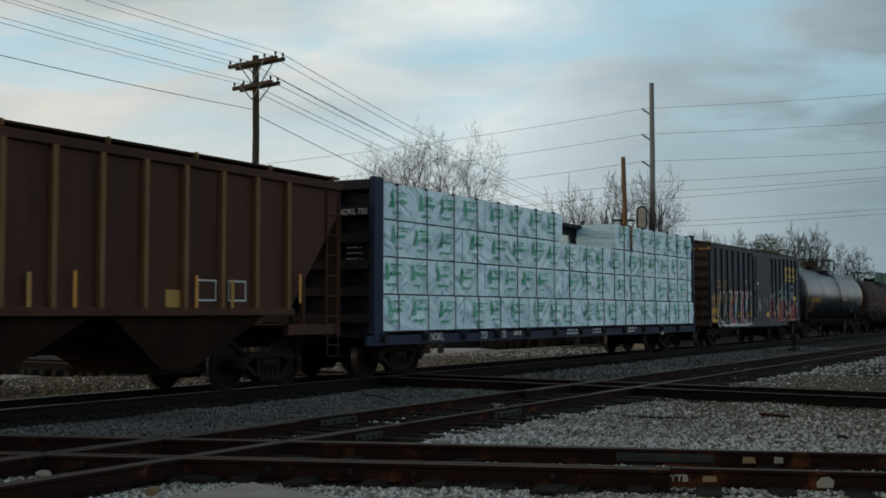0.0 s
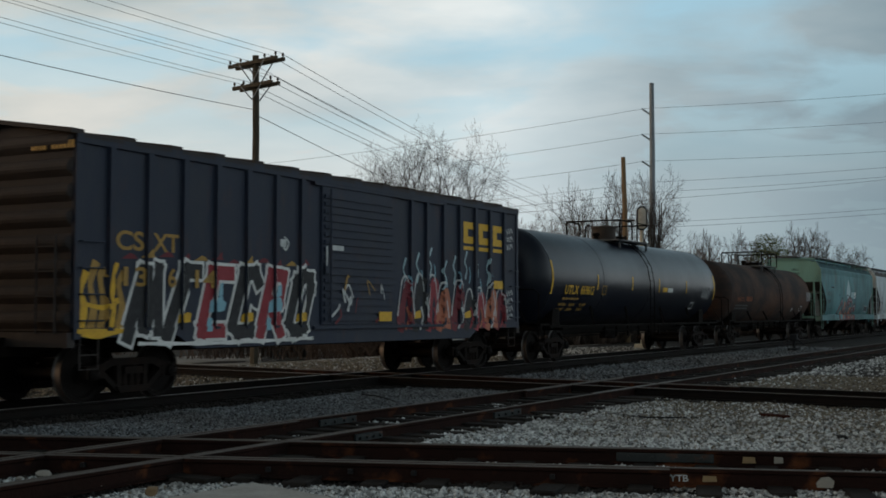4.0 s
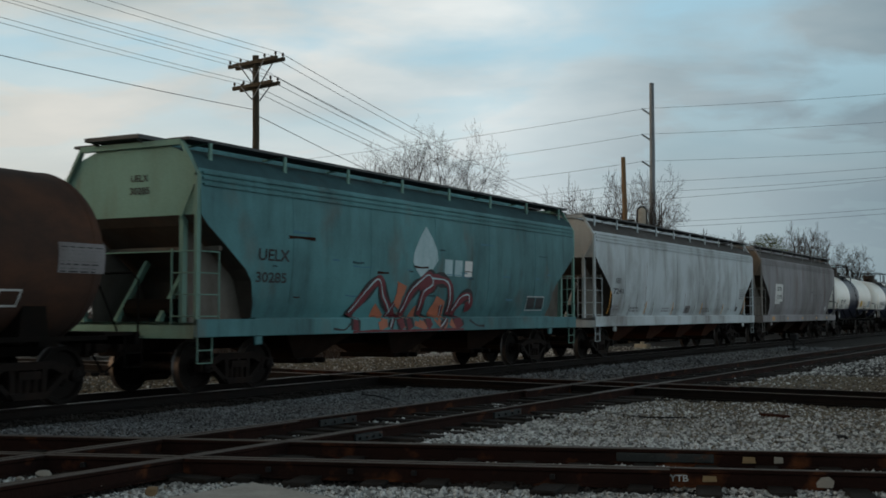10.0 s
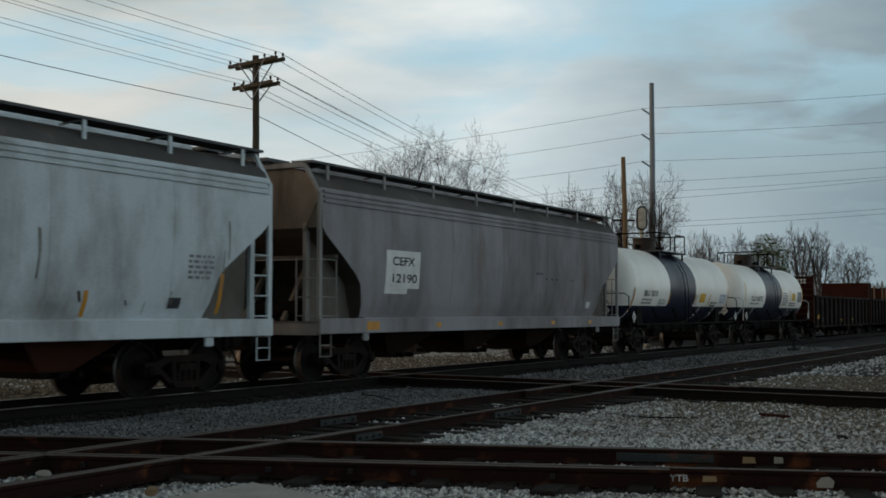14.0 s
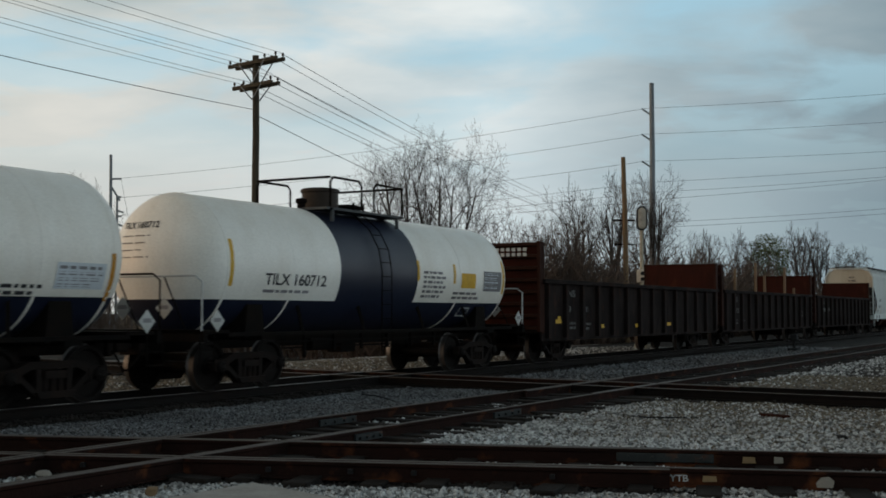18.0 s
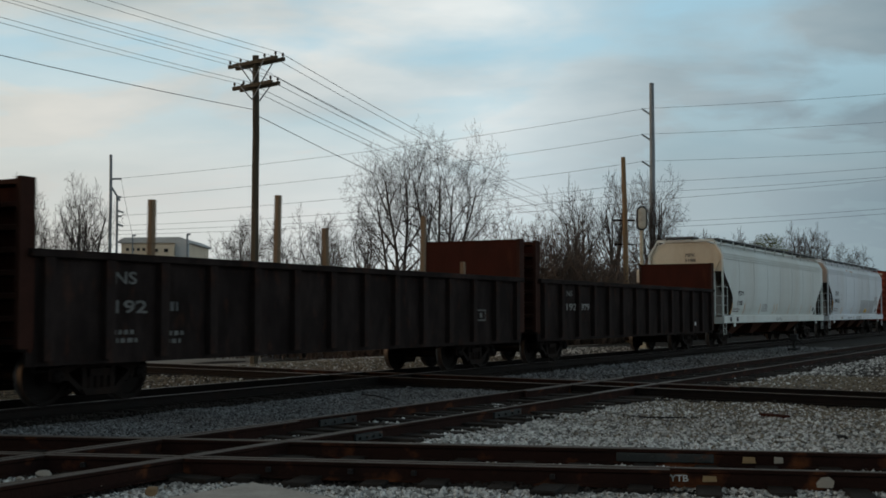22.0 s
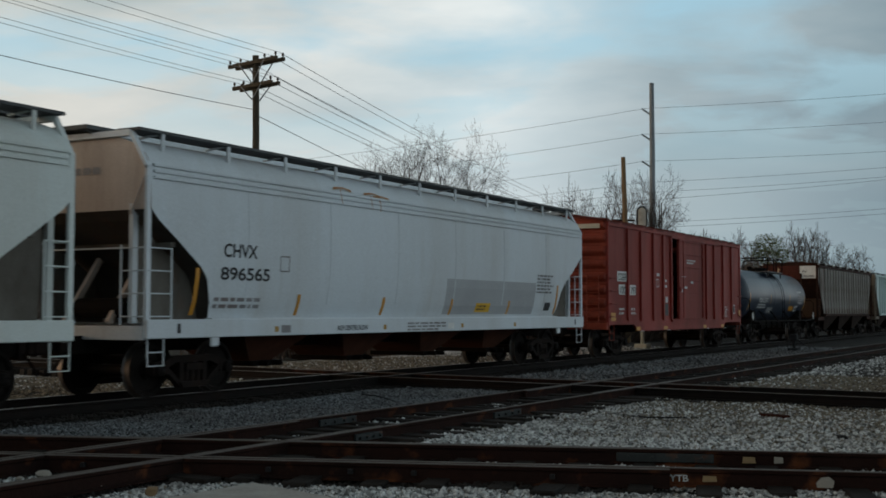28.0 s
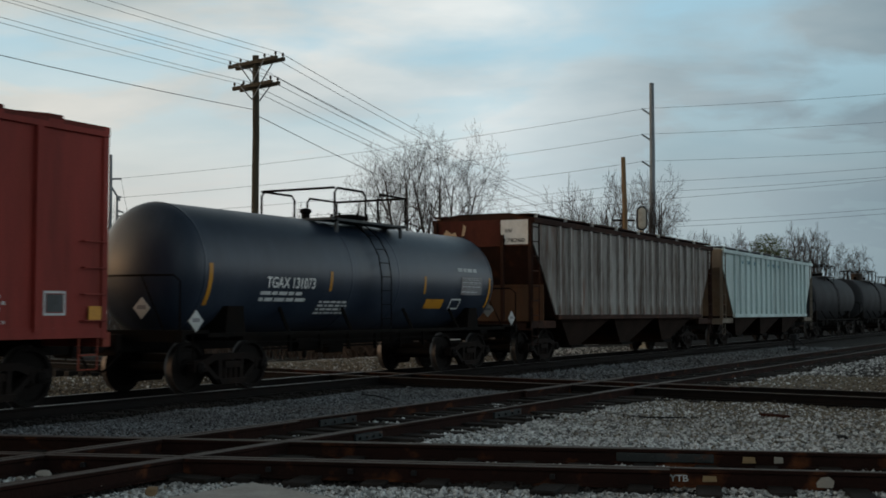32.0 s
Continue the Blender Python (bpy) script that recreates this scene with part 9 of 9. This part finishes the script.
TIERS = (1.03, 1.838, 2.646, 3.454)
STRAPS = [-10.2, -8.9, -7.6, -6.4, -5.2, -4.1, -2.9, -1.7, -0.6, 0.7, 2.0, 3.0, 3.9, 4.5, 5.7, 6.9, 8.3, 9.35, 10.5]
for k, z in enumerate(TIERS):
    runs = [(-10.78, -7.1), (-7.08, -3.4), (-3.38, 0.3), (0.32, 4.0), (4.02, 7.4), (7.42, 11.24)]
    if k % 2:
        runs = [(-10.78, -5.9), (-5.88, -1.0), (-0.98, 3.18), (3.2, 7.0), (7.02, 11.17)]
    if k == 3:
        runs = [(-10.78, -5.9), (-5.88, -0.99), (3.22, 7.0), (7.02, 11.17)]
    for a, b_ in runs:
        for side in (-1, 1):
            bundle(a, z, b_ - a - 0.01, side, int(a * 10) + k * 7 + (40 if side > 0 else 0), [s - a for s in STRAPS] if side < 0 else [])


def loose_board():
    b = new("wooden_board")
    tagged(b, "raw wooden board standing against wrapped lumber", "board")
    bm = bmesh.new()
    box(bm, -0.05, 0.05, -0.02, 0.02, 0, 0.78, 0.006)
    part("plank", bm, M["polelight"], b)
    LOADS.append((b, 32.58 + 4.48, YC - 1.56, 3.44))


loose_board()
# ---------------- how the train runs ----------------
GONE = (0.0, 8.23, 16.48, 24.74, 33.05, 41.42, 49.84, 58.32, 66.84, 75.41, 84.04, 92.68, 101.32, 109.96, 118.61, 127.29, 136.03, 144.83, 153.7, 162.64, 171.59, 180.5, 189.43, 198.4, 207.38, 216.34, 225.35, 234.42, 243.54, 252.71, 261.89, 271.08, 280.26)


def run(t):
    """How far the train has gone at t seconds: it gathers speed slowly."""
    k = min(int(t), 31)
    return GONE[k] + (GONE[k + 1] - GONE[k]) * (t - k)


def motions():
    for car, x0, wheels, half in CARS:
        walk(car, [(t, pose(x0 - run(t), YC, 0)) for t in range(0, 33)])
        # the wheels turn while the car is near enough to be seen
        ts = [k / 15 for k in range(0, 481) if 4 < x0 - run(k / 15) < 75]
        if not ts:
            continue
        for w, k in wheels:
            rows = []
            for t in ts:
                a = -math.degrees(run(t) / WHEEL_R)
                rows.append((t, pose(k, 0, WHEEL_R, 0, a, 0)))
            if rows[0][0] > 0:
                rows.insert(0, (0.0, rows[0][1]))
            if rows[-1][0] < 32:
                rows.append((32.0, rows[-1][1]))
            walk(w, rows)
    for thing, x, y, z in LOADS:
        walk(thing, [(t, pose(x - run(t), y, z)) for t in range(0, 33)])


motions()
